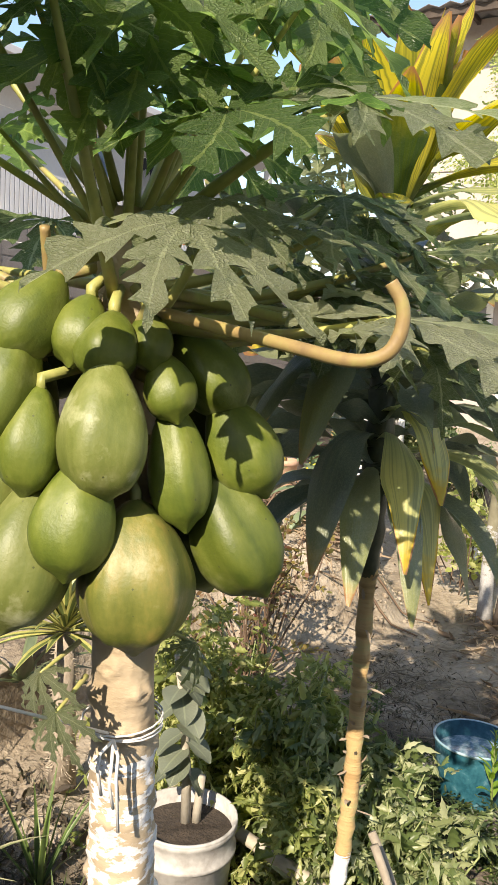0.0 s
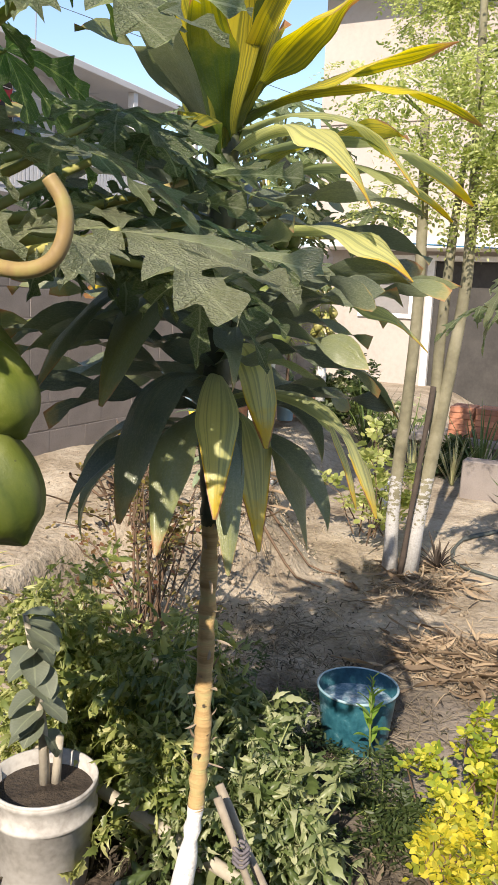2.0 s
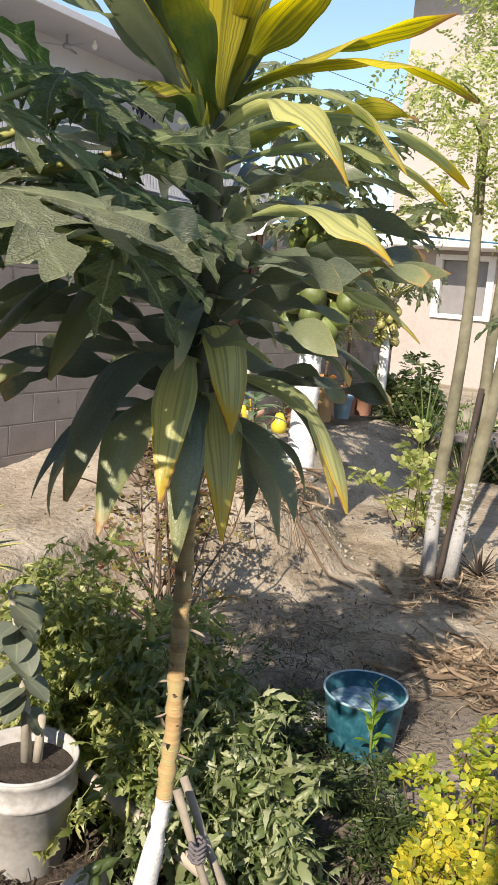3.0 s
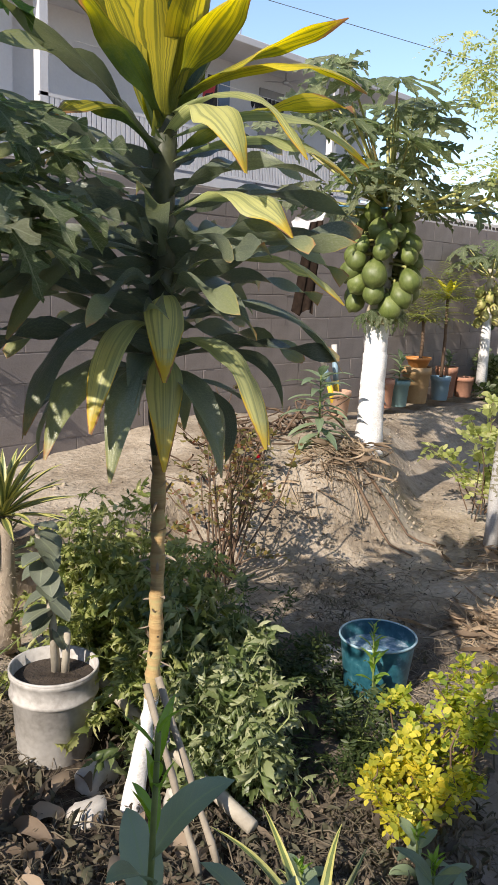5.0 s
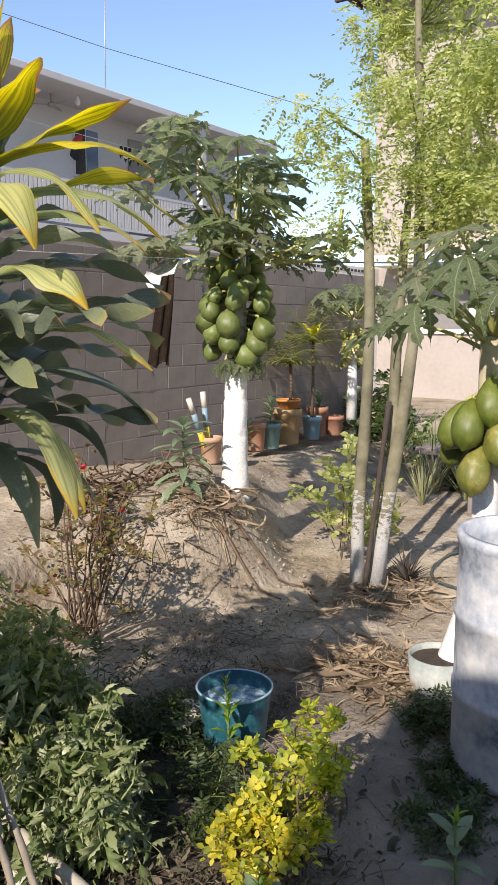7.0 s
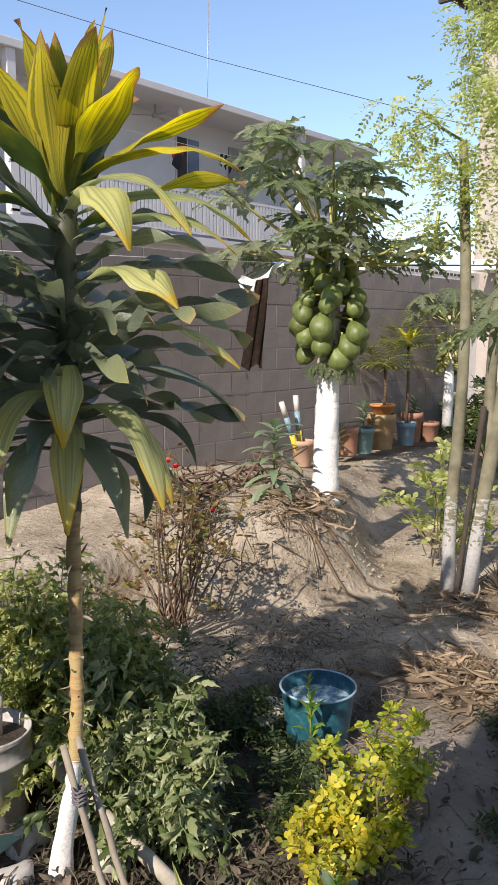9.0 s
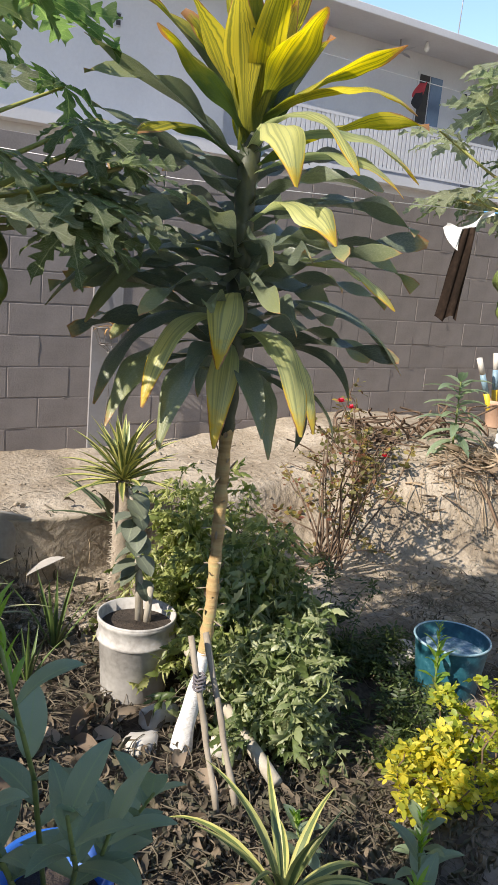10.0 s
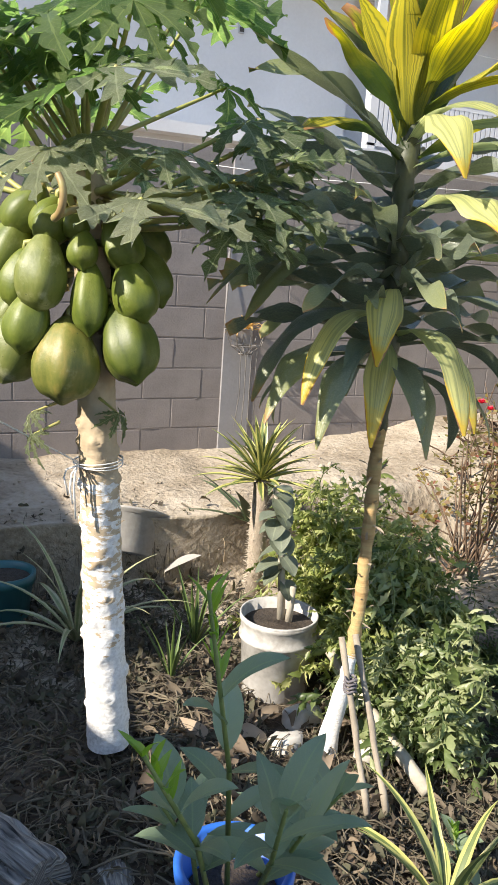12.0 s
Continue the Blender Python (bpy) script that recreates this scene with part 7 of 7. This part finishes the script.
def vine_pile(x, y, seed):
    r = random.Random(seed)
    t = thing("vine_pile", (x, y, 0.78), "tangled pile of dry brown vines by the wall", "dry vines")
    for _ in range(26):
        cx, cy, rad = x + r.gauss(0, 0.22), y + r.gauss(0, 0.09), r.uniform(0.06, 0.2)
        z = ground_z(cx, cy)
        a0, sp, lift = r.uniform(0, 6.28), r.uniform(2.5, 6.0), r.uniform(0.02, 0.24)
        pts = [(cx + rad * math.cos(a0 + sp * i / 10), cy + 0.6 * rad * math.sin(a0 + sp * i / 10), z + 0.01 + lift * abs(math.sin(1.7 * i / 10 + a0))) for i in range(11)]
        piece("vine", Shape().tube(pts, r.uniform(0.004, 0.010), 5, False, 0.2), STEMBROWN, t)


vine_pile(5.0, 3.72, 5)
vine_pile(5.0 + 0.55, 3.72 - 0.05, 8)

# ---- litter ----
DRYLEAF = leaf_mat("dry_leaf_litter", [(0.036, 0.028, 0.020), (0.068, 0.053, 0.037), (0.080, 0.080, 0.046), (0.115, 0.092, 0.064), (0.22, 0.17, 0.115)], 0.85, 0.15)
STRAW = surface("dry_straw", [(0.26, 0.19, 0.12), (0.42, 0.33, 0.22)], 12, 60, 0.9, 0.3)


STRAWGREY = surface("grey_straw", [(0.15, 0.12, 0.085), (0.30, 0.25, 0.18)], 12, 60, 0.9, 0.3)
TANLEAF = leaf_mat("tan_straw_leaf", [(0.12, 0.085, 0.055), (0.26, 0.19, 0.125), (0.44, 0.34, 0.23)], 0.85, 0.15)
GRASSDARK = surface("dark_dry_grass", [(0.075, 0.063, 0.042), (0.19, 0.155, 0.105)], 12, 60, 0.9, 0.3)


def litter(name, label, spots, leaves, twigs, size, seed, stalk=None, blades=None, slim=1.0):
    """Curled dry leaves and many thin bent straws, thrown over spots of the ground."""
    r = random.Random(seed)
    t = thing(name, (spots[0][0], spots[0][1], 0.4), label, "leaf litter", kind="stuff")
    s, w, fine = Shape(), Shape(), Shape()

    def place():
        while True:
            x, y, sx, sy = r.choice(spots)
            x, y = r.gauss(x, sx), r.gauss(y, sy)
            if y < 4.5 and (x - 1.2) ** 2 + (y - 0.2) ** 2 > 0.15:
                return x, y

    for _ in range(leaves):
        x, y = place()
        ln = size * r.uniform(0.4, 1.6)
        s.strap((x, y, ground_z(x, y) + r.uniform(0.0, 0.03)), r.uniform(0, 360), ln, ln * slim * r.uniform(0.12, 0.45), r.uniform(-15, 60 * slim), r.uniform(-160, 260) if slim > 0.4 else r.uniform(-60, 40), r.uniform(-90, 90), r.uniform(-0.5, 1.6), 6, r.uniform(-160, 160), wave=0.15)
    for k in range(twigs * 4):
        x, y = place()
        a, ln = r.uniform(0, 6.28), r.uniform(0.04, 0.24)
        turn, pts = r.gauss(0, 0.35), []
        for i in range(5):
            pts.append((x, y, ground_z(x, y) + r.uniform(0.003, 0.02) + 0.02 * math.sin(i * 0.8) * (k % 3)))
            x, y, a = x + 0.25 * ln * math.cos(a), y + 0.25 * ln * math.sin(a), a + turn
        (w if k % 4 == 0 else fine).tube(pts, r.uniform(0.0012, 0.0036) if k % 4 == 0 else r.uniform(0.0006, 0.0014), 4 if k % 4 == 0 else 3, False)
    piece("dry_leaves", s, blades or DRYLEAF, t, kind="stuff")
    piece("twigs", w, stalk or STRAW, t, kind="stuff")
    piece("straws", fine, GRASSDARK if stalk is GRASSDARK else STRAWGREY, t, kind="stuff")


litter("leaf_litter", "dry brown leaves and twigs covering the soil", [(2.1, 1.6, 0.45, 0.45), (2.5, 1.2, 0.5, 0.4), (2.0, 2.4, 0.5, 0.4), (1.7, 1.4, 0.35, 0.3), (2.7, 1.1, 0.35, 0.25)], 5600, 480, 0.044, 3, GRASSDARK)
litter("straw_litter", "dry straw and stems heaped round the tree feet", [(5.75, 2.0, 0.22, 0.16), (4.72, 1.52, 0.15, 0.16), (4.72, 1.52, 0.15, 0.16), (5.35, 3.1, 0.2, 0.08)], 900, 260, 0.16, 4, None, TANLEAF, 0.30)
litter("leaf_litter", "scattered dry leaves on the open sandy soil", [(4.3, 2.2, 0.8, 0.6), (5.5, 2.6, 1.0, 0.5), (2.5, 3.3, 0.9, 0.4)], 220, 20, 0.022, 5)
litter("bank_litter", "dry stems and leaves lying along the bank's foot", [(1.9, 3.1, 0.35, 0.2), (2.3, 3.2, 0.3, 0.15), (1.5, 2.6, 0.35, 0.35), (2.2, 2.75, 0.3, 0.2)], 1500, 260, 0.05, 9, GRASSDARK)
litter("dry_grass", "matted dark dry grass and weeds between bucket and mound", [(4.25, 2.25, 0.25, 0.25), (4.6, 2.45, 0.25, 0.15), (4.0, 1.7, 0.2, 0.3)], 900, 160, 0.03, 6, STRAWGREY, DRYLEAF, 0.6)
BIGDRY = leaf_mat("tan_dry_leaf", [(0.11, 0.08, 0.055), (0.22, 0.165, 0.115), (0.36, 0.28, 0.20)], 0.8, 0.2, "object", stripes=0.0, vein=(0.12, 0.08, 0.05))
clods = Shape()
rc = random.Random(23)
for _ in range(2600):
    x, y = rc.choice(((rc.uniform(1.2, 9), rc.uniform(2.7, 4.5)), (rc.uniform(3.4, 7), rc.uniform(0.3, 3.2)), (5.4 + rc.gauss(0, 0.6), 3.0 + rc.gauss(0, 0.35))))
    if y > 4.5:
        continue
    q = rc.uniform(0.004, 0.014) * (1 + 1.2 * (rc.random() < 0.06))
    c = Vector((x, y, ground_z(x, y) + q * 0.2))
    clods.add([c + Vector((rc.uniform(0.6, 1.2) * q * dx, rc.uniform(0.6, 1.2) * q * dy, rc.uniform(0.5, 1.0) * q * dz)) for dx, dy, dz in ((1, 0, 0), (-1, 0, 0), (0, 1, 0), (0, -1, 0), (0, 0, 1), (0, 0, -1))], [(0, 2, 4), (2, 1, 4), (1, 3, 4), (3, 0, 4), (2, 0, 5), (1, 2, 5), (3, 1, 5), (0, 3, 5)])
tagged(new("clods", clods.mesh("clods", SAND)), "small clods and pebbles strewn on the dry soil", "soil clods", kind="stuff")
# long dry stems trailing over the bed
trail = thing("dry_stems", (1.8, 1.6, 0.5), "long dry stems and runners trailing over the bed", "dry stems", kind="stuff")
ts = Shape()
rt = random.Random(31)
for _ in range(90):
    x, y, a = rt.gauss(1.9, 0.42), rt.gauss(1.7, 0.6), rt.uniform(0, 6.28)
    turn, pts = rt.uniform(-0.35, 0.35), []
    for _ in range(9):
        pts.append((x, y, ground_z(x, y) + rt.uniform(0.008, 0.045)))
        x, y, a = x + 0.055 * math.cos(a), y + 0.055 * math.sin(a), a + turn + rt.gauss(0, 0.2)
    ts.tube(pts, rt.uniform(0.0015, 0.0038), 5, False)
piece("stalks", ts, GRASSDARK, trail, kind="stuff")
# fallen big dry leaves under the corn plant
for k in range(26):
    x, y = rnd.gauss(2.30, 0.22), rnd.gauss(1.66, 0.22)
    s = Shape().strap((x, y, ground_z(x, y) + 0.015), rnd.uniform(0, 360), rnd.uniform(0.09, 0.19), rnd.uniform(0.035, 0.065), rnd.uniform(0, 50), rnd.uniform(40, 190), rnd.uniform(-40, 40), rnd.uniform(0.4, 1.2), 8, rnd.uniform(-90, 90), wave=0.1)
    tagged(new("fallen_leaf", s.mesh("fallen_leaf", BIGDRY)), "large curled dry leaf lying on the ground", "leaf", "fallen leaves")
# dry grass fringe and one bent root on the mound's face
fringe = thing("grass_fringe", (5.4, 2.95, 0.85), "fringe of dry grass hanging over the mound's edge", "dry grass", kind="stuff")
fg = Shape()
rf = random.Random(44)
for _ in range(50):
    x, y = 5.45 + rf.gauss(0, 0.36), 2.90 + rf.gauss(0, 0.14)
    step, dx = rf.uniform(0.006, 0.02), rf.gauss(0, 0.016)
    fg.tube([(x + dx * i, y - step * i, ground_z(x + dx * i, y - step * i) + 0.010 * (1 + math.sin(i + x * 40))) for i in range(4)], rf.uniform(0.0012, 0.0028), 4, False)
piece("stalks", fg, GRASSDARK, fringe, kind="stuff")
for k, (x, y) in enumerate(((5.42, 3.02), (5.30, 3.0))):
    pts = [(x + 0.02 * math.sin(0.9 * i) + 0.03 * i * (k == 0), y - 0.085 * i, ground_z(x + 0.03 * i * (k == 0), y - 0.085 * i) + 0.012 + 0.025 * math.sin(0.5 * i)) for i in range(7)]
    tagged(new("dead_root", Shape().tube(pts, [0.011 - 0.001 * i for i in range(7)], 7, wob=0.2).mesh("dead_root", STEMBROWN)), "dry brown root hanging down the mound", "root", "roots on the mound")
